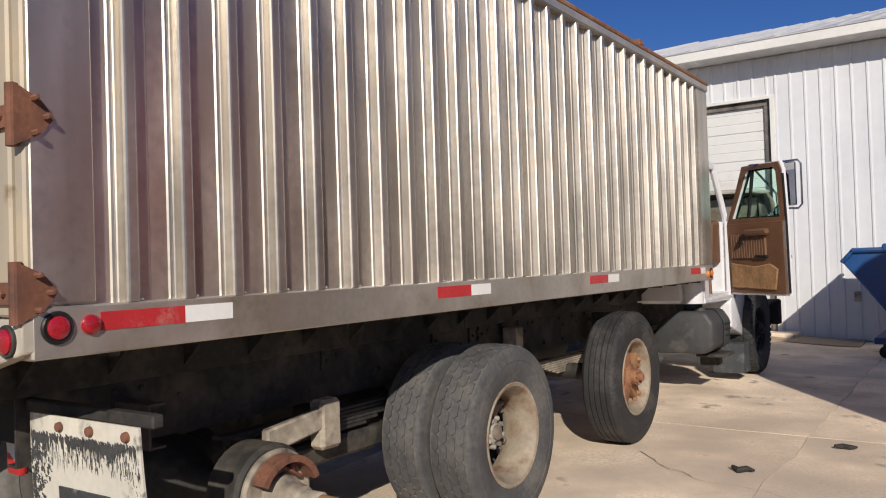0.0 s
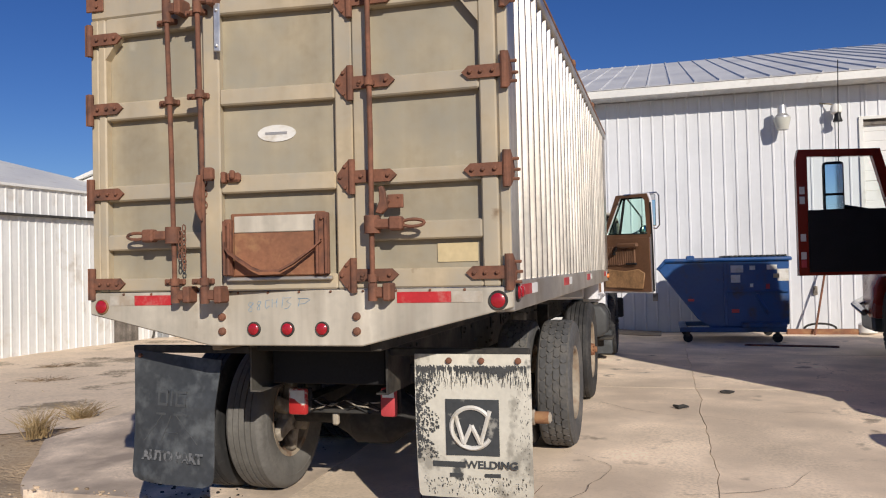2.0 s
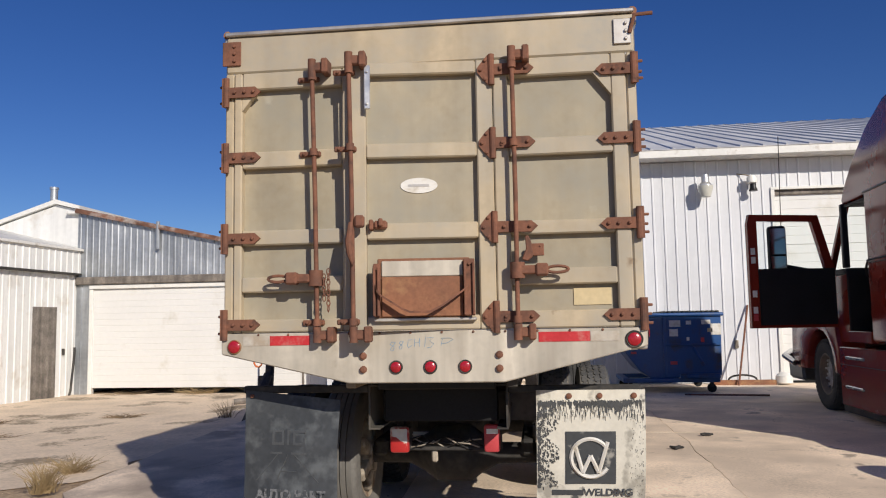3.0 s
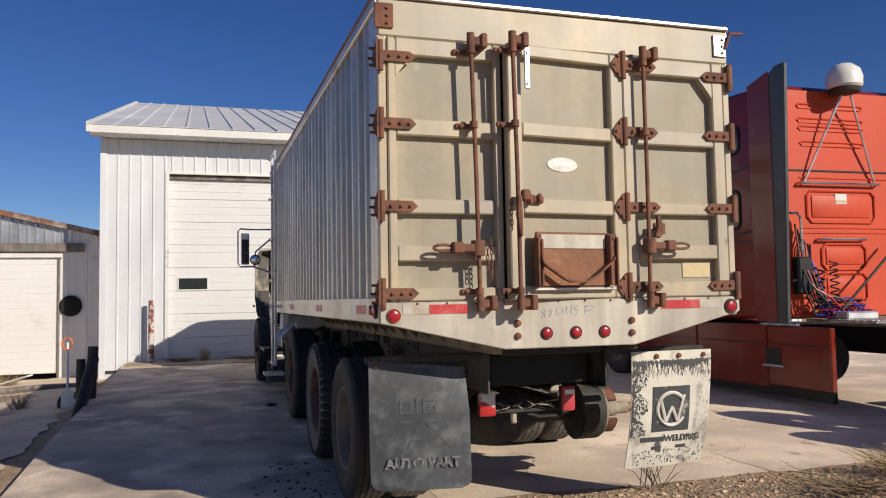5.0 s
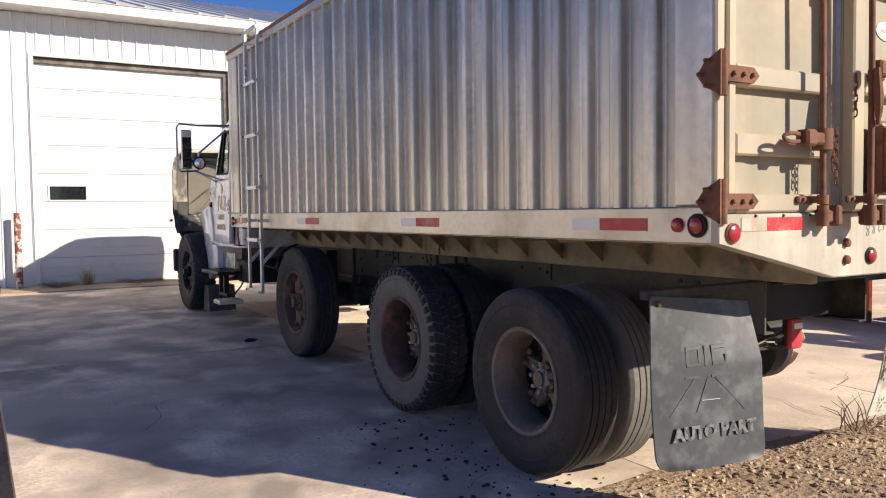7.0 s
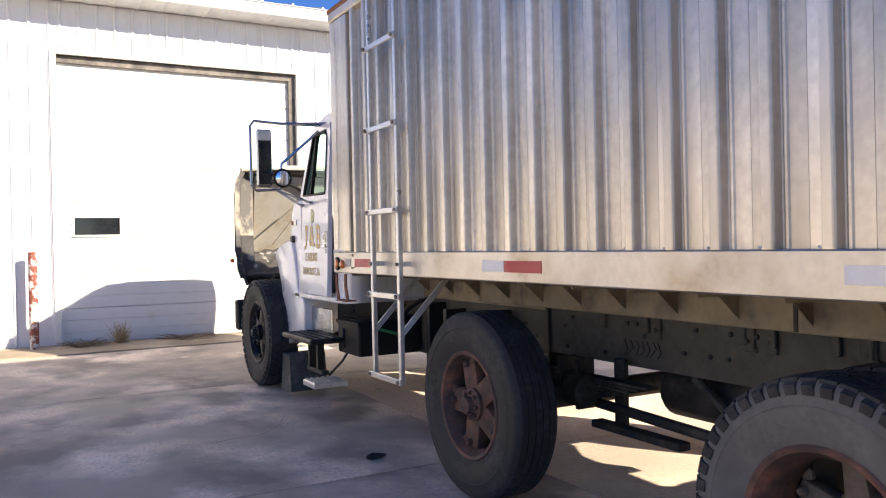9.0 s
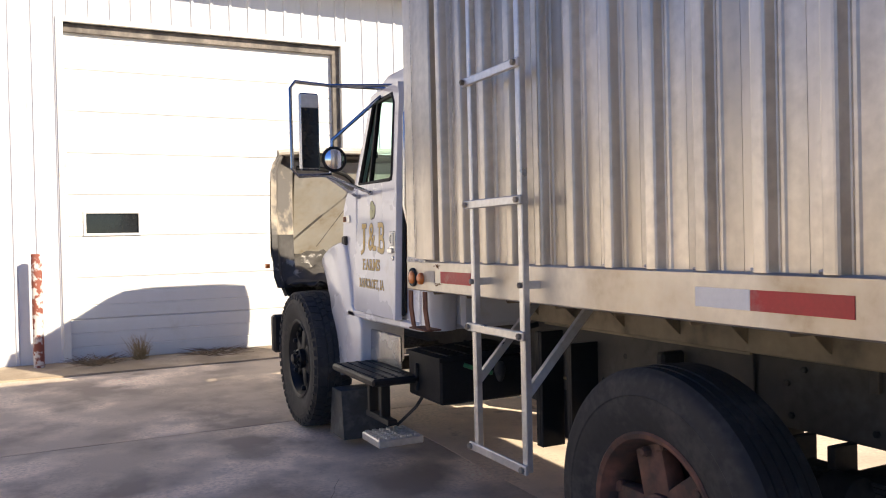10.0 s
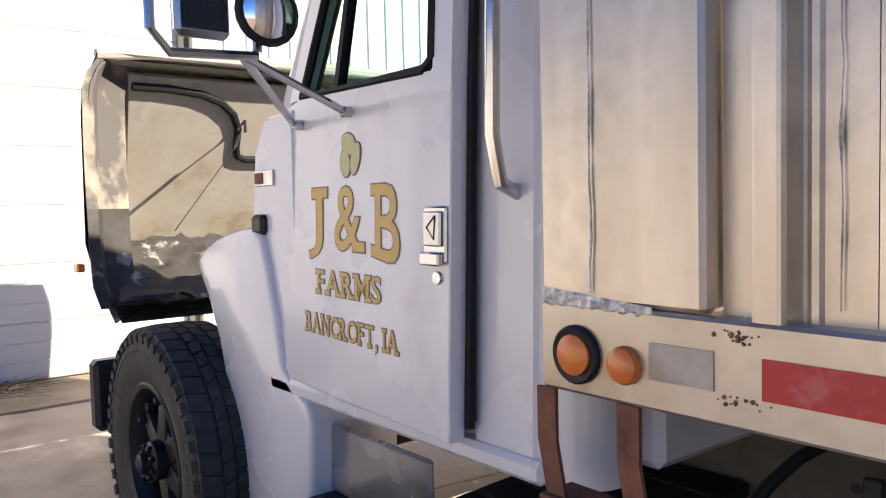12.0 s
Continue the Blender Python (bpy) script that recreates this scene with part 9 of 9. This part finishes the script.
# ---- yard things ----
def build_yard():
    g = slab_z
    # bollards and old posts by the big door
    x, y = -3.09, 12.64
    solo("bollard", lathe(B(), [(g(x, y) - 0.1, 0.055), (1.42, 0.055), (1.43, 0.045)], 14, "z", (x, y, 0)), POST, "rusty bollard with flaking white and red paint", "bollard")
    x, y = -3.62, 7.6
    solo("old_post", tube(B(), [(x - 0.02, y, -0.3), (x + 0.02, y + 0.05, 0.78)], 0.07, 10), POST_DARK, "dark upright old post beside the slab", "post", "old posts by the slab")
    solo("old_post", tube(B(), [(-3.7, 6.55, -0.25), (-3.58, 7.5, 0.62)], 0.075, 10), POST_DARK, "dark post leaning against the others", "post", "old posts by the slab")
    solo("old_post", tube(B(), [(-3.78, 7.75, -0.3), (-3.77, 7.75, 0.6)], 0.06, 10), POST_DARK, "short dark old post beside the slab", "post", "old posts by the slab")
    sh = thing("shovel", (-4.0, 8.2, -0.15), "pale shovel leaning with its blade on the ground", "shovel")
    part("shaft", tube(B(), [(-4.0, 8.2, 0.05), (-4.02, 8.3, 0.82)], 0.017, 8), WHITE_PLASTIC, sh)
    part("blade", prism(B(), [(-4.09, -0.18), (-3.91, -0.18), (-3.92, 0.12), (-4.08, 0.12)], "y", 8.18, 8.2, 0.006), ALU_BRIGHT, sh)
    solo("cord_coil", tube(B(), [(-4.02 + 0.07 * math.cos(k * 0.7), 8.26 + 0.02 * math.sin(k * 1.1), 0.8 + 0.09 * math.sin(k * 0.7)) for k in range(26)], 0.012, 6), ORANGE, "orange cord looped over a handle", "cord")
    solo("wall_disc", lathe(B(), [(14.085, 0.22), (14.055, 0.225), (14.03, 0.19), (14.03, 0.06), (14.02, 0.03)], 32, "y", (-4.78, 0, 1.345)), BLACK_ROUGH, "black round disc hung on the shed wall", "disc")
    solo("pale_plank", box(B(), (0, 0, 0), (0.7, 0.14, 0.03), 0.005, m=pose(-5.9, 13.1, -0.18, 4, -14, -35)), TRIM, "pale broken board lying in the weeds", "board")
    solo("old_log", tube(B(), [(-5.6, 11.2, -0.14), (-4.9, 11.5, -0.12), (-4.3, 11.6, -0.13)], 0.06, 8), OLDWOOD, "grey weathered log on the ground", "log")
    solo("drain_tile", lathe(B(), [(-0.2, 0.14), (0.1, 0.14), (0.1, 0.11), (-0.2, 0.11)], 18, "y", (-4.0, 8.4, -0.05), closed=True), UNDER, "dark round pipe end behind the posts", "pipe")
    # scrap on the apron
    for x, y, s, sd in ((2.56, 5.28, 0.07, 1), (2.06, 4.33, 0.07, 2), (-1.3, 5.9, 0.06, 3)):
        rnd = random.Random(sd)
        bm = B()
        pts = [(x + s * (k - 1.5) * 0.7, y + s * rnd.uniform(-0.4, 0.4), g(x, y) + 0.014 + 0.012 * rnd.random()) for k in range(4)]
        tube(bm, pts, 0.02, 7, radii=[0.012, 0.024, 0.02, 0.008])
        solo("rubber_scrap", bm, SCRAP, "torn black rubber scrap on the concrete", "scrap", "rubber scraps")
    # clutter along the wall beyond the hopper
    bm = tube(B(), [(4.75 + 0.28 * math.cos(a), 12.5, 0.12 + 0.1 * math.sin(a)) for a in [k * math.pi / 10 for k in range(20)]], 0.02, 6, closed=True)
    solo("hose_coil", bm, SCRAP, "coiled black hose by the wall", "hose")
    solo("red_beam", box(B(), (4.15, 12.4, 0.0), (5.4, 12.55, 0.12), 0.015), RUST_PLATE, "rusty red steel beam lying by the wall", "beam")
    solo("white_helmet_box", lathe(B(), [(0.03, 0.1), (0.06, 0.17), (0.2, 0.16), (0.27, 0.08)], 16, "z", (5.55, 12.45, 0)), TRIM, "round pale scrap housing by the wall", "scrap")
    solo("pry_bar", tube(B(), [(5.0, 12.81, 1.65), (4.62, 12.3, 0.02)], 0.02, 6), RUST, "rusty bar leaning on the wall", "bar")
    solo("outlet_box", box(B(), (1.7, WALL_Y - 0.06, 0.66), (1.8, WALL_Y - 0.021, 0.82), 0.01), DUSTY, "small grey outlet box on the wall", "outlet box")
    solo("outlet_box", box(B(), (4.7, WALL_Y - 0.06, 0.75), (4.78, WALL_Y - 0.021, 0.92), 0.01), DUSTY, "small grey outlet box on the wall", "outlet box")
    solo("steel_bar", tube(B(), [(3.2, 10.3, 0.03), (4.6, 10.05, 0.03)], 0.02, 6), RUST, "rusty bar lying on the concrete", "bar")
    solo("broken_slab", prism(B(), [(-1.2, 0.52), (-0.8, 0.56), (-0.72, 0.82), (-1.22, 0.78)], "z", -0.2, -0.105, 0.01), CONCRETE, "pale chip of broken concrete at the slab edge", "concrete chip")
    # dry weeds
    rnd = random.Random(12)

    def clump(x, y, z, h, n, spread, material, label):
        bm = B()
        for k in range(n):
            a, r = rnd.random() * 6.28, rnd.random() * spread * 0.4
            b = Vector((x + r * math.cos(a), y + r * math.sin(a), z))
            tip = b + Vector((spread * rnd.uniform(-0.7, 0.7), spread * rnd.uniform(-0.7, 0.7), h * rnd.uniform(0.4, 1.0)))
            mid = (b + tip) / 2 + Vector((rnd.uniform(-0.02, 0.02), rnd.uniform(-0.02, 0.02), h * 0.12))
            tube(bm, [b, mid, tip], 0.003, 3, radii=[0.004, 0.003, 0.001])
        solo("dry_weed", bm, material, label, "weed", kind="stuff", smooth=0)
    clump(-2.05, 12.65, 0.165, 0.32, 90, 0.22, STRAW, "tuft of dry straw-coloured grass at the door sill")
    clump(-2.5, 12.62, 0.165, 0.1, 120, 0.5, BARE, "low dry weeds along the door sill")
    clump(-1.2, 12.68, 0.165, 0.08, 120, 0.6, BARE, "low dry weeds along the door sill")
    clump(-4.05, 2.6, -0.14, 0.3, 140, 0.3, STRAW, "tuft of dry straw-coloured grass beside the slab")
    clump(-4.4, 3.6, -0.16, 0.2, 120, 0.4, STRAW, "tuft of dry straw-coloured grass beside the slab")
    clump(1.0, 0.75, -0.05, 0.28, 16, 0.25, BARE, "thin bare weed at the slab edge")
    clump(3.0, 0.4, -0.05, 0.22, 150, 0.5, STRAW, "dry straw-coloured grass in the gravel")
    clump(2.2, 0.1, -0.05, 0.12, 120, 0.6, BARE, "low dry weeds in the gravel")
    clump(-4.7, 8.6, -0.2, 0.35, 60, 0.35, BARE, "dry weeds by the old posts")
    clump(-5.8, 13.4, -0.25, 0.3, 90, 0.5, STRAW, "dry weeds at the shed wall")
    clump(-7.6, 14.1, -0.25, 0.2, 90, 0.9, STRAW, "dry weeds at the shed wall")
    clump(-9.5, 14.1, -0.25, 0.12, 90, 0.9, BARE, "dry weeds at the shed wall")
    for x, y in ((-7.5, 6.5), (-8.8, 8.2), (-6.3, 4.5), (-9.6, 6.0), (-6.9, 9.2)):
        clump(x, y, -0.22, 0.07, 60, 0.6, BARE, "flat patch of dry weeds on the lot")


def build_stones():
    """Loose stones, thickest where the gravel meets the slab."""
    rnd = random.Random(21)
    verts, faces = [], []
    ico = bmesh.new()
    bmesh.ops.create_icosphere(ico, subdivisions=1, radius=1.0)
    iv = [v.co.copy() for v in ico.verts]
    ix = {v: i for i, v in enumerate(ico.verts)}
    fc = [[ix[v] for v in f.verts] for f in ico.faces]
    ico.free()
    for k in range(14000):
        near = k < 11500
        x = rnd.uniform(-4.2, 3.6) if near else rnd.uniform(-9, 4.5)
        y = rnd.uniform(-1.6, 0.95) if near else rnd.uniform(-3.5, 9.0)
        if not near and x > -3.7 and y > 0.6:
            continue
        edge = 0.85 + max(0, -2.6 - x) * 1.35
        if near and y > edge + 0.3:
            continue
        r = 0.005 + 0.018 * rnd.random() ** 3.5
        z = slab_z(x, y) + 0.002 if y > edge - 0.02 and x > -3.6 else dirt_z(x, y)
        if y > edge and rnd.random() < 0.75:
            continue
        s = (r * rnd.uniform(0.7, 1.4), r * rnd.uniform(0.7, 1.4), r * rnd.uniform(0.45, 0.8))
        a = rnd.random() * 6.28
        c, q = math.cos(a), math.sin(a)
        o = len(verts)
        for v in iv:
            j = rnd.uniform(0.75, 1.2)
            vx, vy, vz = v.x * s[0] * j, v.y * s[1] * j, v.z * s[2] * j
            verts.append((x + vx * c - vy * q, y + vx * q + vy * c, z + vz + s[2] * 0.35))
        faces += [[o + i for i in f] for f in fc]
    me = bpy.data.meshes.new("loose_stones")
    me.from_pydata(verts, [], faces)
    me.materials.append(STONE)
    tagged(new("loose_stones", me), "loose tan and grey stones on the gravel", "stones", kind="stuff")
    # crumbs of dirt under the wheels
    verts, faces = [], []
    for k in range(150):
        x, y = rnd.gauss(-1.35, 0.28), rnd.uniform(0.9, 2.6)
        r = 0.004 + 0.014 * rnd.random() ** 2
        o = len(verts)
        for v in iv:
            j = rnd.uniform(0.7, 1.2)
            verts.append((x + v.x * r * j, y + v.y * r * j, slab_z(x, y) + 0.003 + v.z * r * j * 0.6))
        faces += [[o + i for i in f] for f in fc]
    me = bpy.data.meshes.new("dirt_crumbs")
    me.from_pydata(verts, [], faces)
    me.materials.append(SCRAP)
    tagged(new("dirt_crumbs", me), "dark crumbs of dirt and grease on the concrete", "crumbs", kind="stuff")


build_tractor()
build_hopper()
build_yard()
build_stones()
